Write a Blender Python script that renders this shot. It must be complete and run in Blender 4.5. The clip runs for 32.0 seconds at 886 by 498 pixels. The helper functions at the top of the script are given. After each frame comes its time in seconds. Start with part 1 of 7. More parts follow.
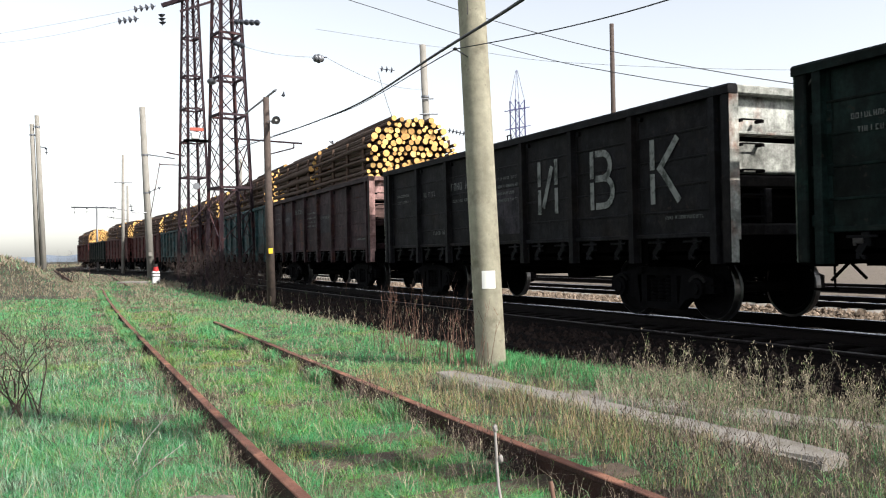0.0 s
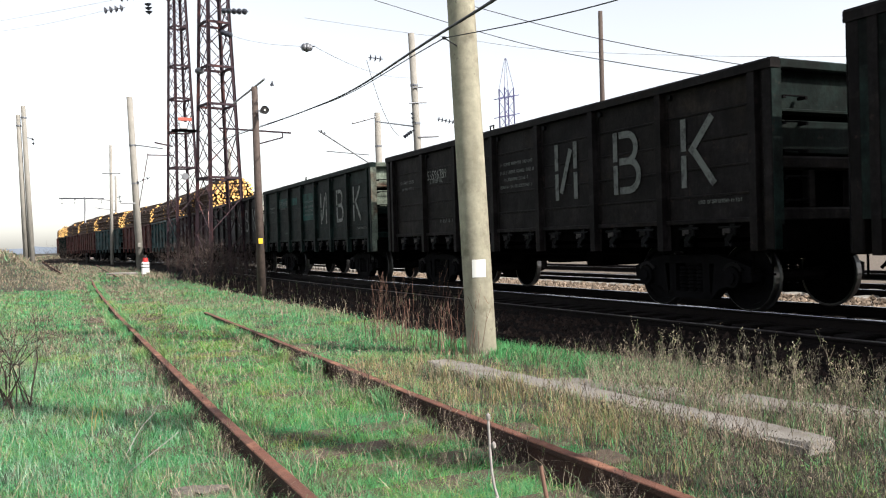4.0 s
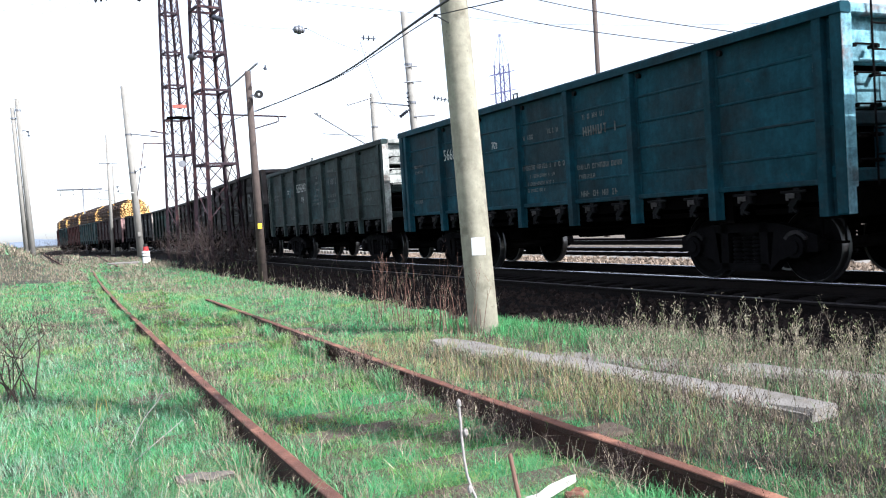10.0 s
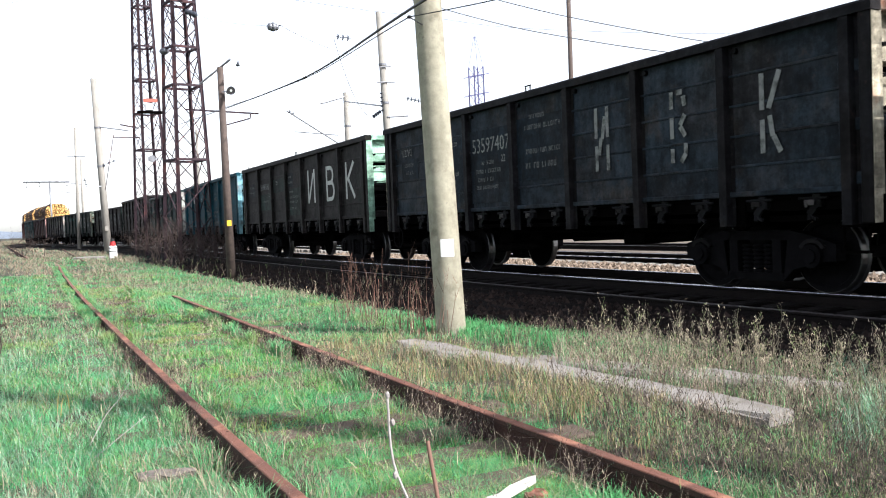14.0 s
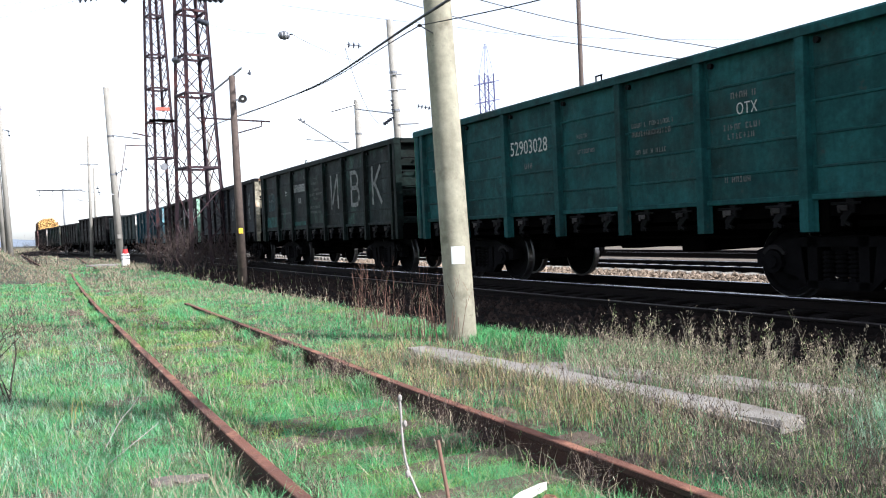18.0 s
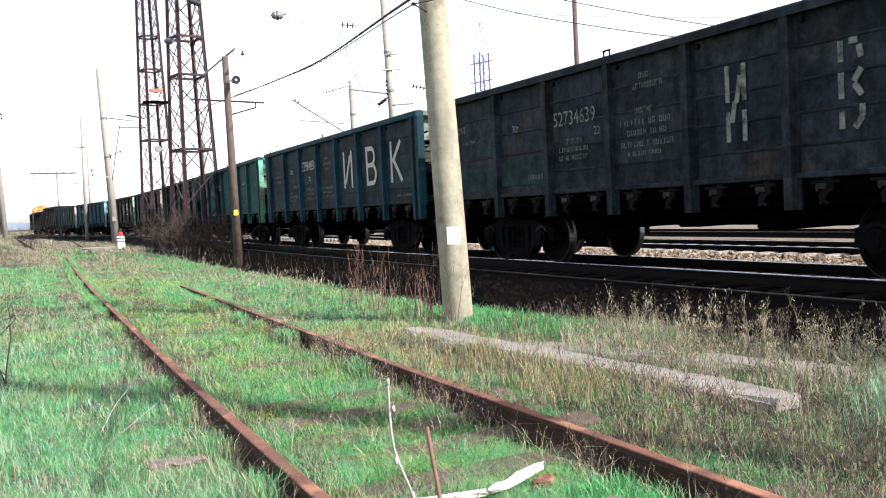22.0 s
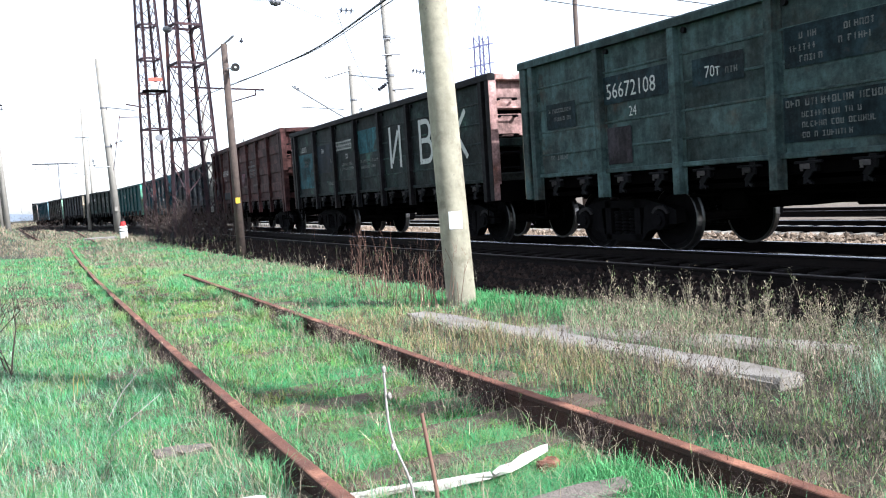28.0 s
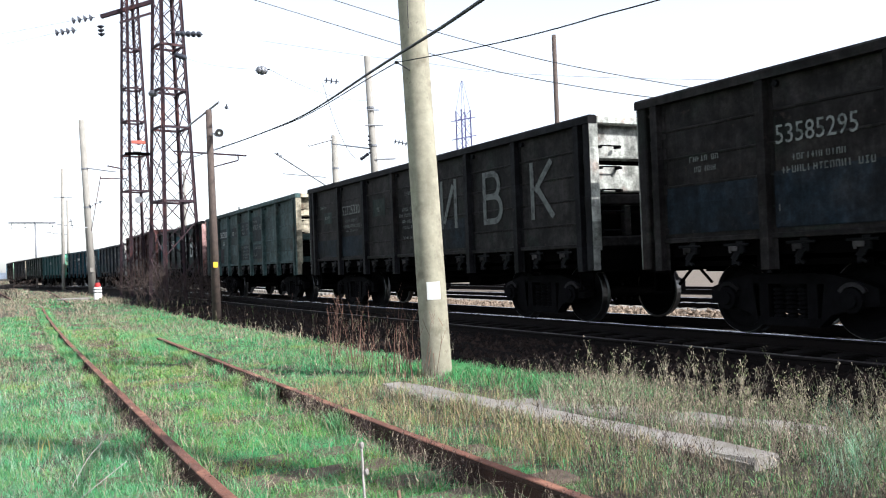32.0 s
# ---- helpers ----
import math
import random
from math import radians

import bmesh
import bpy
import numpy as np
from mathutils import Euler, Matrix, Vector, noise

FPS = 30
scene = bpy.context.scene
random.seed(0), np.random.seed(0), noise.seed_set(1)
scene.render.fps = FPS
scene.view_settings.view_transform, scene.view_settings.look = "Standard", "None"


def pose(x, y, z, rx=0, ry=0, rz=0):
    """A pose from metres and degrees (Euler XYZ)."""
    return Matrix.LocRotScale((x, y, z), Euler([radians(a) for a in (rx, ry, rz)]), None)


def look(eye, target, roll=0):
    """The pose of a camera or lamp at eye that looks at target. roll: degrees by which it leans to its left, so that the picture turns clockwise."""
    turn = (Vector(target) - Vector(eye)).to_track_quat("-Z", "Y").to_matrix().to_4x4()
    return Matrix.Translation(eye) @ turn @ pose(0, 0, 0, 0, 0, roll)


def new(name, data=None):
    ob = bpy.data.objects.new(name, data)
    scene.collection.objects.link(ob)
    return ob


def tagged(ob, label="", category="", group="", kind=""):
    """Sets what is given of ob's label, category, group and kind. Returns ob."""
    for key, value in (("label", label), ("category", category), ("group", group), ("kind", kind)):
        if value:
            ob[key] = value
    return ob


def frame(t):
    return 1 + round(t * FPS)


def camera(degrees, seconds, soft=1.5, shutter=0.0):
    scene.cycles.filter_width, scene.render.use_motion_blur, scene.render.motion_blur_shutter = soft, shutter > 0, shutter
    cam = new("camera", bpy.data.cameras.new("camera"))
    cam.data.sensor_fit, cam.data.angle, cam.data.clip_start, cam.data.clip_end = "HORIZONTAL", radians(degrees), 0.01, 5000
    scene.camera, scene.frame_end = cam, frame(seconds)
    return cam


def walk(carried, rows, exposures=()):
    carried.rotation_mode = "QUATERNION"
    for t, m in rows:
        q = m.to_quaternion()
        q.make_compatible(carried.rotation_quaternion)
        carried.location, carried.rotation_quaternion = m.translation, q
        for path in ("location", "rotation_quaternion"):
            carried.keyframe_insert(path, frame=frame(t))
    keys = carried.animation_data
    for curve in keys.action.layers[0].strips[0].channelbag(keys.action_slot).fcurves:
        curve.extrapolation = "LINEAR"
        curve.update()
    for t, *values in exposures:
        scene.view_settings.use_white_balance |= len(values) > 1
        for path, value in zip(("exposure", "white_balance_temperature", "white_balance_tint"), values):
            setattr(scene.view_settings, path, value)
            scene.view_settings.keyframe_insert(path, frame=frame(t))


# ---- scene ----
import itertools

cam = camera(53.8, 32.0, soft=1.1, shutter=0.06)
PATH = [
    (0, (-0.007, 0.047, 1.252), (0.8731, 1.8429, 1.2610), -1.22),
    (0.5, (-0.016, 0.035, 1.258), (0.8673, 1.8292, 1.2580), -1.35),
    (1, (-0.026, 0.027, 1.254), (0.8572, 1.8211, 1.2515), -1.43),
    (1.5, (-0.012, 0.034, 1.260), (0.8704, 1.8287, 1.2500), -1.62),
    (2, (-0.009, 0.031, 1.257), (0.8824, 1.8213, 1.2487), -1.85),
    (2.5, (-0.022, 0.021, 1.256), (0.8738, 1.8088, 1.2490), -1.73),
    (4.5, (-0.019, 0.030, 1.258), (0.8837, 1.8151, 1.2377), -1.64),
    (5, (-0.011, 0.040, 1.249), (0.8975, 1.8214, 1.2285), -1.73),
    (5.5, (-0.017, 0.035, 1.256), (0.8973, 1.8139, 1.2337), -1.81),
    (6, (0.002, 0.056, 1.250), (0.9145, 1.8352, 1.2182), -1.83),
    (6.5, (-0.013, 0.043, 1.254), (0.9116, 1.8160, 1.2123), -1.68),
    (7, (-0.005, 0.055, 1.249), (0.9235, 1.8256, 1.1955), -1.66),
    (7.5, (0.009, 0.065, 1.244), (0.9616, 1.8225, 1.1805), -1.96),
    (8, (0.004, 0.066, 1.247), (0.9723, 1.8145, 1.1757), -2.00),
    (8.5, (0.020, 0.060, 1.248), (0.9850, 1.8096, 1.1691), -2.34),
    (9, (0.011, 0.044, 1.251), (0.9682, 1.7983, 1.1780), -2.79),
    (9.5, (0.010, 0.045, 1.252), (0.9593, 1.8040, 1.1736), -3.10),
    (10, (0.007, 0.033, 1.258), (0.9029, 1.8197, 1.1922), -3.56),
    (10.5, (0.004, 0.022, 1.265), (0.9196, 1.7996, 1.2111), -3.01),
    (11, (-0.005, 0.013, 1.251), (0.9322, 1.7789, 1.2211), -2.26),
    (11.5, (0.005, -0.005, 1.260), (0.9512, 1.7569, 1.2112), -2.17),
    (12, (0.011, 0.005, 1.260), (0.9576, 1.7658, 1.1986), -2.14),
    (12.5, (0.014, 0.011, 1.256), (0.9703, 1.7656, 1.1879), -2.13),
    (13, (0.010, 0.011, 1.258), (0.9680, 1.7651, 1.1898), -2.33),
    (13.5, (0.007, 0.006, 1.254), (0.9656, 1.7602, 1.1834), -2.33),
    (14, (0.011, -0.011, 1.259), (0.9663, 1.7454, 1.1926), -2.32),
    (14.5, (-0.000, -0.008, 1.258), (0.9631, 1.7436, 1.1906), -2.25),
    (15, (0.001, -0.019, 1.254), (0.9700, 1.7296, 1.1889), -2.25),
    (15.5, (-0.001, -0.022, 1.258), (0.9702, 1.7252, 1.1971), -2.10),
    (17.5, (-0.003, -0.033, 1.263), (0.9588, 1.7194, 1.2114), -2.29),
    (18, (-0.002, -0.037, 1.262), (0.9321, 1.7309, 1.2126), -2.46),
    (18.5, (-0.009, -0.032, 1.256), (0.9194, 1.7384, 1.2115), -2.42),
    (19, (-0.001, -0.023, 1.261), (0.9269, 1.7479, 1.1974), -2.55),
    (19.5, (0.003, -0.025, 1.258), (0.9323, 1.7452, 1.1895), -2.55),
    (20, (0.002, -0.024, 1.261), (0.9527, 1.7340, 1.1864), -2.31),
    (20.5, (0.012, -0.018, 1.255), (0.9594, 1.7414, 1.1764), -2.34),
    (21, (0.011, -0.015, 1.254), (0.9571, 1.7453, 1.1690), -2.66),
    (21.5, (0.012, -0.015, 1.254), (0.9528, 1.7473, 1.1587), -2.85),
    (22, (0.014, -0.016, 1.259), (0.9535, 1.7468, 1.1649), -2.84),
    (22.5, (0.014, -0.029, 1.258), (0.9547, 1.7333, 1.1633), -2.71),
    (23, (0.003, -0.027, 1.262), (0.9345, 1.7402, 1.1623), -2.86),
    (23.5, (0.012, -0.022, 1.263), (0.9504, 1.7412, 1.1622), -2.79),
    (24, (0.017, -0.019, 1.261), (0.9614, 1.7415, 1.1603), -2.77),
    (24.5, (0.008, -0.015, 1.259), (0.9497, 1.7466, 1.1559), -2.92),
    (25, (0.020, -0.021, 1.262), (0.9524, 1.7456, 1.1619), -2.92),
    (25.5, (0.018, -0.027, 1.259), (0.9613, 1.7338, 1.1631), -3.20),
    (27.5, (0.021, -0.028, 1.263), (0.9514, 1.7372, 1.1357), -3.78),
    (28, (0.017, -0.023, 1.261), (0.9483, 1.7420, 1.1321), -3.74),
    (28.5, (0.022, -0.026, 1.263), (0.9440, 1.7432, 1.1233), -3.86),
    (29, (0.018, -0.028, 1.261), (0.9393, 1.7409, 1.1133), -3.88),
    (29.5, (0.018, -0.019, 1.268), (0.9451, 1.7456, 1.1082), -3.98),
    (30, (0.029, -0.023, 1.260), (0.9557, 1.7412, 1.0936), -3.78),
    (30.5, (0.022, -0.021, 1.257), (0.9437, 1.7461, 1.0942), -3.61),
    (31, (0.022, -0.021, 1.273), (0.9413, 1.7506, 1.1452), -3.19),
    (31.5, (0.011, -0.034, 1.272), (0.9101, 1.7523, 1.2480), -2.42),
    (32, (0.007, -0.038, 1.268), (0.9917, 1.7029, 1.2964), -2.16),
]
EXPOSURE = [(0, 0.78, 6600, 10), (2.5, 0.81, 6650, 10), (5, 0.9, 6710, 12), (7, 1.18, 6410, 13), (9, 1.35, 5910, 12), (11, 1.13, 5960, 12), (13, 1.19, 6210, 13), (15, 1.27, 6310, 12), (18, 1.17, 6060, 12), (19, 1.13, 6010, 12), (20.5, 1.19, 6360, 13), (22.5, 1.33, 6460, 13), (24, 1.33, 6060, 12), (25, 1.37, 6010, 12), (28, 1.41, 5960, 11), (30, 1.37, 5860, 11), (31, 1.44, 5860, 10), (32, 1.1, 6160, 11)]
walk(cam, [(t, look(eye, target, roll)) for t, eye, target, roll in PATH], EXPOSURE)

# ---- sky, sun, exposure ----
SUN_AZ, SUN_EL = 147.0, 38.0  # compass degrees, clockwise from +y
world = bpy.data.worlds.new("sky")
scene.world = world
world.use_nodes = True
wn = world.node_tree.nodes
sky = wn.new("ShaderNodeTexSky")
sky.sky_type, sky.sun_disc = "NISHITA", False
sky.sun_elevation, sky.sun_rotation = radians(SUN_EL), radians(SUN_AZ)
sky.dust_density, sky.air_density = 1.5, 1.0
haze = wn.new("ShaderNodeHueSaturation")  # a bright hazy sky, nearly white
haze.inputs["Saturation"].default_value = 0.36
world.node_tree.links.new(sky.outputs[0], haze.inputs["Color"])
world.node_tree.links.new(haze.outputs[0], wn["Background"].inputs[0])
wn["Background"].inputs[1].default_value = 0.145
sun_lamp = bpy.data.lights.new("sun", "SUN")
sun_lamp.energy, sun_lamp.angle, sun_lamp.color = 4.5, radians(0.6), (1.0, 0.965, 0.90)
sun_dir = Vector((math.sin(radians(SUN_AZ)) * math.cos(radians(SUN_EL)), math.cos(radians(SUN_AZ)) * math.cos(radians(SUN_EL)), math.sin(radians(SUN_EL))))
new("sun", sun_lamp).matrix_world = look(sun_dir * 60, (0, 0, 0))


# ---- materials ----
def mat(name, base, second=None, rough=0.8, metal=0.0, scale=4.0, amount=0.6, bump=0.3, bump_scale=30.0, third=None, third_scale=1.3, third_cut=0.6, island=0.0, random_ob=0.0, spec=0.3, sheets=0.0, streaks=0.0, fourth=None, fourth_scale=0.5, fourth_cut=0.6, odd=None, odd_share=0.2, leaf=0.0):
    """A weathered surface: two colours mixed by fine noise, a third in large stains, fine relief."""
    m = bpy.data.materials.new(name)
    m.use_nodes = True
    n, l = m.node_tree.nodes, m.node_tree.links
    b = n["Principled BSDF"]
    b.inputs["Roughness"].default_value, b.inputs["Metallic"].default_value = rough, metal
    b.inputs["Specular IOR Level"].default_value = spec
    tc = n.new("ShaderNodeTexCoord")
    at = n.new("ShaderNodeVectorMath")
    at.operation = "ADD"
    l.new(tc.outputs["Object"], at.inputs[0])
    info = n.new("ShaderNodeObjectInfo")
    far = n.new("ShaderNodeMath")
    far.operation = "MULTIPLY"
    far.inputs[1].default_value = 37.0
    l.new(info.outputs["Random"], far.inputs[0])
    l.new(far.outputs[0], at.inputs[1])

    def noise_at(sc, detail=6.0, rough_=0.6):
        t = n.new("ShaderNodeTexNoise")
        t.inputs["Scale"].default_value, t.inputs["Detail"].default_value, t.inputs["Roughness"].default_value = sc, detail, rough_
        l.new(at.outputs[0], t.inputs["Vector"])
        return t.outputs["Fac"]

    def ramp(value, lo, hi):
        r = n.new("ShaderNodeMapRange")
        r.inputs["From Min"].default_value, r.inputs["From Max"].default_value = lo, hi
        l.new(value, r.inputs["Value"])
        return r.outputs["Result"]

    def mix(fac, a, c):
        x = n.new("ShaderNodeMix")
        x.data_type = "RGBA"
        for k, v in ((0, fac), (6, a), (7, c)):
            if isinstance(v, (int, float)):
                x.inputs[k].default_value = v
            elif isinstance(v, tuple):
                x.inputs[k].default_value = (*v, 1)
            else:
                l.new(v, x.inputs[k])
        return x.outputs[2]

    second = second or tuple(v * 0.6 for v in base)
    col = mix(ramp(noise_at(scale), 0.5 - 0.28 / max(amount, 0.1), 0.5 + 0.2), base, second)
    if third:
        col = mix(ramp(noise_at(third_scale, 8.0, 0.65), third_cut - 0.06, third_cut + 0.08), col, third)
    if fourth:
        col = mix(ramp(noise_at(fourth_scale, 9.0, 0.7), fourth_cut - 0.07, fourth_cut + 0.1), col, fourth)
    if odd:
        # single blades or twigs of another colour
        geo_ = n.new("ShaderNodeNewGeometry")
        many = n.new("ShaderNodeMath")
        many.operation = "MULTIPLY"
        many.inputs[1].default_value = 13.7
        l.new(geo_.outputs["Random Per Island"], many.inputs[0])
        part_ = n.new("ShaderNodeMath")
        part_.operation = "FRACT"
        l.new(many.outputs[0], part_.inputs[0])
        col = mix(ramp(part_.outputs[0], 1 - odd_share - 0.02, 1 - odd_share), col, odd)

    def darker(colour, value, lo, hi):
        h = n.new("ShaderNodeHueSaturation")
        r = n.new("ShaderNodeMapRange")
        r.inputs["To Min"].default_value, r.inputs["To Max"].default_value = lo, hi
        l.new(value, r.inputs["Value"])
        l.new(r.outputs[0], h.inputs["Value"])
        l.new(colour, h.inputs["Color"])
        return h.outputs[0]

    if sheets:
        # each sheet of the side has weathered a little differently
        shift = n.new("ShaderNodeVectorMath")
        shift.operation = "ADD"
        shift.inputs[1].default_value = (500.0, 5.92, 0.18)
        l.new(tc.outputs["Object"], shift.inputs[0])
        snap = n.new("ShaderNodeVectorMath")
        snap.operation = "SNAP"
        snap.inputs[1].default_value = (1000.0, 1.691, 0.388)
        l.new(shift.outputs[0], snap.inputs[0])
        plus = n.new("ShaderNodeVectorMath")
        plus.operation = "ADD"
        l.new(snap.outputs[0], plus.inputs[0])
        l.new(far.outputs[0], plus.inputs[1])
        wh = n.new("ShaderNodeTexWhiteNoise")
        l.new(plus.outputs[0], wh.inputs["Vector"])
        col = darker(col, wh.outputs["Value"], 1 - sheets, 1 + sheets)
    if streaks:
        long = n.new("ShaderNodeVectorMath")
        long.operation = "MULTIPLY"
        long.inputs[1].default_value = (6.0, 6.0, 0.7)
        l.new(at.outputs[0], long.inputs[0])
        st = n.new("ShaderNodeTexNoise")
        st.inputs["Scale"].default_value, st.inputs["Detail"].default_value, st.inputs["Roughness"].default_value = 1.0, 8.0, 0.7
        l.new(long.outputs[0], st.inputs["Vector"])
        col = darker(col, ramp(st.outputs["Fac"], 0.3, 0.7), 1 - streaks, 1 + streaks)
        col = darker(col, ramp(noise_at(11.0, 8.0, 0.75), 0.38, 0.62), 1 - streaks * 0.7, 1 + streaks * 0.7)
        col = darker(col, ramp(noise_at(2.3, 10.0, 0.72), 0.40, 0.60), 1 - streaks * 1.1, 1 + streaks * 0.9)
        # small rubbed and rusty spots
        col = mix(ramp(noise_at(5.5, 6.0, 0.7), 0.63, 0.68), col, tuple(0.5 * v + 0.5 * w for v, w in zip(base, (0.035, 0.022, 0.018))))
    if island or random_ob:
        hs = n.new("ShaderNodeHueSaturation")
        if island:
            geo = n.new("ShaderNodeNewGeometry")
            src, width = geo.outputs["Random Per Island"], island
        else:
            src, width = info.outputs["Random"], random_ob
        l.new(ramp(src, 0, 1), hs.inputs["Value"])
        mr = hs.inputs["Value"].links[0].from_node
        mr.inputs["To Min"].default_value, mr.inputs["To Max"].default_value = 1 - width, 1 + width
        l.new(col, hs.inputs["Color"])
        col = hs.outputs[0]
    l.new(col, b.inputs["Base Color"])
    rr = n.new("ShaderNodeMapRange")
    rr.inputs["To Min"].default_value, rr.inputs["To Max"].default_value = max(rough - 0.15, 0.05), min(rough + 0.12, 1)
    l.new(noise_at(scale * 2.3), rr.inputs["Value"])
    l.new(rr.outputs[0], b.inputs["Roughness"])
    if bump:
        bp = n.new("ShaderNodeBump")
        bp.inputs["Strength"].default_value, bp.inputs["Distance"].default_value = bump, 0.02
        l.new(noise_at(bump_scale, 4.0), bp.inputs["Height"])
        l.new(bp.outputs[0], b.inputs["Normal"])
    if leaf:
        # thin blades let part of the light through
        tr, ms = n.new("ShaderNodeBsdfTranslucent"), n.new("ShaderNodeMixShader")
        l.new(col, tr.inputs["Color"])
        ms.inputs["Fac"].default_value = leaf
        l.new(b.outputs[0], ms.inputs[1])
        l.new(tr.outputs[0], ms.inputs[2])
        l.new(ms.outputs[0], n["Material Output"].inputs["Surface"])
    return m


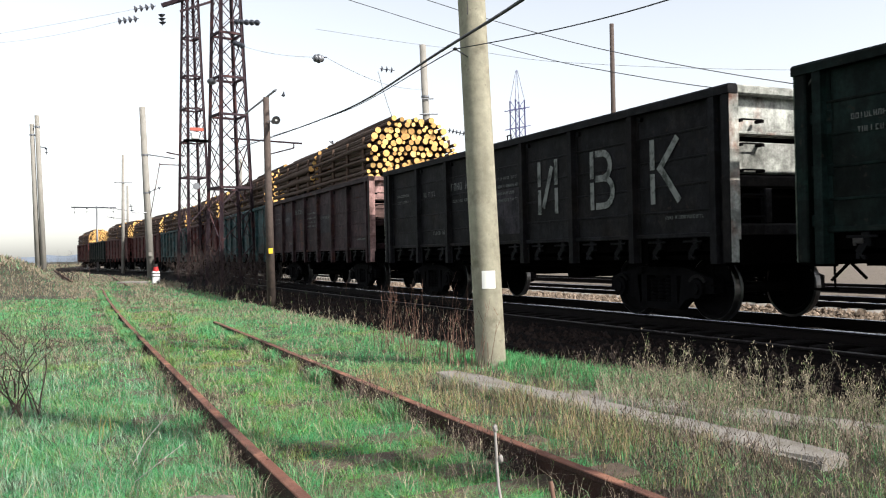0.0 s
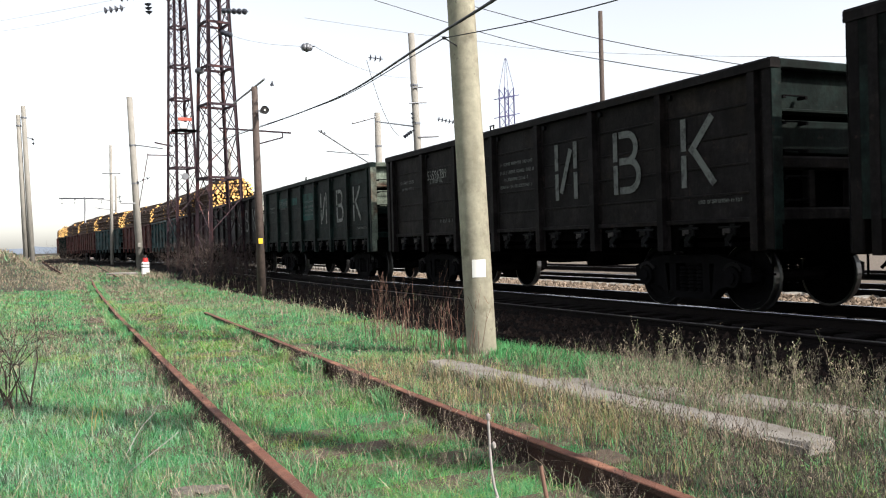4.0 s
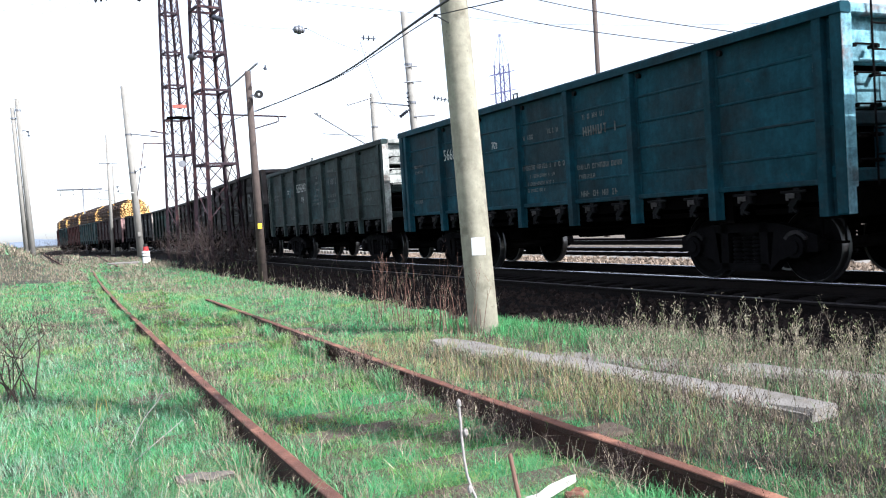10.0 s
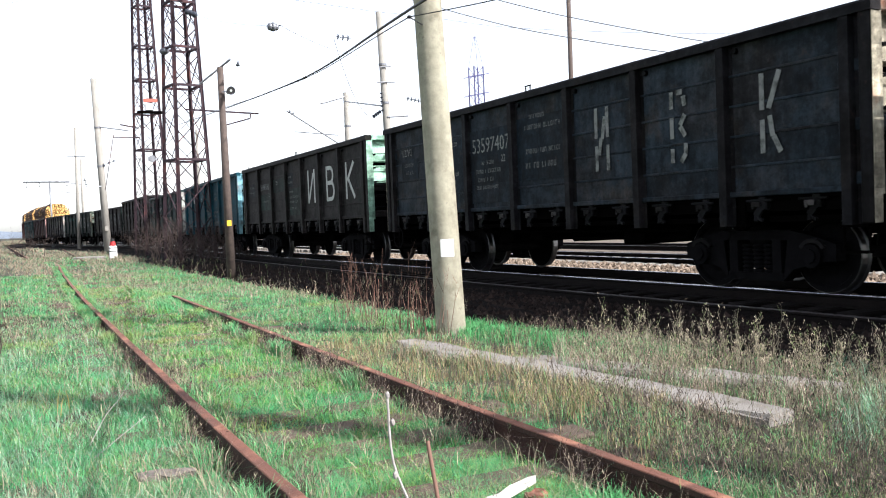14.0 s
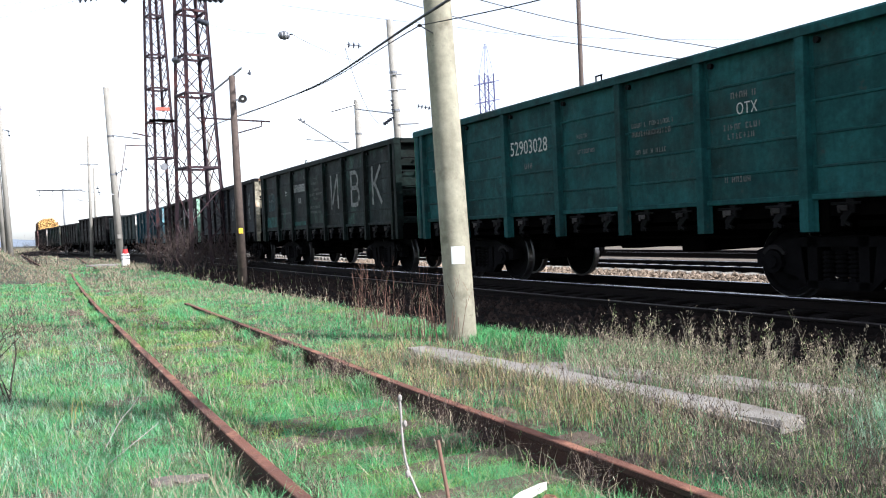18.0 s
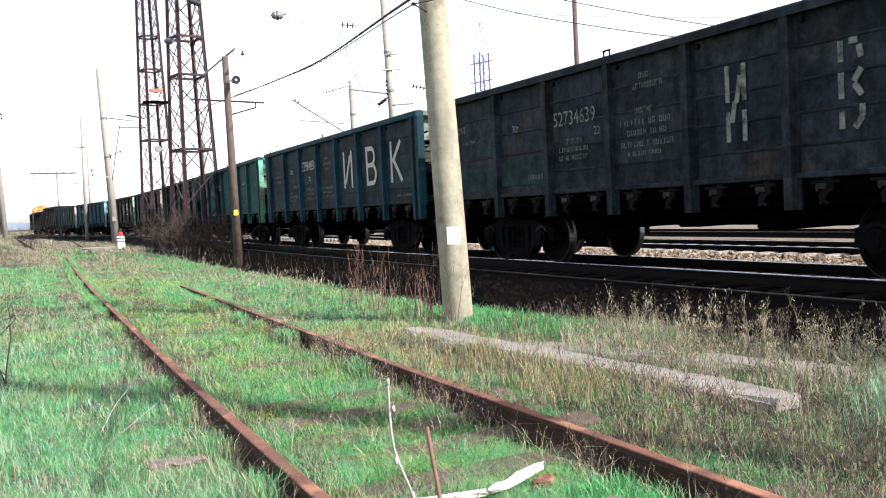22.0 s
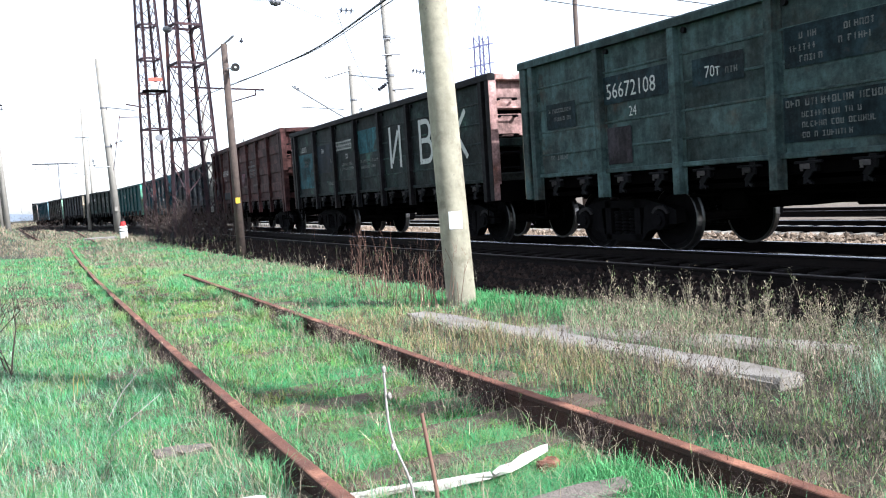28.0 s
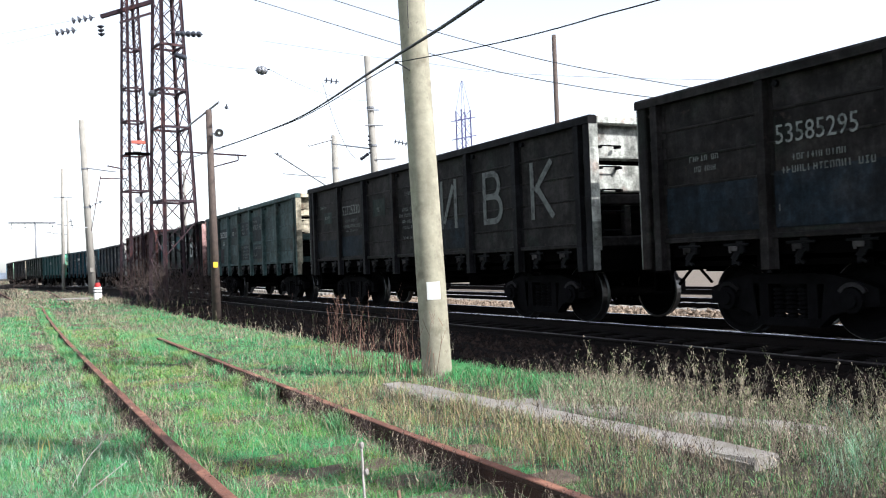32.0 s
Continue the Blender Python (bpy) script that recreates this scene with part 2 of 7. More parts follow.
RUST = (0.16, 0.06, 0.035)
M = {
    "soil": mat("grassy_soil", (0.030, 0.042, 0.022), (0.034, 0.029, 0.020), 0.95, scale=3.5, bump=0.8, bump_scale=18, third=(0.062, 0.050, 0.036), third_scale=0.5, third_cut=0.58),
    # the train's shade is put into the ballast's near-black colour
    "ballast": mat("shade_dark_ballast", (0.0105, 0.0075, 0.0068), (0.0035, 0.0028, 0.0028), 0.95, scale=14, bump=1.0, bump_scale=26, third=(0.026, 0.018, 0.015), third_scale=3, third_cut=0.62, spec=0.05),
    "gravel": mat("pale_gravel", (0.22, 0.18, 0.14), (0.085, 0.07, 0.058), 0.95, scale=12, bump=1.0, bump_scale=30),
    # stones in the train's shadow, with that shade in their colour
    "dark_stone": mat("shade_dark_ballast_stone", (0.040, 0.027, 0.022), (0.012, 0.009, 0.008), 0.95, scale=9, bump=0.5, island=0.6, spec=0.1),
    "stone": mat("ballast_stone", (0.30, 0.235, 0.175), (0.14, 0.105, 0.08), 0.9, scale=9, bump=0.5, island=0.5),
    "rust_rail": mat("rusty_rail", (0.25, 0.105, 0.066), (0.09, 0.042, 0.032), 0.8, 0.1, scale=5, bump=0.5, bump_scale=60, third=(0.33, 0.155, 0.10), third_scale=2.2, third_cut=0.58),
    "rail_web": mat("dark_rusty_rail_web", (0.075, 0.03, 0.02), (0.03, 0.017, 0.014), 0.9, scale=6, bump=0.6, bump_scale=50),
    "bright_rail": mat("worn_steel_rail", (0.30, 0.31, 0.36), (0.20, 0.205, 0.235), 0.26, 0.95, scale=3, bump=0.1),
    "sleeper": mat("weathered_sleeper", (0.13, 0.095, 0.07), (0.06, 0.045, 0.035), 0.9, scale=7, bump=0.9, bump_scale=25),
    "concrete": mat("pole_concrete", (0.335, 0.32, 0.25), (0.225, 0.21, 0.16), 0.9, scale=6, bump=0.2, bump_scale=70, third=(0.16, 0.145, 0.11), third_scale=2.4, third_cut=0.6, streaks=0.12, spec=0.1),
    "slab": mat("slab_concrete", (0.29, 0.275, 0.255), (0.17, 0.155, 0.14), 0.9, scale=6, bump=0.7, bump_scale=45, third=(0.15, 0.135, 0.115), third_scale=2.6, third_cut=0.57),
    "post": mat("grey_post_concrete", (0.30, 0.285, 0.26), (0.20, 0.19, 0.17), 0.9, scale=2, bump=0.3),
    "wood_post": mat("weathered_post_wood", (0.12, 0.09, 0.075), (0.055, 0.042, 0.038), 0.9, scale=8, bump=0.6, bump_scale=40),
    "lattice": mat("rusty_lattice_steel", (0.048, 0.026, 0.031), (0.024, 0.015, 0.021), 0.8, 0.1, scale=3, bump=0.3, third=(0.10, 0.038, 0.033), third_scale=0.8, third_cut=0.6),
    # the blue of distance haze is put into the pylon's steel
    "hazed_steel": mat("hazed_pylon_steel", (0.11, 0.11, 0.24), (0.08, 0.08, 0.17), 0.8, 0.0, scale=2, bump=0.0),
    "wire": mat("black_cable", (0.02, 0.02, 0.025), None, 0.6, 0.2, bump=0.0),
    "thin_wire": mat("grey_wire", (0.13, 0.13, 0.14), None, 0.5, 0.5, bump=0.0),
    "insulator": mat("dark_glazed_insulator", (0.05, 0.055, 0.07), None, 0.25, bump=0.0),
    "grey_metal": mat("galvanised_metal", (0.24, 0.25, 0.27), (0.14, 0.145, 0.16), 0.45, 0.5, scale=6, bump=0.1),
    # grimy parts; the shade under the wagons is put into these near-black colours
    "under": mat("grimy_shade_underframe", (0.0028, 0.0025, 0.0024), (0.0015, 0.0014, 0.0014), 0.95, scale=5, bump=0.4, spec=0.0),
    "bogie": mat("grimy_shade_cast_steel", (0.0075, 0.0072, 0.0082), (0.003, 0.0029, 0.0032), 0.85, scale=6, bump=0.4, spec=0.03),
    "dust": mat("dusty_steel", (0.060, 0.055, 0.052), (0.022, 0.020, 0.020), 0.9, scale=12, bump=0.3, random_ob=0.8, spec=0.1),
    "grime": mat("grimy_adapter_steel", (0.026, 0.024, 0.024), (0.010, 0.009, 0.010), 0.9, scale=12, bump=0.3, random_ob=0.8, spec=0.1),
    "tread": mat("polished_wheel_rim", (0.16, 0.16, 0.17), (0.07, 0.07, 0.07), 0.4, 0.9, scale=6, bump=0.05),
    "white_paint": mat("white_stencil_paint", (0.52, 0.53, 0.50), (0.34, 0.35, 0.33), 0.8, scale=9, bump=0.1, third=(0.12, 0.12, 0.11), third_scale=7, third_cut=0.66),
    "worn_paint": mat("worn_stencil_paint", (0.25, 0.255, 0.245), (0.14, 0.145, 0.14), 0.85, scale=10, bump=0.1, third=(0.04, 0.045, 0.04), third_scale=5, third_cut=0.55),
    "grey_paint": mat("faded_stencil_paint", (0.15, 0.157, 0.152), (0.085, 0.09, 0.086), 0.85, scale=12, bump=0.1, third=(0.04, 0.04, 0.04), third_scale=6, third_cut=0.57),
    "white": mat("white_enamel", (0.78, 0.78, 0.76), (0.66, 0.66, 0.64), 0.6, scale=3, bump=0.1),
    "old_red": mat("faded_red_paint", (0.50, 0.12, 0.08), (0.34, 0.09, 0.07), 0.8, scale=4, bump=0.1),
    "plank": mat("whitewashed_plank", (0.58, 0.56, 0.52), (0.40, 0.38, 0.35), 0.85, scale=8, bump=0.4),
    "red": mat("red_paint", (0.55, 0.03, 0.03), (0.35, 0.03, 0.03), 0.6, scale=3, bump=0.1),
    "yellow": mat("yellow_paint", (0.75, 0.52, 0.03), (0.6, 0.4, 0.03), 0.6, scale=5, bump=0.1),
    "black": mat("black_paint", (0.015, 0.015, 0.016), None, 0.6, bump=0.1),
    "bark": mat("log_bark", (0.15, 0.095, 0.07), (0.07, 0.045, 0.035), 0.95, scale=6, bump=0.7, bump_scale=25, island=0.35),
    "log_end": mat("sawn_log_end", (0.76, 0.58, 0.22), (0.55, 0.27, 0.09), 0.85, scale=5, bump=0.2, random_ob=0.45),
    "log_end_far": mat("sawn_log_ends_far", (0.76, 0.58, 0.22), (0.55, 0.27, 0.09), 0.85, scale=5, bump=0.2, island=0.45),
    "grass": mat("green_grass", (0.035, 0.244, 0.0938), (0.106, 0.4, 0.163), 0.75, scale=1.6, amount=0.9, bump=0.0, island=0.3, third=(0.225, 0.362, 0.0938), third_scale=0.75, third_cut=0.55, fourth=(0.02, 0.112, 0.05), fourth_scale=1.5, fourth_cut=0.57, odd=(0.275, 0.338, 0.2), odd_share=0.06, leaf=0.3),
    "sward": mat("fine_green_sward", (0.05, 0.275, 0.112), (0.15, 0.4, 0.169), 0.8, scale=1.9, amount=0.9, bump=0.0, island=0.3, third=(0.263, 0.356, 0.106), third_scale=1.0, third_cut=0.55, fourth=(0.213, 0.2, 0.125), fourth_scale=1.1, fourth_cut=0.6, odd=(0.275, 0.3, 0.175), odd_share=0.09, leaf=0.3),
    "dry": mat("dry_grass", (0.347, 0.297, 0.213), (0.246, 0.202, 0.146), 0.9, scale=1.0, bump=0.0, island=0.35, odd=(0.101, 0.235, 0.123), odd_share=0.15, leaf=0.2),
    "stalk": mat("reddish_dry_stalk", (0.17, 0.085, 0.06), (0.11, 0.065, 0.05), 0.9, scale=3, bump=0.0, island=0.4),
    "weed": mat("grey_dry_weed", (0.27, 0.225, 0.165), (0.085, 0.065, 0.052), 0.9, scale=3, bump=0.0, island=0.75, odd=(0.13, 0.19, 0.065), odd_share=0.22),
    "pale_grass": mat("pale_fine_grass", (0.168, 0.36, 0.228), (0.3, 0.402, 0.294), 0.85, scale=1.2, bump=0.0, island=0.4, odd=(0.084, 0.252, 0.132), odd_share=0.3, leaf=0.3),
    "moss": mat("yellow_green_grass", (0.183, 0.354, 0.0671), (0.0976, 0.293, 0.0732), 0.8, scale=2.5, bump=0.0, island=0.35, third=(0.317, 0.329, 0.11), third_scale=1.6, third_cut=0.56, odd=(0.366, 0.317, 0.183), odd_share=0.12, leaf=0.3),
    "dark_twig": mat("dark_dead_weed", (0.105, 0.075, 0.065), (0.05, 0.036, 0.034), 0.9, scale=3, bump=0.0, island=0.6, odd=(0.30, 0.24, 0.18), odd_share=0.25),
    "straw": mat("straw_grass", (0.4, 0.32, 0.17), (0.26, 0.2, 0.11), 0.9, scale=2.0, bump=0.0, island=0.35, odd=(0.13, 0.23, 0.08), odd_share=0.22),
    "bleached": mat("bleached_weed_grass", (0.42, 0.36, 0.27), (0.24, 0.19, 0.15), 0.9, scale=2.0, bump=0.0, island=0.45, odd=(0.13, 0.27, 0.12), odd_share=0.28),
    "emerald": mat("lush_emerald_grass", (0.0495, 0.242, 0.0825), (0.0935, 0.319, 0.116), 0.7, scale=1.2, bump=0.0, island=0.5, leaf=0.2),
    "tall_weed": mat("brown_dry_weed", (0.50, 0.45, 0.33), (0.25, 0.205, 0.15), 0.9, scale=3, bump=0.0, island=0.7, odd=(0.22, 0.27, 0.12), odd_share=0.15),
    # main sleepers: shade under the wagons is part of the colour
    "shade_dark_wood": mat("shade_dark_sleeper_wood", (0.013, 0.010, 0.009), (0.006, 0.005, 0.005), 0.9, scale=7, bump=0.7, bump_scale=25, spec=0.1),
    "dull_rail": mat("dull_worn_rail", (0.075, 0.068, 0.07), (0.04, 0.034, 0.034), 0.5, 0.5, scale=4, bump=0.3),
    # rail webs darkened, shade beside the train included
    "dark_web": mat("shade_dark_rail_web", (0.010, 0.007, 0.006), (0.005, 0.004, 0.004), 0.85, scale=6, bump=0.5, spec=0.1),
    # latches near black: the shade below the sills is in their colour
    "latch": mat("shade_dark_latch_steel", (0.0045, 0.0045, 0.005), (0.002, 0.002, 0.0026), 0.7, 0.0, scale=6, bump=0.3, random_ob=0.9, spec=0.1),
    "ochre": mat("ochre_dry_stalk", (0.34, 0.25, 0.08), (0.24, 0.18, 0.07), 0.85, scale=3, bump=0.0, island=0.3),
    "grey_wood": mat("grey_rotten_wood", (0.22, 0.19, 0.165), (0.10, 0.085, 0.075), 0.9, scale=14, bump=0.8, bump_scale=40),
    "twig": mat("bare_twig_bark", (0.085, 0.06, 0.05), (0.045, 0.033, 0.03), 0.9, scale=5, bump=0.0, island=0.3),
    "pale_twig": mat("pale_dead_twig", (0.37, 0.345, 0.33), (0.20, 0.18, 0.17), 0.8, scale=60, bump=0.3),
    # blue-grey of far haze painted into the trees' colour
    "hazed_trees": mat("hazed_treeline", (0.22, 0.26, 0.32), (0.16, 0.19, 0.24), 1.0, scale=0.02, bump=0.0, spec=0.0),
}


# ---- mesh helpers ----
def box(bm, c, s, turn=None, bevel=0.0):
    """A box of size s at c, with chamfered edges where bevel is given."""
    got = bmesh.ops.create_cube(bm, size=1.0)["verts"]
    m = Matrix.Translation(c) @ (turn or Matrix()) @ Matrix.Diagonal((*s, 1))
    bmesh.ops.transform(bm, matrix=m, verts=got)
    if bevel:
        edges = list({e for v in got for e in v.link_edges})
        bmesh.ops.bevel(bm, geom=edges, offset=bevel, segments=1, affect="EDGES")


def rod(bm, a, b, r0, r1=None, seg=8, caps=True):
    """A round bar from a to b."""
    a, b = Vector(a), Vector(b)
    r1 = r0 if r1 is None else r1
    d = b - a
    m = Matrix.Translation((a + b) / 2) @ d.to_track_quat("Z", "Y").to_matrix().to_4x4()
    bmesh.ops.create_cone(bm, cap_ends=caps, segments=seg, radius1=r0, radius2=r1, depth=d.length, matrix=m)


def bar(bm, a, b, w, h):
    """A rectangular bar from a to b."""
    a, b = Vector(a), Vector(b)
    d = b - a
    box(bm, (a + b) / 2, (w, h, d.length), d.to_track_quat("Z", "Y").to_matrix().to_4x4())


def made(name, bm):
    """The mesh of bm."""
    me = bpy.data.meshes.new(name)
    bm.to_mesh(me)
    bm.free()
    return me


def smooth(me, on=True):
    me.polygons.foreach_set("use_smooth", [on] * len(me.polygons))
    return me


def put(name, me, material, parent=None, m=None, label=""):
    """Links a mesh, shared or its own, as one object. The material belongs to the object."""
    ob = new(name, me)
    if not me.materials:
        me.materials.append(None)
    ob.material_slots[0].link = "OBJECT"
    ob.material_slots[0].material = material
    if parent:
        ob.parent = parent
    if m is not None:
        ob.matrix_basis = m
    if label:
        tagged(ob, label)
    return ob


def part(name, bm, material, parent=None, label=""):
    return put(name, made(name, bm), material, parent, None, label)


def raw_mesh(name, verts, faces):
    me = bpy.data.meshes.new(name)
    me.from_pydata([tuple(v) for v in verts], [], [tuple(f) for f in faces])
    me.update()
    return me


SHARED = {}


def shared(key, build):
    """One mesh for all that ask for the same key."""
    if key not in SHARED:
        bm = bmesh.new()
        build(bm)
        SHARED[key] = made(key, bm)
    return SHARED[key]


def empty(name, m=None):
    ob = new(name)
    ob.empty_display_size = 0.2
    if m is not None:
        ob.matrix_basis = m
    return ob


# ---- plan: rails and ground ----
TRACK = [(-90, 9.9), (-60, 9.93), (0, 10.08), (14, 10.26), (27.5, 10.64), (41.4, 11.39), (55, 12.12), (69.3, 12.62), (83.2, 12.5), (97, 11.3), (111, 10.38), (125, 9.75), (139, 9.25), (155, 9.4), (180, 11.4), (220, 18), (300, 41), (420, 96)]


def track_x(y):
    """The middle of the main track, smooth through its plan points."""
    k = max(1, min(len(TRACK) - 3, next((i for i in range(len(TRACK)) if TRACK[i][0] > y), len(TRACK)) - 1))
    (y0, x0), (y1, x1), (y2, x2), (y3, x3) = TRACK[k - 1 : k + 3]
    u, h = (y - y1) / (y2 - y1), y2 - y1
    m1, m2 = (x2 - x0) / (y2 - y0) * h, (x3 - x1) / (y3 - y1) * h
    return (2 * u**3 - 3 * u**2 + 1) * x1 + (u**3 - 2 * u**2 + u) * m1 + (3 * u**2 - 2 * u**3) * x2 + (u**3 - u**2) * m2


RAIL_Z = 0.16  # top of the main rails; the siding's rail tops lie at 0


def siding_x(y):
    """The left rail of the disused siding."""
    return 1.159 + 0.0349 * y + 0.00049 * y * y


def far_rail(y):
    return 3.28 + 0.0235 * (y - 65)


def branch_rail(y):
    return 5.1 + 0.066 * (y - 46.5)


def ground_z(x, y):
    r = math.hypot(x, y)
    z = -0.165 + 0.04 * noise.noise((x * 0.35, y * 0.35, 0)) + 0.025 * noise.noise((x * 1.1, y * 1.1, 3))
    z += 1.75 * math.exp(-(((x + 2.6) / 4.25) ** 4) - ((y - 50) / 9.0) ** 2)
    return z


def ribbon(name, left, right, ys, z, n, rough_, seed):
    """A sheet between two lines along y, with uneven height."""
    verts, faces = [], []
    for i, y in enumerate(ys):
        for j in range(n + 1):
            x = left(y) + (right(y) - left(y)) * j / n
            verts.append((x, y, z(x, y, j / n) + rough_ * noise.noise((x * 3.1, y * 3.1, seed))))
    w = n + 1
    for i in range(len(ys) - 1):
        for j in range(n):
            a = i * w + j
            faces.append((a, a + 1, a + w + 1, a + w))
    return smooth(raw_mesh(name, verts, faces))


def spaced(a, b, first, grow, most):
    out, y, s = [a], a, first
    while y < b:
        y += s
        s = min(s * grow, most)
        out.append(y)
    return out


GROUND_X = [-v for v in reversed(spaced(0.4, 1800, 0.4, 1.06, 400))] + spaced(0, 1800, 0.4, 1.06, 400)
GROUND_Y = [-v for v in reversed(spaced(1, 600, 1.0, 1.25, 300))] + spaced(0, 2500, 0.4, 1.035, 400)
GROUND_Z = np.array([[ground_z(x, y) for x in GROUND_X] for y in GROUND_Y])


def build_ground():
    xs, ys = GROUND_X, GROUND_Y
    verts = [(x, y, GROUND_Z[i, j]) for i, y in enumerate(ys) for j, x in enumerate(xs)]
    w = len(xs)
    faces = [(i * w + j, i * w + j + 1, (i + 1) * w + j + 1, (i + 1) * w + j) for i in range(len(ys) - 1) for j in range(w - 1)]
    tagged(put("ground", smooth(raw_mesh("ground", verts, faces)), M["soil"]), "grassy soil of the railway yard, patchy and dry", "ground", kind="structure")
    ys = spaced(-60, 30, 0.5, 1.0, 0.5) + spaced(31, 400, 1.0, 1.02, 6)

    def bed(x, y, u):
        return -0.30 + 0.20 * min(1, u * 9)

    tagged(put("track_bed", ribbon("track_bed", lambda y: track_x(y) - 4.75, lambda y: track_x(y) + 2.0, ys, bed, 30, 0.05, 5), M["ballast"]), "ballast bed under the main track, coloured dark for the train's shade", "ballast", kind="structure")
    tagged(put("gravel_bed", ribbon("gravel_bed", lambda y: track_x(y) + 1.9, lambda y: track_x(y) + 46, ys, lambda x, y, u: -0.10, 60, 0.06, 9), M["gravel"]), "pale dry gravel between the yard tracks", "gravel", kind="structure")


def rail_profile(head):
    """Half profiles of a rail, top at 0: head, or web and foot."""
    if head:
        return [(-0.0355, -0.010), (-0.034, -0.003), (-0.028, 0), (0.028, 0), (0.034, -0.003), (0.0355, -0.010)]
    return [(-0.036, -0.008), (-0.036, -0.034), (-0.010, -0.05), (-0.009, -0.135), (-0.065, -0.152), (-0.065, -0.165), (0.065, -0.165), (0.065, -0.152), (0.009, -0.135), (0.010, -0.05), (0.036, -0.034), (0.036, -0.008)]


def rail_mesh(name, xf, y0, y1, step, z, head, wobble=0.0):
    prof = rail_profile(head)
    ys = np.arange(y0, y1 + 0.01, step)
    verts, faces, k = [], [], len(prof)
    for y in ys:
        dz = wobble * noise.noise((0, y * 0.25, 7))
        dx = wobble * 1.2 * noise.noise((4, y * 0.2, 2))
        verts += [(xf(y) + px + dx, y, z + pz + dz) for px, pz in prof]
    for i in range(len(ys) - 1):
        for j in range(k):
            a, b = i * k + j, i * k + (j + 1) % k
            faces.append((a, b, b + k, a + k))
    faces += [tuple(range(k))[::-1], tuple(range((len(ys) - 1) * k, len(ys) * k))]
    return raw_mesh(name, verts, faces)


def track_rail(name, label, xf, y0, y1, z, head_mat, web_mat, step=2.0, wobble=0.0, group=""):
    web = tagged(put(name, rail_mesh(name, xf, y0, y1, step, z, False, wobble), web_mat), label, "rail", group)
    put("rail_head", rail_mesh("rail_head", xf, y0, y1, step, z, True, wobble), head_mat, web)
    return web


def build_tracks():
    track_rail("siding_rail", "rusty rail of an overgrown disused siding", siding_x, -25, 40, 0, M["rust_rail"], M["rail_web"], 0.5, 0.012, "siding rails")
    track_rail("siding_rail", "rusty rail of an overgrown disused siding", lambda y: siding_x(y) + 1.59, -25, 17.5, 0, M["rust_rail"], M["rail_web"], 0.5, 0.012, "siding rails")
    track_rail("siding_rail", "far end of a rusty rail showing again beyond the grass", far_rail, 58, 140, 0.0, M["rust_rail"], M["rail_web"], 2.0, 0.012, "siding rails")
    track_rail("branch_rail", "rusty rail branching off towards the main track", branch_rail, 48, 92, -0.07, M["rust_rail"], M["rail_web"], 2.0, 0.012)
    for off, lab in ((-0.8, "running rail with a shiny worn head"), (0.8, "running rail with a shiny worn head")):
        track_rail("main_rail", lab, lambda y, o=off: track_x(y) + o, -70, 400, RAIL_Z, M["bright_rail"], M["dark_web"], 2.0, group="main rails")
    for off, head in ((4.25, "bright_rail"), (5.85, "bright_rail"), (9.4, "dull_rail"), (11.0, "dull_rail")):
        track_rail("yard_rail", "rail of a parallel yard track with shiny head", lambda y, o=off: track_x(y) + o, -60, 300, 0.13, M[head], M["dark_web"], 4.0, group="yard rails")
    track_rail("old_rail", "dull old rail lying beside the main track on the ballast", lambda y: track_x(y) - 1.6, -30, 45, 0.02, M["dull_rail"], M["dark_web"], 2.0)

    def sleeper(bm):
        box(bm, (0, 0, 0), (2.7, 0.25, 0.16), bevel=0.02)
        for v in bm.verts:
            v.co += Vector((0.02, 0.012, 0.006)) * noise.noise(v.co * 5)

    me = shared("sleeper", sleeper)
    rnd = random.Random(4)
    row = empty("siding_sleepers")
    tagged(row, "half-buried grey wooden sleepers of the siding", "sleepers")
    for i in range(102):
        y = -22.92 + i * 0.56
        put("sleeper", me, M["sleeper"], row, pose(siding_x(y) + 0.8 + rnd.uniform(-0.05, 0.05), y + rnd.uniform(-0.04, 0.04), -0.235 + rnd.uniform(-0.015, 0.02), rnd.uniform(-2, 2), rnd.uniform(-1, 1), -2 + rnd.uniform(-3, 3)))
    row = tagged(empty("yard_sleepers"), "pale concrete sleepers of the parallel yard track", "sleepers")
    for i in range(110):
        y = 2 + i * 0.56
        put("sleeper", me, M["slab"], row, pose(track_x(y) + 5.05, y, -0.055, 0, 0, 0))
    row = tagged(empty("main_sleepers"), "sleepers of the main track, coloured dark for the shade under the train", "sleepers")
    for i in range(90):
        y = -8 + i * 0.56
        put("sleeper", me, M["shade_dark_wood"], row, pose(track_x(y), y, -0.07, 0, 0, 0))


# ---- wagons ----
PITCH, BODY = 13.92, 12.84
HALF = BODY / 2
S_KEYS = [7.69, 14.44, 21.19, 27.89, 34.59, 41.3, 48.05, 54.89, 61.64, 68.47, 75.26, 82.12, 88.76, 95.5, 102.29, 109.09, 115.76, 122.4, 129.04, 135.65, 142.01, 148.61, 155.36, 161.8, 168.34, 174.93, 181.37, 187.72, 193.98, 199.87, 205.76, 211.87, 218.16]
EDGE = 6.08  # the outermost side posts; the corner posts stand at the very ends
POSTS = [-EDGE, -4.25, -2.55, -0.85, 0.85, 2.55, 4.25, EDGE]  # the end bays are a little wider
Z0, Z1 = 1.36, 3.30  # side sheets
SILL = 1.24  # their lower edge on the finished wagon


def b_side(bm):
    box(bm, (0, 0, (Z0 + Z1) / 2), (0.02, 2 * EDGE + 0.1, Z1 - Z0))


def b_seam(bm):
    box(bm, (0, 0, 0), (0.020, 2 * EDGE, 0.034), bevel=0.006)


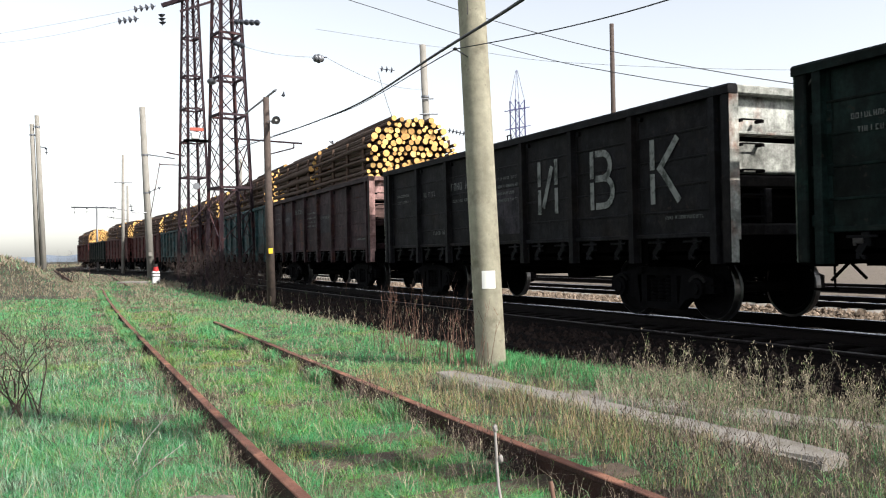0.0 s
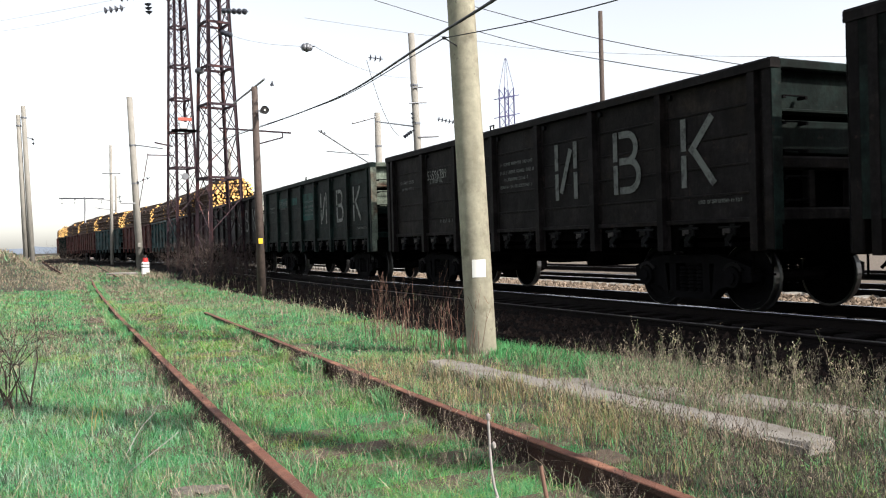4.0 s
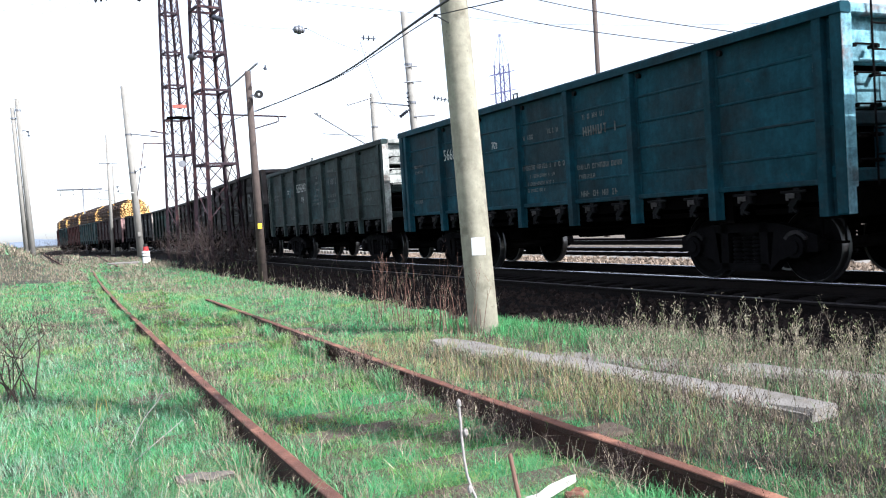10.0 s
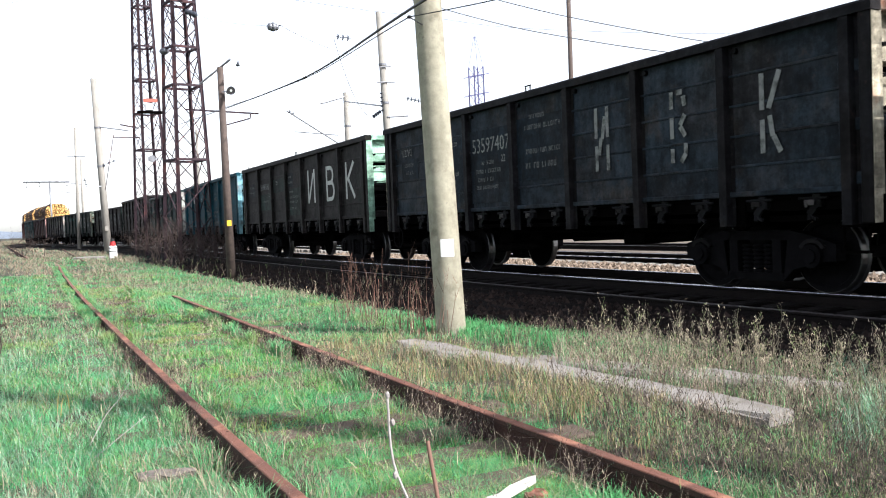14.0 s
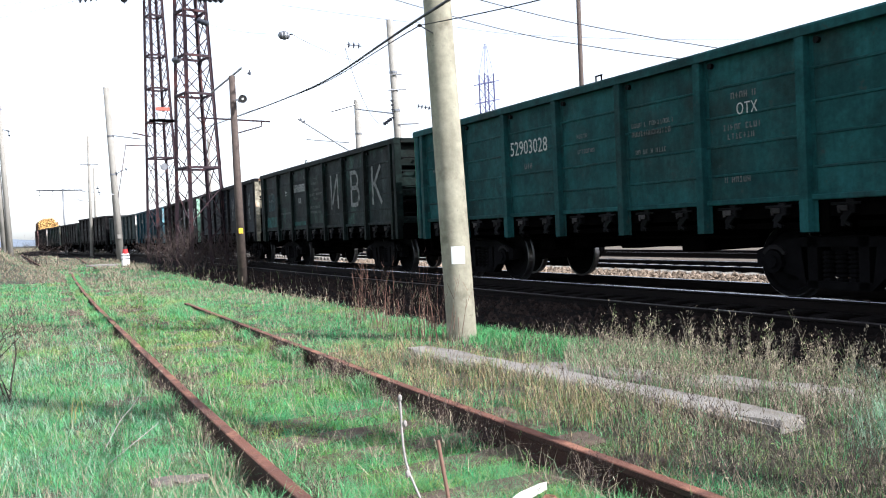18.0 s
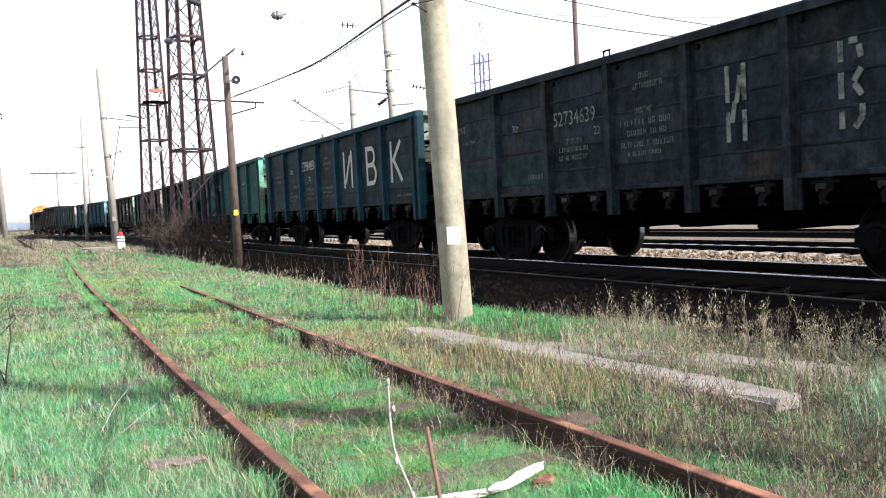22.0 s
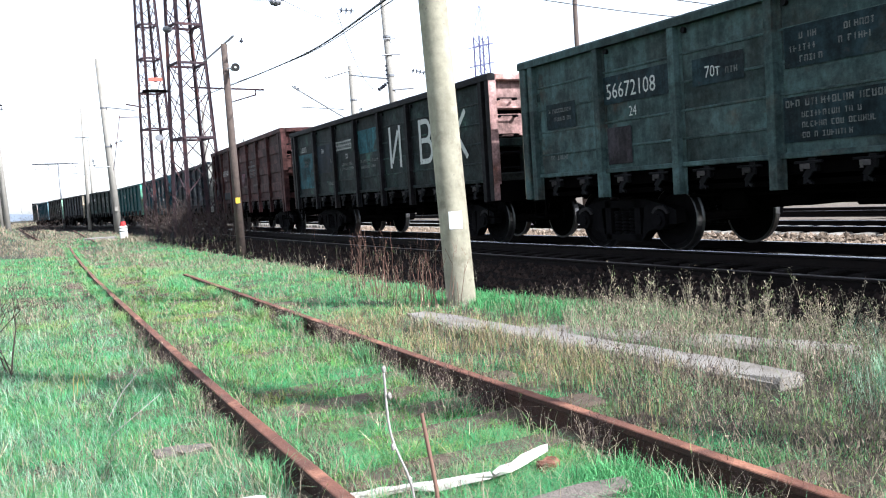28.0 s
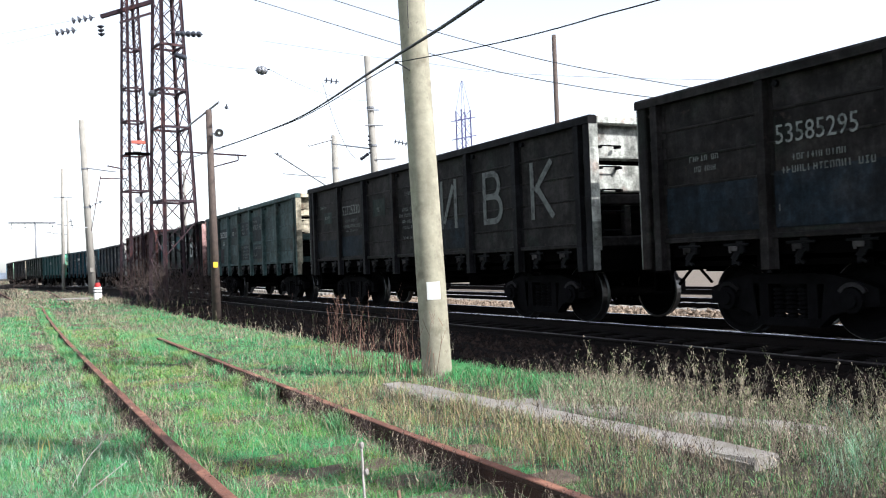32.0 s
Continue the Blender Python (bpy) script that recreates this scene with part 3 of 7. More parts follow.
def b_sill(bm):
    box(bm, (0, 0, Z0 + 0.03), (0.06, 2 * EDGE + 0.1, 0.07), bevel=0.01)


def b_stamp(bm):
    box(bm, (0, 0, 0), (0.06, 1.32, 0.28), bevel=0.028)


def b_post(bm):
    # a hat-shaped upright: flanges on the sheet and a proud middle, cut short below the sill
    prof = [(0.035, -0.13), (0.035, -0.075), (-0.055, -0.062), (-0.055, 0.062), (0.035, 0.075), (0.035, 0.13), (0.045, 0.13), (0.045, -0.13)]
    lo, hi = [[bm.verts.new((x, y, z)) for x, y in prof] for z in (0.98, 3.31)]
    for a in range(8):
        c = (a + 1) % 8
        bm.faces.new((lo[a], lo[c], hi[c], hi[a]))
    bm.faces.new(lo[::-1]), bm.faces.new(hi)


def b_corner(bm):
    box(bm, (0, 0, 2.17), (0.17, 0.17, 2.36), bevel=0.018)


def b_pocket(bm):
    # the recessed strip between the last side post and the corner post
    box(bm, (0, 0, 2.33), (0.02, 0.36, 1.94))


def b_tie(bm):
    box(bm, (0, 0, 0), (0.10, 0.34, 0.15), bevel=0.015)


def b_top_rail(bm):
    prof = [(-0.085, 0), (-0.085, 0.10), (-0.06, 0.13), (0.06, 0.13), (0.085, 0.10), (0.085, 0)]
    a, c = [[bm.verts.new((x, y, 3.295 + z)) for x, z in prof] for y in (-HALF - 0.02, HALF + 0.02)]
    for k in range(6):
        j = (k + 1) % 6
        bm.faces.new((a[k], c[k], c[j], a[j]))
    bm.faces.new(a), bm.faces.new(c[::-1])


def b_end_rail(bm):
    box(bm, (0, 0, 3.36), (2.80, 0.15, 0.13), bevel=0.02)


def b_end_upper(bm):
    box(bm, (0, 0.03, 3.03), (2.80, 0.03, 0.58))
    box(bm, (0, 0.085, 2.78), (2.80, 0.11, 0.045), bevel=0.01)


def b_end_lower(bm):
    box(bm, (0, 0.055, 2.44), (2.80, 0.09, 0.44), bevel=0.02)


def b_end_back(bm):
    box(bm, (0, -0.02, 2.29), (2.82, 0.02, 1.9))


def b_end_beam(bm):
    box(bm, (0, 0.05, 0), (2.80, 0.13, 0.18), bevel=0.03)


def b_stanchion(bm):
    box(bm, (0, 0.045, 1.78), (0.13, 0.11, 0.50), bevel=0.015)


def b_grab(bm):
    rod(bm, (-0.19, 0.20, 0), (0.19, 0.20, 0), 0.012, seg=6)
    for x in (-0.19, 0.19):
        box(bm, (x, 0.14, -0.015), (0.05, 0.13, 0.04))


def b_floor(bm):
    box(bm, (0, 0, 1.34), (2.9, BODY - 0.06, 0.05))


def b_under(bm):
    box(bm, (-0.22, 0, 1.12), (0.10, BODY + 0.1, 0.38))
    box(bm, (0.22, 0, 1.12), (0.10, BODY + 0.1, 0.38))
    for y in [-HALF + 0.1, HALF - 0.1, -4.33, 4.33]:
        box(bm, (0, y, 1.14), (2.86, 0.32, 0.34))
    for y in POSTS:
        box(bm, (0, y, 1.17), (2.9, 0.16, 0.26))
    for s in (-1, 1):
        box(bm, (s * 1.36, 0, 1.24), (0.10, BODY - 0.1, 0.16))
    for y in (-4.325, 4.325):
        box(bm, (0, y, 0.97), (1.2, 3.0, 0.24))
    for k in range(7):
        y = -HALF + BODY * (k + 0.5) / 7
        for s in (-1, 1):
            box(bm, (s * 0.75, y, 1.17), (1.2, 1.40, 0.07), Matrix.Rotation(s * 0.18, 4, "Y"))


def b_latch(bm):
    # hatch lock: bracket, hook and lever
    box(bm, (0, -0.05, 1.27), (0.10, 0.12, 0.18), bevel=0.015)
    bar(bm, (-0.03, -0.05, 1.24), (-0.05, 0.04, 1.11), 0.05, 0.08)
    bar(bm, (-0.05, 0.04, 1.12), (-0.07, 0.03, 1.04), 0.04, 0.05)
    bar(bm, (-0.05, 0.04, 1.10), (-0.06, -0.07, 1.05), 0.04, 0.035)
    rod(bm, (-0.04, -0.2, 1.30), (-0.04, 0.2, 1.30), 0.018, seg=6)


def b_rigging(bm):
    # the long beam of the hatch gear between the bogies
    box(bm, (0, 0, 0.90), (0.9, 5.6, 0.22))


def b_lever(bm):
    # one lever box of the hatch gear
    box(bm, (0, 0, 0), (1.1, 0.48, 0.29), bevel=0.03)


def b_pull(bm):
    rod(bm, (0, -3.0, 0), (0.06, 3.0, 0.02), 0.028, seg=6)


def b_strip(bm):
    # added plate on a corner post's outer face, carries the sunlit end colour
    box(bm, (0, 0, 2.17), (0.165, 0.008, 2.34))


def b_tank(bm):
    rod(bm, (0.75, -0.6, 0.82), (0.75, 0.6, 0.82), 0.17, seg=14)
    rod(bm, (-0.5, 0.9, 0.88), (-0.5, 1.5, 0.88), 0.18, seg=14)
    bar(bm, (-0.5, 1.5, 0.9), (0.1, 3.6, 0.82), 0.05, 0.05)
    bar(bm, (-0.1, -3.6, 0.82), (0.3, 0.0, 0.9), 0.05, 0.05)
    rod(bm, (1.2, -6.0, 0.95), (1.2, 6.0, 0.95), 0.025, seg=6)


def b_coupler(bm):
    box(bm, (0, 0.28, 1.04), (0.22, 0.75, 0.26), bevel=0.03)
    box(bm, (0.06, 0.52, 1.04), (0.34, 0.34, 0.34), bevel=0.05)
    rod(bm, (-0.45, 0.0, 1.0), (-0.38, 0.5, 0.62), 0.025, seg=6)


def b_frame(bm):
    # one cast side frame of the bogie, at x = 0
    out = [(-1.24, 0.42), (-1.24, 0.62), (-1.0, 0.70), (-0.55, 0.80), (0.55, 0.80), (1.0, 0.70), (1.24, 0.62), (1.24, 0.42), (0.98, 0.40), (0.62, 0.30), (0.46, 0.16), (-0.46, 0.16), (-0.62, 0.30), (-0.98, 0.40)]
    n = len(out)
    vs = [[bm.verts.new((x, y, z)) for y, z in out] for x in (-0.09, 0.09)]
    # solid arms either side of the spring opening
    for s in (-1, 1):
        bar(bm, (0, s * 0.36, 0.16), (0, s * 0.36, 0.80), 0.18, 0.14)
    for a, b in zip(range(n), [*range(1, n), 0]):
        bm.faces.new((vs[0][a], vs[0][b], vs[1][b], vs[1][a]))
    for row, flip in ((vs[0], True), (vs[1], False)):
        for loop in ((0, 1, 2, 13), (2, 3, 12, 13), (5, 6, 7, 8), (4, 5, 8, 9), (3, 11, 12), (4, 9, 10)):
            f = [row[i] for i in loop]
            bm.faces.new(f[::-1] if flip else f)
    box(bm, (0, 0, 0.73), (0.18, 1.1, 0.12))
    box(bm, (0, 0, 0.20), (0.18, 0.92, 0.10))
    for s in (-1, 1):
        rod(bm, (-0.16, s * 0.925, 0.48), (0.1, s * 0.925, 0.48), 0.15, seg=12)
        rod(bm, (-0.19, s * 0.925, 0.48), (-0.16, s * 0.925, 0.48), 0.09, seg=8)


def b_arch(bm):
    # the dusty adapter that rides on the axle box
    rows = []
    for k in range(9):
        a = math.pi * (0.17 + 0.66 * k / 8)
        rows.append([bm.verts.new((x, r * math.cos(a), r * math.sin(a))) for x, r in ((-0.135, 0.165), (-0.135, 0.215), (-0.02, 0.215), (-0.02, 0.165))])
    for a, b in zip(rows, rows[1:]):
        for k in range(4):
            bm.faces.new((a[k], a[(k + 1) % 4], b[(k + 1) % 4], b[k]))
    bm.faces.new(rows[0][::-1]), bm.faces.new(rows[-1])


def b_lock(bm):
    box(bm, (-0.07, 0.03, 1.25), (0.02, 0.14, 0.065), bevel=0.006)
    box(bm, (-0.075, 0.07, 1.225), (0.02, 0.03, 0.06))


def b_spring(bm):
    # a coil spring, turned as one ribbed body
    prof = []
    for k in range(7):
        prof += [(0.24 + k * 0.055, 0.06), (0.255 + k * 0.055, 0.085), (0.275 + k * 0.055, 0.085), (0.29 + k * 0.055, 0.06)]
    seg, rings = 10, []
    for z, r in prof:
        rings.append([bm.verts.new((r * math.cos(2 * math.pi * k / seg), r * math.sin(2 * math.pi * k / seg), z)) for k in range(seg)])
    for a, c in zip(rings, rings[1:]):
        for k in range(seg):
            bm.faces.new((a[k], a[(k + 1) % seg], c[(k + 1) % seg], c[k]))


def b_bolster(bm):
    box(bm, (0, 0, 0.72), (2.1, 0.36, 0.26), bevel=0.05)
    for s in (-1, 1):
        box(bm, (0, s * 0.55, 0.42), (1.5, 0.07, 0.12))
        for x in (-0.76, 0.76):
            box(bm, (x, s * 0.42, 0.5), (0.09, 0.05, 0.34))


def lathe(bm, prof, seg, caps=True):
    """A turned body about the x axis from (x, radius) pairs."""
    rings = []
    for x, r in prof:
        rings.append([bm.verts.new((x, r * math.cos(2 * math.pi * k / seg), r * math.sin(2 * math.pi * k / seg))) for k in range(seg)])
    for a, b in zip(rings, rings[1:]):
        for k in range(seg):
            bm.faces.new((a[k], a[(k + 1) % seg], b[(k + 1) % seg], b[k]))
    if caps:
        bm.faces.new(rings[0][::-1])
        bm.faces.new(rings[-1])


def b_wheel(bm):
    lathe(bm, [(-0.075, 0.10), (-0.07, 0.17), (-0.02, 0.26), (-0.03, 0.38), (-0.072, 0.405), (-0.072, 0.464), (0.075, 0.464), (0.075, 0.40), (0.02, 0.37), (0.03, 0.2), (0.08, 0.14), (0.08, 0.10)], 32)


def b_tyre(bm):
    # the running surface and the flange, worn bright
    lathe(bm, [(-0.0665, 0.452), (-0.067, 0.468), (-0.06, 0.4785), (0.035, 0.482), (0.05, 0.505), (0.066, 0.508), (0.073, 0.495), (0.072, 0.40)], 40, False)


def b_axle(bm):
    lathe(bm, [(-1.08, 0.065), (-0.85, 0.075), (-0.7, 0.1), (0, 0.08), (0.7, 0.1), (0.85, 0.075), (1.08, 0.065)], 12)


def b_ladder(bm):
    for x in (-0.2, 0.2):
        rod(bm, (x, 0, 1.1), (x, 0, 3.5), 0.014, seg=6)
    for k in range(8):
        rod(bm, (-0.2, 0, 1.25 + k * 0.3), (0.2, 0, 1.25 + k * 0.3), 0.012, seg=6)


def b_handwheel(bm):
    seg = 20
    pts = [Vector((0, 0.24 * math.cos(2 * math.pi * k / seg), 0.24 * math.sin(2 * math.pi * k / seg))) for k in range(seg)]
    for a, c in zip(pts, pts[1:] + pts[:1]):
        rod(bm, a, c, 0.014, seg=6, caps=False)
    for k in range(3):
        rod(bm, (0, 0, 0), pts[k * 7], 0.012, seg=5, caps=False)
    rod(bm, (-0.03, 0, 0), (0.3, 0, 0), 0.02, seg=6)


def b_lug(bm):
    # lifting lug on the top rail
    for y in (-0.07, 0.07):
        rod(bm, (0, y, 0), (0, y, 0.10), 0.013, seg=6)
    rod(bm, (0, -0.09, 0.10), (0, 0.09, 0.10), 0.013, seg=6)


def b_hook(bm):
    # a small welded ring for lashing
    lathe(bm, [(-0.03, 0.018), (-0.03, 0.04), (0.03, 0.04), (0.03, 0.018)], 10)


def b_steps(bm):
    for s in (-0.16, 0.16):
        rod(bm, (0, s, 0.55), (0, s, 1.15), 0.015, seg=6)
    for z in (0.56, 0.85):
        box(bm, (0, 0, z), (0.10, 0.34, 0.03))


WHEELS, WAGONS = [], []


def stroke(bm, a, b, w, x):
    """A painted stroke on the side plane at x, from a to b, given as (along, up)."""
    (u0, v0), (u1, v1) = a, b
    du, dv = u1 - u0, v1 - v0
    n = math.hypot(du, dv)
    pu, pv = -dv / n * w / 2, du / n * w / 2
    q = [(u0 + pu, v0 + pv), (u1 + pu, v1 + pv), (u1 - pu, v1 - pv), (u0 - pu, v0 - pv)]
    # seen from -x, the letters run towards -y
    bm.faces.new([bm.verts.new((x, -u, v)) for u, v in q])


def bowl(bm, u0, u1, v0, v1, w, x):
    """A round painted bowl, open to the left, in one unbroken band."""
    rings = []
    r = min((v1 - v0) / 2, (u1 - u0) * 0.75)
    for k in range(-1, 10):
        if k in (-1, 9):
            c, d = (u0, v0 if k < 0 else v1), (0.0, -1.0 if k < 0 else 1.0)
        else:
            a = -math.pi / 2 + math.pi * k / 8
            d = (math.cos(a), math.sin(a))
            c = (u1 - r + r * d[0], (v0 + v1) / 2 + ((v1 - v0) / 2) * d[1])
        rings.append([bm.verts.new((x, -(c[0] + s * w / 2 * d[0]), c[1] + s * w / 2 * d[1])) for s in (-1, 1)])
    for a, b in zip(rings, rings[1:]):
        bm.faces.new((a[0], a[1], b[1], b[0]))


def letter(bm, ch, u, v, w, h, t, x, style):
    """One big stencilled letter, its lower left corner at (u, v). style 0: whole strokes; 1: cut by stencil gaps; 2: narrow split bars."""
    coats = itertools.count()

    def seg(*p):
        stroke(bm, (u + p[0] * w, v + p[1] * h), (u + p[2] * w, v + p[3] * h), t, x - 0.0012 * next(coats))

    if style == 2:
        if ch == "И":
            for c in (0, 1):
                seg(c, 0, c, 0.40), seg(c, 0.52, c, 1)
            seg(0.25, 0.25, 0.45, 0.52), seg(0.55, 0.50, 0.80, 0.85)
        elif ch == "В":
            for lo, hi in ((0, 0.2), (0.34, 0.64), (0.76, 1.0)):
                seg(0, lo, 0, hi)
            seg(0.6, 0.0, 0.95, 0.12), seg(0.95, 0.12, 0.95, 0.26), seg(0.95, 0.36, 0.6, 0.5), seg(0.6, 0.52, 0.95, 0.66), seg(0.95, 0.78, 0.85, 0.92), seg(0.4, 0.98, 0.8, 0.98)
        else:
            seg(0, 0, 0, 0.42), seg(0, 0.54, 0, 1)
            seg(0.35, 0.55, 0.95, 1.0), seg(0.4, 0.46, 0.55, 0.2), seg(0.6, 0.2, 0.95, 0)
        return
    g = 0.03 if style else 0.0

    def tall(c):
        if style:
            seg(c, 0, c, 0.5 - g), seg(c, 0.5 + g, c, 1)
        else:
            seg(c, 0, c, 1)

    if ch == "И":
        tall(0), tall(1)
        seg(0.14 + g * 3, 0.12, 0.86 - g * 3, 0.88)
    elif ch == "В":
        tall(0)
        for lo, hi, wide in ((0.055, 0.52, 1.0), (0.52, 0.945, 0.9)):
            bowl(bm, u + (0.12 + g * 2) * w, u + wide * w, v + lo * h, v + hi * h, t, x - 0.0012 * next(coats))
    else:
        tall(0)
        seg(0.14 + g * 3, 0.50, 0.96, 0.98), seg(0.26 + g * 2, 0.54, 1.0, 0.02)


def text_mesh(words, size):
    """Lettering in the built-in font, as a flat mesh, x to the right and y up."""
    key = ("text", words, size)
    if key not in SHARED:
        cu = bpy.data.curves.new("text", "FONT")
        cu.body, cu.size, cu.resolution_u = words, size, 2
        ob = bpy.data.objects.new("text", cu)
        scene.collection.objects.link(ob)
        me = bpy.data.meshes.new_from_object(ob.evaluated_get(bpy.context.evaluated_depsgraph_get()))
        bpy.data.objects.remove(ob)
        me.name = "lettering"
        SHARED[key] = me
    return SHARED[key]


SIDE_TURN = Matrix(((0, 0, -1, 0), (-1, 0, 0, 0), (0, 1, 0, 0), (0, 0, 0, 1)))  # text plane onto the side that faces -x


def bay(k):
    """The middle of bay k along the side, counted from the leading end, as seen from -x: u runs from the leading end backwards."""
    return (POSTS[k] + POSTS[k + 1]) / 2


def dashes(bm, rnd, u0, u1, v, size, x):
    """A line of small lettering that cannot be read: upright and level bars, in groups."""
    u, w, h = u0, size * 0.5, size * 0.5
    while u + w < u1:
        for c in rnd.choice(((0, 1), (0, 1), (0,), (0.5,))):
            stroke(bm, (u + c * w, v - h), (u + c * w, v + h), size * 0.2, x)
        for c in rnd.choice(((-1,), (1,), (0,), (-1, 1), ())):
            stroke(bm, (u, v + c * h * 0.85), (u + w, v + c * h * 0.85), size * 0.2, x)
        u += w + size * 0.42 + (size * 0.8 if rnd.random() < 0.14 else 0)


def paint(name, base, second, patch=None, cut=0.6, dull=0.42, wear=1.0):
    # dull puts grime and shade into every coat; sky-lit shade adds blue
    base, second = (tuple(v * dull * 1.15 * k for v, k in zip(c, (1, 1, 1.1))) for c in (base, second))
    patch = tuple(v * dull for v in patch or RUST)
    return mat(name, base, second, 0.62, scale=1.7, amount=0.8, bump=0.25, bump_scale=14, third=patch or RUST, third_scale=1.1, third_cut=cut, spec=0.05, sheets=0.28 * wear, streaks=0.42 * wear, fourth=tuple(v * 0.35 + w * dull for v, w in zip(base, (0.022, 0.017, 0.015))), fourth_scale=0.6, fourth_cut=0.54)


P = {
    "brown": paint("brown_wagon_paint", (0.085, 0.045, 0.045), (0.05, 0.032, 0.035)),
    "red": paint("red_oxide_wagon_paint", (0.20, 0.06, 0.05), (0.12, 0.045, 0.042)),
    "oxide": paint("brown_oxide_wagon_paint", (0.125, 0.05, 0.042), (0.075, 0.036, 0.034), (0.05, 0.03, 0.03), 0.58),
    "teal": paint("teal_wagon_paint", (0.035, 0.13, 0.125), (0.025, 0.085, 0.09)),
    "far_teal": paint("faded_teal_wagon_paint", (0.07, 0.16, 0.15), (0.05, 0.10, 0.10)),
    "blue_teal": paint("blue_teal_wagon_paint", (0.018, 0.105, 0.13), (0.013, 0.07, 0.09), (0.012, 0.045, 0.06), 0.66, wear=0.5),
    "green": paint("green_wagon_paint", (0.026, 0.135, 0.122), (0.02, 0.10, 0.095), (0.018, 0.06, 0.058), 0.66, dull=0.42, wear=0.5),
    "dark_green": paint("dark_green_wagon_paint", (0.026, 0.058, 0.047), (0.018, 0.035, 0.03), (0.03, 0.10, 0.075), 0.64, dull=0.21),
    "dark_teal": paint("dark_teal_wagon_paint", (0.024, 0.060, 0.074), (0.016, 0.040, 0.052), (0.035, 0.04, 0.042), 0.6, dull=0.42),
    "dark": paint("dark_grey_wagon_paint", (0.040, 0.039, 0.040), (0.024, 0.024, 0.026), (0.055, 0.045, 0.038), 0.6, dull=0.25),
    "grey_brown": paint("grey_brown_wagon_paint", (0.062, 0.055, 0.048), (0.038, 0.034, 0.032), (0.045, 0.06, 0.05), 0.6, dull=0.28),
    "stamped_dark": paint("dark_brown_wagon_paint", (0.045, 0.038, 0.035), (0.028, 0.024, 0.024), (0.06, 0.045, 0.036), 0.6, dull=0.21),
    "olive": paint("grey_green_wagon_paint", (0.068, 0.102, 0.090), (0.046, 0.072, 0.066), (0.085, 0.085, 0.07), 0.62, wear=0.7),
    "pale_green": paint("pale_green_wagon_paint", (0.085, 0.14, 0.125), (0.065, 0.105, 0.095), (0.10, 0.07, 0.05), 0.62, dull=0.5, wear=0.8),
    "dark_blue": paint("dark_blue_grey_wagon_paint", (0.030, 0.042, 0.050), (0.020, 0.028, 0.034), (0.05, 0.042, 0.038), 0.6, dull=0.55),
    "patched": paint("patched_dark_green_wagon_paint", (0.035, 0.055, 0.048), (0.02, 0.03, 0.028), (0.07, 0.15, 0.12), 0.6),
    # end coats: sunlight on the wagon ends is put into paler colours
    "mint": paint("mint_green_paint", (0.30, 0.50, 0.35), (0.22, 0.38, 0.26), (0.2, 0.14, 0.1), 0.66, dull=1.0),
    "end_green": paint("sunlit_green_end_paint", (0.09, 0.32, 0.20), (0.065, 0.22, 0.14), dull=1.0),
    "end_pale": paint("sunlit_grey_end_paint", (0.34, 0.36, 0.30), (0.22, 0.22, 0.19), dull=1.0),
    "end_cream": paint("sunlit_cream_end_paint", (0.36, 0.335, 0.235), (0.2, 0.175, 0.12), dull=1.0),
    "end_pink": paint("sunlit_pink_end_paint", (0.34, 0.22, 0.19), (0.22, 0.13, 0.11), dull=1.0),
    "end_mint": paint("sunlit_mint_end_paint", (0.30, 0.36, 0.27), (0.20, 0.24, 0.18)),
    "end_teal": paint("sunlit_teal_end_paint", (0.15, 0.31, 0.33), (0.11, 0.22, 0.24), dull=1.0),
    "patch_blue": paint("dark_blue_repaint", (0.018, 0.031, 0.040), (0.013, 0.021, 0.028), (0.03, 0.035, 0.04), 0.68),
    "patch_green": paint("green_repaint", (0.03, 0.14, 0.11), (0.02, 0.09, 0.075), (0.03, 0.05, 0.045), 0.62),
    "patch_green_dark": paint("dark_green_repaint", (0.035, 0.065, 0.05), (0.025, 0.045, 0.036), (0.03, 0.04, 0.035), 0.62),
    "patch_teal": paint("teal_repaint", (0.03, 0.085, 0.085), (0.022, 0.06, 0.06), (0.03, 0.05, 0.045), 0.62),
    "patch_cyan": paint("cyan_repaint", (0.03, 0.17, 0.19), (0.022, 0.11, 0.12), (0.03, 0.05, 0.045), 0.58),
    "patch_dark": paint("dark_teal_repaint", (0.03, 0.055, 0.058), (0.022, 0.04, 0.044), (0.05, 0.06, 0.05), 0.66),
    "patch_grey": paint("grey_purple_repaint", (0.07, 0.062, 0.07), (0.05, 0.045, 0.05), (0.05, 0.04, 0.04), 0.64),
    "patch_pink": paint("faded_pink_repaint", (0.22, 0.11, 0.12), (0.16, 0.08, 0.085), (0.1, 0.05, 0.05), 0.6),
}

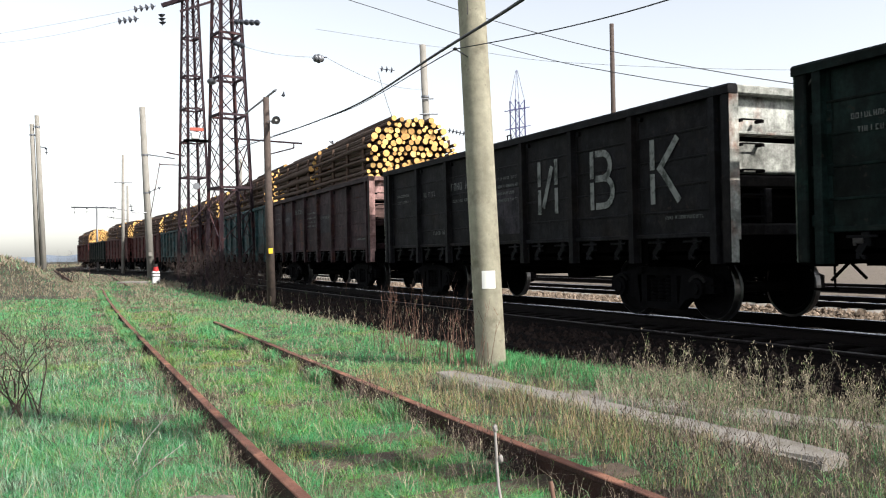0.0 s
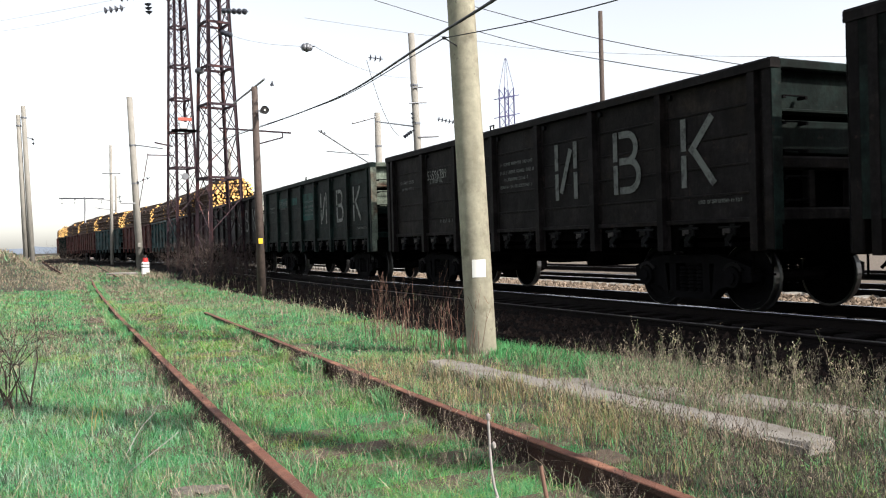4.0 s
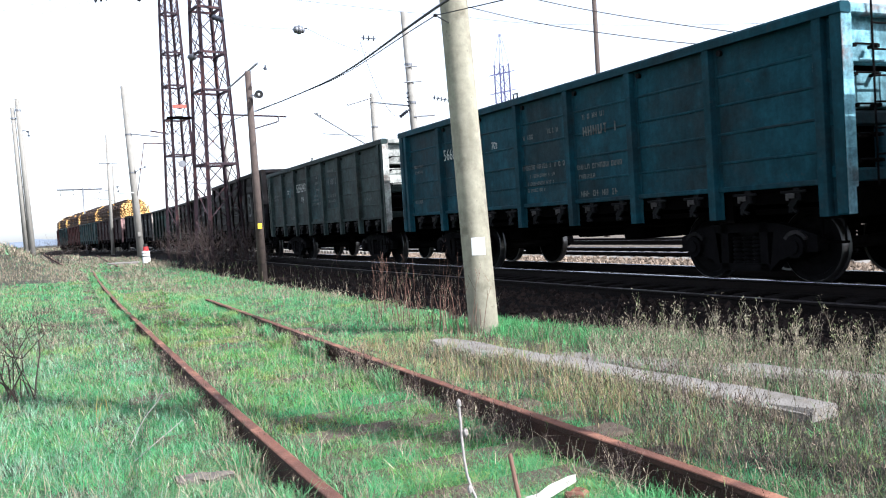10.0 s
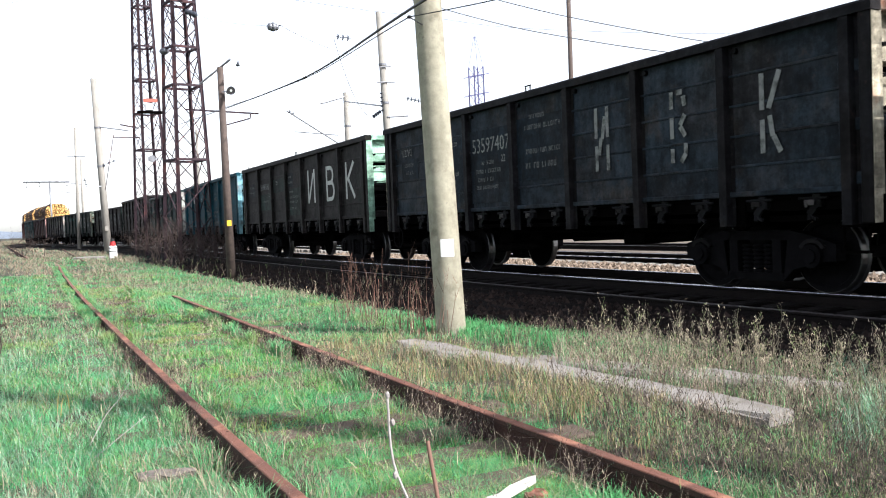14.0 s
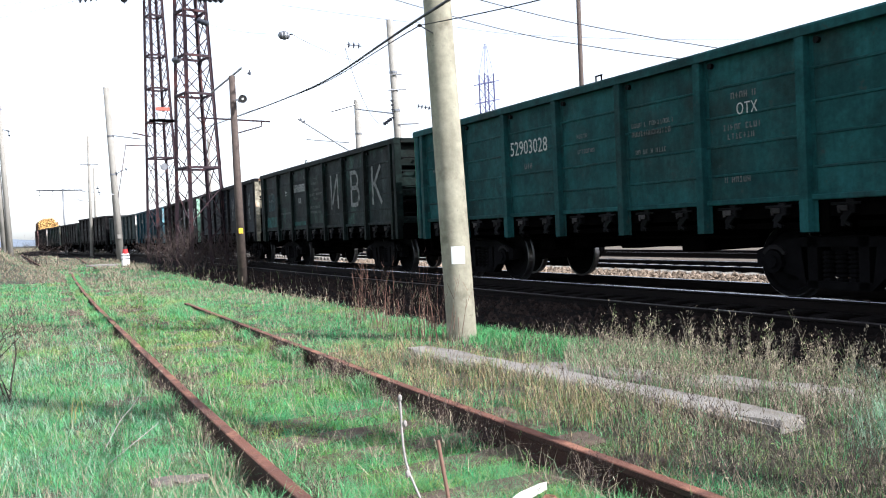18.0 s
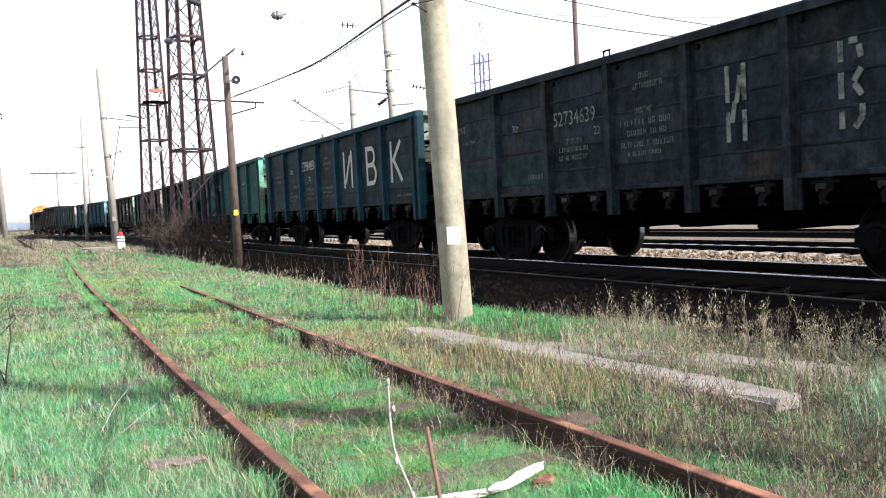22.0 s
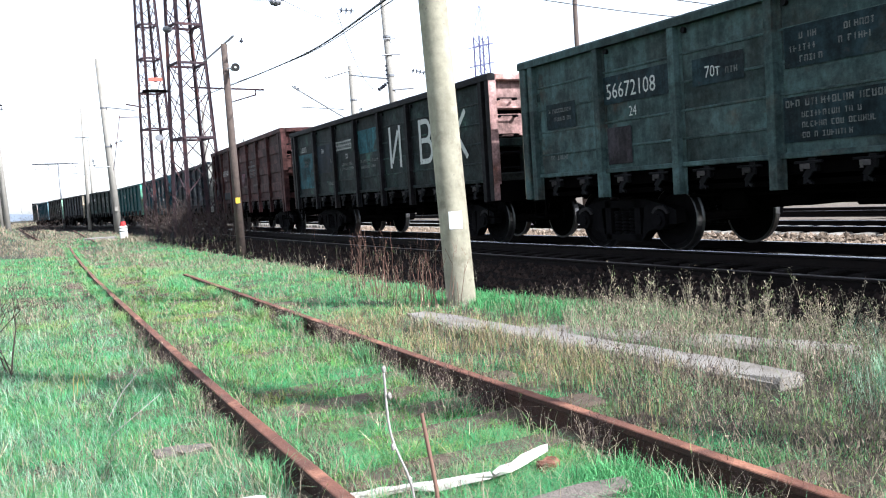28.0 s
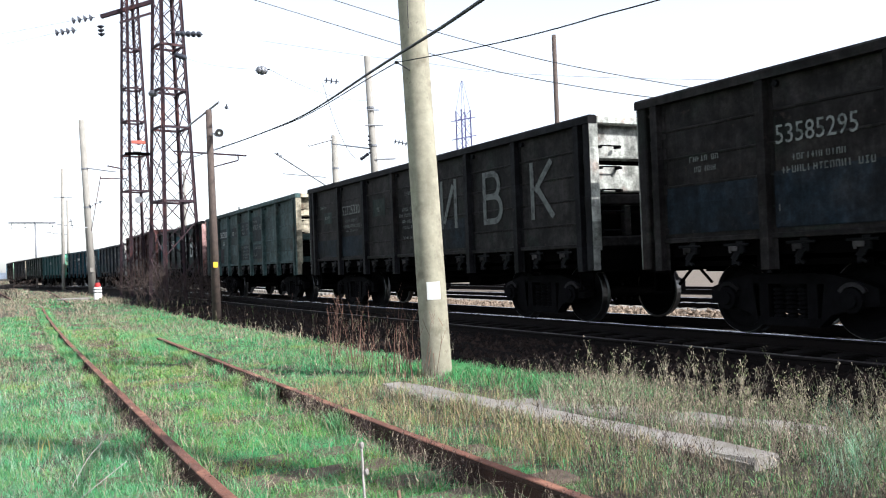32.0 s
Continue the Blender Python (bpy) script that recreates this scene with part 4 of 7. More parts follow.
# n, paint, end paint, side kind, letters (None or stroke style), number, its bay, load, label
FLEET = [
    (-9, "red", "red", 0, None, "", 1, 1, "red-brown open-top freight wagon loaded with logs"),
    (-8, "dark_green", "dark_green", 0, None, "", 1, 0, "green open-top freight wagon"),
    (-7, "red", "red", 0, None, "", 1, 1, "red-brown open-top freight wagon loaded with logs"),
    (-6, "red", "red", 0, None, "", 1, 1, "red-brown open-top freight wagon loaded with logs"),
    (-5, "far_teal", "far_teal", 0, None, "", 1, 1, "faded teal open-top freight wagon loaded with logs"),
    (-4, "red", "red", 0, None, "", 1, 1, "red-brown open-top freight wagon loaded with logs"),
    (-3, "far_teal", "far_teal", 0, None, "", 1, 1, "faded teal open-top freight wagon loaded with logs"),
    (-2, "brown", "end_pink", 0, None, "", 2, 1, "dark brown open-top freight wagon loaded with logs"),
    (-1, "dark", "end_pale", 0, 1, "", 2, 0, "dark grey open-top freight wagon with white stencilled letters"),
    (0, "dark_green", "end_mint", 0, 1, "", 1, 0, "dark green open-top freight wagon with white stencilled letters"),
    (1, "stamped_dark", "dark_green", 0, 1, "53596789", 1, 0, "dark brown open-top freight wagon with stencilled letters"),
    (2, "stamped_dark", "dark", 1, 1, "", 1, 0, "dark brown open-top freight wagon with ribbed sides and stencilled letters"),
    (3, "olive", "end_pale", 0, None, "53543419", 1, 0, "grey-green open-top freight wagon with white numbers"),
    (4, "blue_teal", "end_teal", 0, None, "56681752", 1, 0, "clean blue-teal open-top freight wagon with white numbers"),
    (5, "grey_brown", "mint", 0, 0, "56940190", 1, 0, "grey-brown open-top freight wagon with big white letters"),
    (6, "dark_blue", "end_cream", 0, 2, "53597407", 2, 0, "blue-grey open-top freight wagon with repainted patches"),
    (7, "patched", "dark_green", 0, 0, "56945090", 2, 0, "dark green patched open-top freight wagon with white letters"),
    (8, "green", "end_green", 0, None, "", 2, 0, "teal green open-top freight wagon, recently painted"),
    (9, "dark_teal", "end_mint", 0, 0, "52984838", 2, 0, "dark teal open-top freight wagon with big white letters"),
    (10, "dark_blue", "end_pale", 0, 2, "", 2, 0, "dark grey-blue open-top freight wagon with split stencilled letters"),
    (11, "oxide", "oxide", 1, None, "63975148", 1, 0, "red-brown open-top freight wagon with ribbed sides"),
    (12, "patched", "end_pink", 0, 0, "53565555", 2, 0, "dark teal and brown open-top freight wagon with white letters"),
    (13, "pale_green", "end_cream", 0, None, "56672108", 1, 0, "grey-green open-top freight wagon with rust spots"),
    (14, "grey_brown", "end_pale", 0, 0, "52725330", 2, 0, "dark grey open-top freight wagon with faded white letters"),
    (15, "grey_brown", "end_pale", 0, 1, "53585295", 1, 0, "brown and blue-grey open-top freight wagon with faded numbers"),
    (16, "dark", "dark", 0, 1, "", 1, 0, "dark grey open-top freight wagon"),
]


# posts and top rail in a paint of their own
FRAMES = {9: "blue_teal", 12: "dark", 14: "dark", 6: "dark", 7: "dark_green"}

# what is painted on the sides: T words, D lines of small lettering, R repainted rectangles.
# bay, from and to across the bay (0 to 1), height(s), then size and words, or the paint
COMMON = [("D", 0, 0.2, 0.75, 2.62, 0.08), ("D", 0, 0.25, 0.7, 2.46, 0.08), ("D", 1, 0.15, 0.6, 2.55, 0.14), ("D", 1, 0.5, 0.95, 1.62, 0.10),
          ("D", 3, 0.1, 0.9, 2.62, 0.07), ("D", 3, 0.1, 0.95, 2.46, 0.08), ("D", 3, 0.2, 0.8, 2.32, 0.07), ("D", 3, 0.1, 0.9, 2.18, 0.07), ("D", 6, 0.4, 0.9, 1.6, 0.06)]
MARKS = {
    -2: COMMON + [("D", 2, 0.1, 0.9, 2.75, 0.2), ("D", 4, 0.1, 0.9, 2.4, 0.1), ("R", 4, 0.1, 0.8, 1.9, 2.5, "patch_grey"), ("R", 1, 0.2, 0.9, 2.3, 2.8, "patch_grey")],
    -1: COMMON + [("D", 2, 0.05, 0.95, 2.62, 0.2), ("D", 2, 0.1, 0.8, 2.3, 0.08), ("R", 3, 0.05, 0.95, 1.5, 2.4, "patch_grey")],
    0: COMMON + [("D", 1, 0.05, 0.98, 2.72, 0.22), ("R", 1, 0.0, 1.0, 2.55, 2.9, "patch_green"), ("R", 2, 0.1, 0.6, 2.6, 2.85, "patch_green"), ("R", 3, 0.0, 1.0, 2.0, 2.9, "patch_green")],
    1: COMMON + [("T", 1, 0.06, 2.58, 0.30, "53596789"), ("D", 2, 0.2, 0.6, 2.2, 0.08), ("R", 2, 0.1, 0.6, 2.0, 2.5, "patch_green")],
    2: [("D", 1, 0.1, 0.95, 2.5, 0.20), ("D", 1, 0.1, 0.95, 2.12, 0.07), ("D", 1, 0.1, 0.8, 2.0, 0.06), ("D", 2, 0.1, 0.3, 2.52, 0.12), ("D", 3, 0.2, 0.9, 2.72, 0.08), ("D", 3, 0.15, 0.85, 2.5, 0.08), ("D", 3, 0.2, 0.7, 2.36, 0.07), ("D", 3, 0.3, 0.8, 2.1, 0.09), ("D", 3, 0.2, 0.8, 1.98, 0.07), ("D", 3, 0.2, 0.7, 1.62, 0.07)],
    3: [("T", 2, 0.0, 2.42, 0.41, "53543419"), ("T", 2, 0.38, 2.10, 0.20, "[24]"), ("T", 1, 0.3, 2.42, 0.22, "70т"), ("D", 1, 0.5, 0.95, 1.56, 0.10), ("D", 0, 0.15, 0.65, 2.42, 0.08), ("D", 0, 0.15, 0.55, 2.3, 0.08),
        ("D", 3, 0.45, 0.65, 2.78, 0.10), ("D", 3, 0.45, 0.8, 2.6, 0.10), ("D", 3, 0.5, 0.75, 2.38, 0.09), ("D", 3, 0.3, 0.6, 2.2, 0.10), ("D", 3, 0.2, 0.65, 2.06, 0.08), ("D", 3, 0.1, 0.8, 1.94, 0.09),
        ("D", 4, 0.25, 0.65, 2.88, 0.09), ("D", 4, 0.15, 0.8, 2.55, 0.20), ("D", 4, 0.2, 0.75, 2.12, 0.11), ("D", 4, 0.22, 0.7, 1.96, 0.09), ("R", 3, 0.05, 0.98, 1.45, 2.85, "patch_teal"), ("R", 4, 0.1, 0.98, 1.75, 2.7, "patch_teal"), ("R", 1, 0.1, 0.9, 2.3, 2.7, "patch_teal"), ("D", 6, 0.3, 0.6, 1.85, 0.08)],
    4: [("T", 1, 0.02, 2.46, 0.35, "56681752"), ("T", 1, 0.4, 2.12, 0.20, "24"), ("T", 2, 0.35, 2.5, 0.20, "70т"), ("T", 1, 0.86, 2.88, 0.18, "Р"), ("D", 0, 0.15, 0.5, 2.45, 0.08), ("D", 0, 0.15, 0.45, 2.32, 0.08), ("D", 0, 0.1, 0.4, 1.62, 0.09),
        ("D", 3, 0.05, 0.3, 2.58, 0.10), ("D", 3, 0.6, 0.85, 2.62, 0.10), ("D", 3, 0.0, 0.95, 2.02, 0.10), ("D", 3, 0.15, 0.75, 1.86, 0.08), ("D", 3, 0.1, 0.7, 1.72, 0.08), ("D", 3, 0.1, 0.5, 1.6, 0.07),
        ("D", 4, 0.2, 0.6, 2.72, 0.10), ("D", 4, 0.2, 0.85, 2.48, 0.19), ("D", 4, 0.05, 0.85, 1.9, 0.10), ("D", 4, 0.08, 0.4, 1.74, 0.09), ("D", 4, 0.1, 0.75, 1.45, 0.12)],
    5: [("T", 1, 0.03, 2.45, 0.32, "56940190"), ("T", 1, 0.72, 2.2, 0.19, "22"), ("T", 2, 0.2, 2.55, 0.20, "70т"), ("R", 0, 0.2, 0.65, 2.25, 2.75, "patch_blue"), ("D", 0, 0.25, 0.6, 2.6, 0.08), ("D", 0, 0.25, 0.6, 2.42, 0.08),
        ("R", 1, 0.0, 0.98, 1.75, 2.3, "patch_green_dark"), ("R", 2, 0.0, 0.98, 2.3, 2.75, "patch_green_dark"), ("R", 3, 0.05, 0.4, 2.4, 2.85, "patch_blue"), ("D", 3, 0.08, 0.3, 2.72, 0.09), ("D", 3, 0.08, 0.38, 2.55, 0.09), ("R", 3, 0.1, 0.95, 1.5, 2.35, "patch_green_dark"),
        ("D", 3, 0.1, 0.4, 2.25, 0.08), ("D", 3, 0.15, 0.75, 2.08, 0.08), ("D", 3, 0.15, 0.7, 1.92, 0.08), ("D", 3, 0.12, 0.6, 1.72, 0.08), ("D", 1, 0.2, 0.7, 2.05, 0.07)],
    6: [("T", 2, 0.06, 2.42, 0.40, "53597407"), ("T", 2, 0.76, 2.2, 0.19, "22"), ("T", 0, 0.22, 2.62, 0.22, "UZ/УЗ"), ("T", 1, 0.15, 2.45, 0.22, "70т"), ("R", 0, 0.2, 0.7, 2.1, 2.55, "patch_blue"), ("D", 0, 0.3, 0.6, 2.42, 0.09), ("D", 0, 0.35, 0.6, 2.25, 0.09), ("R", 1, 0.02, 0.98, 1.75, 2.75, "patch_blue"), ("R", 2, 0.02, 0.98, 1.45, 2.85, "patch_blue"),
        ("D", 1, 0.55, 0.8, 2.68, 0.10), ("D", 1, 0.3, 0.6, 2.22, 0.08), ("D", 1, 0.2, 0.8, 2.08, 0.10), ("D", 1, 0.15, 0.75, 1.92, 0.10), ("T", 1, 0.6, 1.5, 0.18, "23"), ("D", 1, 0.45, 0.6, 1.55, 0.1), ("D", 2, 0.3, 0.6, 2.22, 0.09), ("D", 2, 0.15, 0.75, 2.06, 0.09), ("D", 2, 0.2, 0.6, 1.9, 0.09), ("D", 2, 0.15, 0.7, 1.75, 0.08),
        ("D", 3, 0.3, 0.6, 2.9, 0.09), ("D", 3, 0.2, 0.9, 2.72, 0.10), ("D", 3, 0.2, 0.9, 2.3, 0.10), ("D", 3, 0.2, 0.8, 2.05, 0.12), ("R", 3, 0.02, 0.98, 1.8, 2.9, "patch_blue")],
    7: [("T", 2, 0.03, 2.5, 0.36, "56945090"), ("T", 2, 0.36, 2.16, 0.20, "[22]"), ("T", 1, 0.45, 2.45, 0.22, "70т"), ("T", 2, 0.82, 2.86, 0.18, "Р"), ("R", 0, 0.05, 0.98, 1.42, 1.78, "patch_green"), ("R", 1, 0.02, 0.98, 2.2, 2.75, "patch_green_dark"), ("R", 3, 0.02, 0.98, 2.2, 2.9, "patch_green_dark"), ("R", 3, 0.02, 0.98, 1.45, 2.1, "patch_green_dark"), ("R", 2, 0.02, 0.98, 1.42, 1.55, "patch_green"), ("R", 0, 0.2, 0.7, 2.0, 2.6, "patch_teal"),
        ("D", 0, 0.35, 0.6, 2.6, 0.09), ("D", 0, 0.25, 0.65, 2.35, 0.09), ("D", 3, 0.4, 0.6, 2.8, 0.10), ("D", 3, 0.2, 0.65, 2.68, 0.10), ("D", 3, 0.3, 0.7, 2.48, 0.09), ("D", 3, 0.05, 0.85, 2.34, 0.09), ("D", 3, 0.3, 0.6, 2.22, 0.09), ("D", 3, 0.05, 0.7, 1.95, 0.09), ("D", 3, 0.1, 0.75, 1.8, 0.09), ("D", 1, 0.05, 0.9, 1.86, 0.07)],
    8: [("T", 2, 0.03, 2.42, 0.36, "52903028"), ("D", 2, 0.35, 0.5, 2.2, 0.12), ("D", 3, 0.3, 0.5, 2.55, 0.08), ("D", 3, 0.3, 0.6, 2.3, 0.08), ("D", 4, 0.1, 0.7, 2.55, 0.08), ("D", 4, 0.1, 0.65, 2.42, 0.09), ("D", 4, 0.15, 0.6, 2.15, 0.08), ("D", 5, 0.3, 0.6, 2.7, 0.10), ("T", 5, 0.35, 2.45, 0.2, "ОТХ"), ("D", 5, 0.2, 0.65, 2.3, 0.09), ("D", 5, 0.25, 0.6, 2.18, 0.09), ("D", 5, 0.2, 0.5, 1.62, 0.09), ("D", 0, 0.2, 0.6, 2.4, 0.08)],
    9: [("T", 2, 0.02, 2.5, 0.41, "52984838"), ("T", 2, 0.45, 2.18, 0.19, "22"), ("T", 1, 0.3, 2.46, 0.22, "70т"), ("D", 0, 0.4, 0.6, 2.62, 0.10), ("D", 0, 0.3, 0.7, 2.46, 0.08), ("D", 0, 0.35, 0.7, 2.3, 0.09), ("D", 1, 0.45, 0.6, 2.25, 0.10), ("D", 1, 0.5, 0.85, 2.05, 0.11), ("D", 1, 0.2, 0.45, 1.86, 0.08), ("D", 1, 0.2, 0.75, 1.75, 0.09), ("D", 1, 0.2, 0.65, 1.63, 0.09),
        ("D", 2, 0.3, 0.8, 1.92, 0.11), ("D", 2, 0.3, 0.75, 1.78, 0.09), ("D", 2, 0.3, 0.8, 1.64, 0.09), ("D", 3, 0.4, 0.6, 2.75, 0.08), ("D", 3, 0.3, 0.75, 2.6, 0.11), ("D", 3, 0.35, 0.6, 2.45, 0.09), ("D", 3, 0.05, 0.9, 1.9, 0.10), ("D", 3, 0.15, 0.8, 1.78, 0.08), ("D", 3, 0.15, 0.85, 1.66, 0.08), ("D", 6, 0.4, 0.9, 1.5, 0.07)],
    10: [("T", 2, 0.05, 2.42, 0.34, "52734639"), ("T", 2, 0.78, 2.2, 0.19, "22"), ("T", 0, 0.05, 2.62, 0.18, "UZ/УЗ"), ("T", 1, 0.3, 2.45, 0.19, "70т"), ("D", 0, 0.25, 0.6, 2.42, 0.09), ("R", 0, 0.02, 0.98, 1.45, 1.9, "patch_teal"), ("R", 1, 0.02, 0.98, 1.5, 2.0, "patch_teal"), ("R", 0, 0.6, 0.98, 2.1, 2.45, "patch_teal"), ("D", 1, 0.6, 0.95, 1.62, 0.10),
        ("D", 2, 0.3, 0.6, 2.15, 0.10), ("D", 2, 0.15, 0.75, 2.02, 0.10), ("D", 2, 0.15, 0.7, 1.88, 0.10), ("D", 3, 0.4, 0.6, 2.95, 0.10), ("D", 3, 0.3, 0.75, 2.8, 0.10), ("D", 3, 0.35, 0.6, 2.45, 0.10), ("D", 3, 0.1, 0.85, 2.28, 0.11), ("D", 3, 0.2, 0.75, 2.13, 0.10), ("D", 3, 0.1, 0.85, 1.96, 0.10), ("D", 3, 0.2, 0.7, 1.82, 0.08)],
    11: [("T", 1, 0.06, 2.46, 0.33, "63975148"), ("T", 1, 0.4, 2.24, 0.13, "20"), ("T", 2, 0.4, 2.5, 0.22, "69т"), ("D", 0, 0.1, 0.9, 2.42, 0.12), ("D", 0, 0.3, 0.75, 2.2, 0.09), ("D", 0, 0.4, 0.65, 2.08, 0.09), ("R", 1, 0.02, 0.98, 1.45, 1.75, "patch_blue"), ("R", 3, 0.3, 0.7, 2.0, 2.4, "patch_pink"), ("D", 3, 0.4, 0.6, 2.3, 0.08), ("D", 3, 0.35, 0.6, 2.15, 0.08), ("R", 2, 0.1, 0.9, 1.6, 2.0, "patch_grey"), ("D", 4, 0.3, 0.6, 2.8, 0.08), ("D", 4, 0.1, 0.9, 2.62, 0.10), ("D", 4, 0.1, 0.85, 2.48, 0.10), ("D", 4, 0.2, 0.9, 2.34, 0.08), ("D", 4, 0.2, 0.8, 2.22, 0.07), ("D", 4, 0.5, 0.9, 1.9, 0.11), ("R", 0, 0.02, 0.3, 1.5, 1.95, "patch_blue")],
    12: [("T", 2, 0.02, 2.5, 0.36, "53565555"), ("T", 2, 0.5, 2.26, 0.18, "22"), ("T", 0, 0.2, 2.66, 0.22, "UZ/УЗ"), ("T", 1, 0.3, 2.52, 0.18, "70т"), ("R", 0, 0.05, 0.9, 1.55, 2.6, "patch_cyan"), ("R", 0, 0.3, 0.7, 1.9, 2.5, "patch_green_dark"), ("D", 0, 0.35, 0.65, 2.36, 0.09), ("D", 0, 0.35, 0.6, 2.24, 0.09), ("R", 1, 0.05, 0.95, 1.95, 2.75, "patch_blue"), ("D", 1, 0.8, 0.95, 2.25, 0.14), ("D", 1, 0.6, 0.95, 1.62, 0.10),
        ("D", 2, 0.3, 0.8, 2.1, 0.09), ("D", 2, 0.2, 0.9, 1.98, 0.09), ("R", 3, 0.05, 0.95, 2.3, 2.9, "patch_cyan"), ("D", 3, 0.1, 0.9, 2.1, 0.09), ("D", 3, 0.1, 0.8, 1.95, 0.08)],
    13: [("T", 1, 0.04, 2.42, 0.33, "56672108"), ("T", 1, 0.38, 2.12, 0.21, "24"), ("T", 2, 0.3, 2.45, 0.22, "70т"), ("R", 1, 0.0, 0.99, 2.34, 2.76, "patch_dark"), ("R", 1, 0.03, 0.4, 1.42, 1.98, "patch_grey"), ("R", 0, 0.15, 0.65, 2.1, 2.52, "patch_dark"), ("D", 0, 0.2, 0.6, 2.4, 0.08), ("D", 0, 0.3, 0.6, 2.26, 0.08), ("D", 0, 0.2, 0.5, 1.62, 0.09), ("R", 2, 0.15, 0.75, 2.36, 2.72, "patch_dark"), ("D", 2, 0.55, 0.7, 2.5, 0.10),
        ("R", 3, 0.05, 0.98, 2.36, 2.84, "patch_dark"), ("D", 3, 0.2, 0.35, 2.72, 0.09), ("D", 3, 0.6, 0.85, 2.72, 0.09), ("D", 3, 0.1, 0.35, 2.58, 0.09), ("D", 3, 0.55, 0.85, 2.58, 0.09), ("D", 3, 0.2, 0.4, 2.45, 0.09), ("R", 3, 0.02, 0.98, 1.48, 2.02, "patch_dark"), ("D", 3, 0.05, 0.95, 1.94, 0.10), ("D", 3, 0.2, 0.75, 1.8, 0.08), ("D", 3, 0.2, 0.9, 1.68, 0.08), ("D", 3, 0.2, 0.65, 1.56, 0.08),
        ("R", 4, 0.08, 0.92, 2.1, 2.95, "patch_dark"), ("D", 4, 0.12, 0.5, 2.78, 0.09), ("D", 4, 0.15, 0.88, 2.58, 0.22), ("R", 4, 0.02, 0.98, 1.5, 2.0, "patch_dark"), ("D", 4, 0.1, 0.9, 1.88, 0.11), ("D", 4, 0.1, 0.4, 1.64, 0.11)],
    14: [("T", 1, 0.06, 2.45, 0.34, "52725330"), ("D", 1, 0.2, 0.7, 2.3, 0.10), ("D", 1, 0.1, 0.9, 2.16, 0.10), ("D", 1, 0.2, 0.75, 2.04, 0.07), ("D", 0, 0.2, 0.5, 2.75, 0.09), ("R", 0, 0.35, 0.7, 2.3, 2.6, "patch_green_dark"), ("D", 0, 0.4, 0.65, 2.46, 0.09), ("R", 2, 0.25, 0.7, 2.3, 2.7, "patch_green_dark"), ("D", 2, 0.4, 0.5, 2.45, 0.12), ("R", 0, 0.02, 0.98, 1.4, 1.85, "patch_blue"), ("R", 1, 0.02, 0.98, 1.4, 1.9, "patch_blue"), ("R", 4, 0.02, 0.98, 1.42, 2.0, "patch_blue"),
        ("D", 3, 0.5, 0.7, 2.85, 0.09), ("D", 3, 0.3, 0.75, 2.7, 0.09), ("D", 3, 0.65, 0.95, 2.6, 0.10), ("D", 3, 0.2, 0.7, 2.35, 0.09), ("D", 3, 0.1, 0.7, 2.22, 0.09), ("D", 3, 0.2, 0.7, 2.08, 0.09), ("D", 3, 0.2, 0.7, 1.95, 0.08), ("D", 3, 0.2, 0.6, 1.72, 0.08)],
    15: [("T", 1, 0.04, 2.42, 0.33, "53585295"), ("R", 0, 0.02, 0.98, 1.42, 2.05, "patch_blue"), ("R", 1, 0.02, 0.98, 1.42, 2.1, "patch_blue"), ("D", 0, 0.3, 0.6, 2.4, 0.09), ("D", 0, 0.35, 0.6, 2.26, 0.09), ("D", 1, 0.2, 0.7, 2.24, 0.09), ("D", 1, 0.1, 0.9, 2.1, 0.10), ("D", 1, 0.05, 0.12, 1.66, 0.1), ("D", 2, 0.1, 0.8, 2.3, 0.1)],
    16: COMMON,
}


def markings(w, n, x):
    """Numbers, small lettering and repainted rectangles on the side that is seen."""
    rnd = random.Random(100 + n)
    small = bmesh.new()
    if n == 2 or n == 11:
        x -= 0.004
    for kind_, k, *rest in MARKS[n]:
        def u(f):
            return POSTS[k] + 0.09 + f * (POSTS[k + 1] - POSTS[k] - 0.18)
        if kind_ == "T":
            f, z, size, words = rest
            put("lettering", text_mesh(words, size), M["worn_paint" if n in (1, 5, 6, 10, 14, 15) else "white_paint"], w, Matrix.Translation((x - 0.004, -u(f), z - 0.06)) @ SIDE_TURN @ Matrix.Diagonal((0.86, 1, 1, 1)), "white painted number")
        elif kind_ == "D":
            f0, f1, z, size = rest
            dashes(small, rnd, u(f0), u(f1), z - 0.06, size * 0.8, x - 0.004)
        else:
            f0, f1, z0, z1, paint_name = rest
            bm = bmesh.new()
            vs = [bm.verts.new((x, -a, z - 0.06)) for a, z in ((u(f0), z0), (u(f1), z0), (u(f1), z1), (u(f0), z1))]
            bm.faces.new(vs)
            part("repainted_patch", bm, P[paint_name], w)
    tagged(part("small_lettering", small, M["grey_paint"], w, "rows of small faded stencil lettering"), kind="stuff")


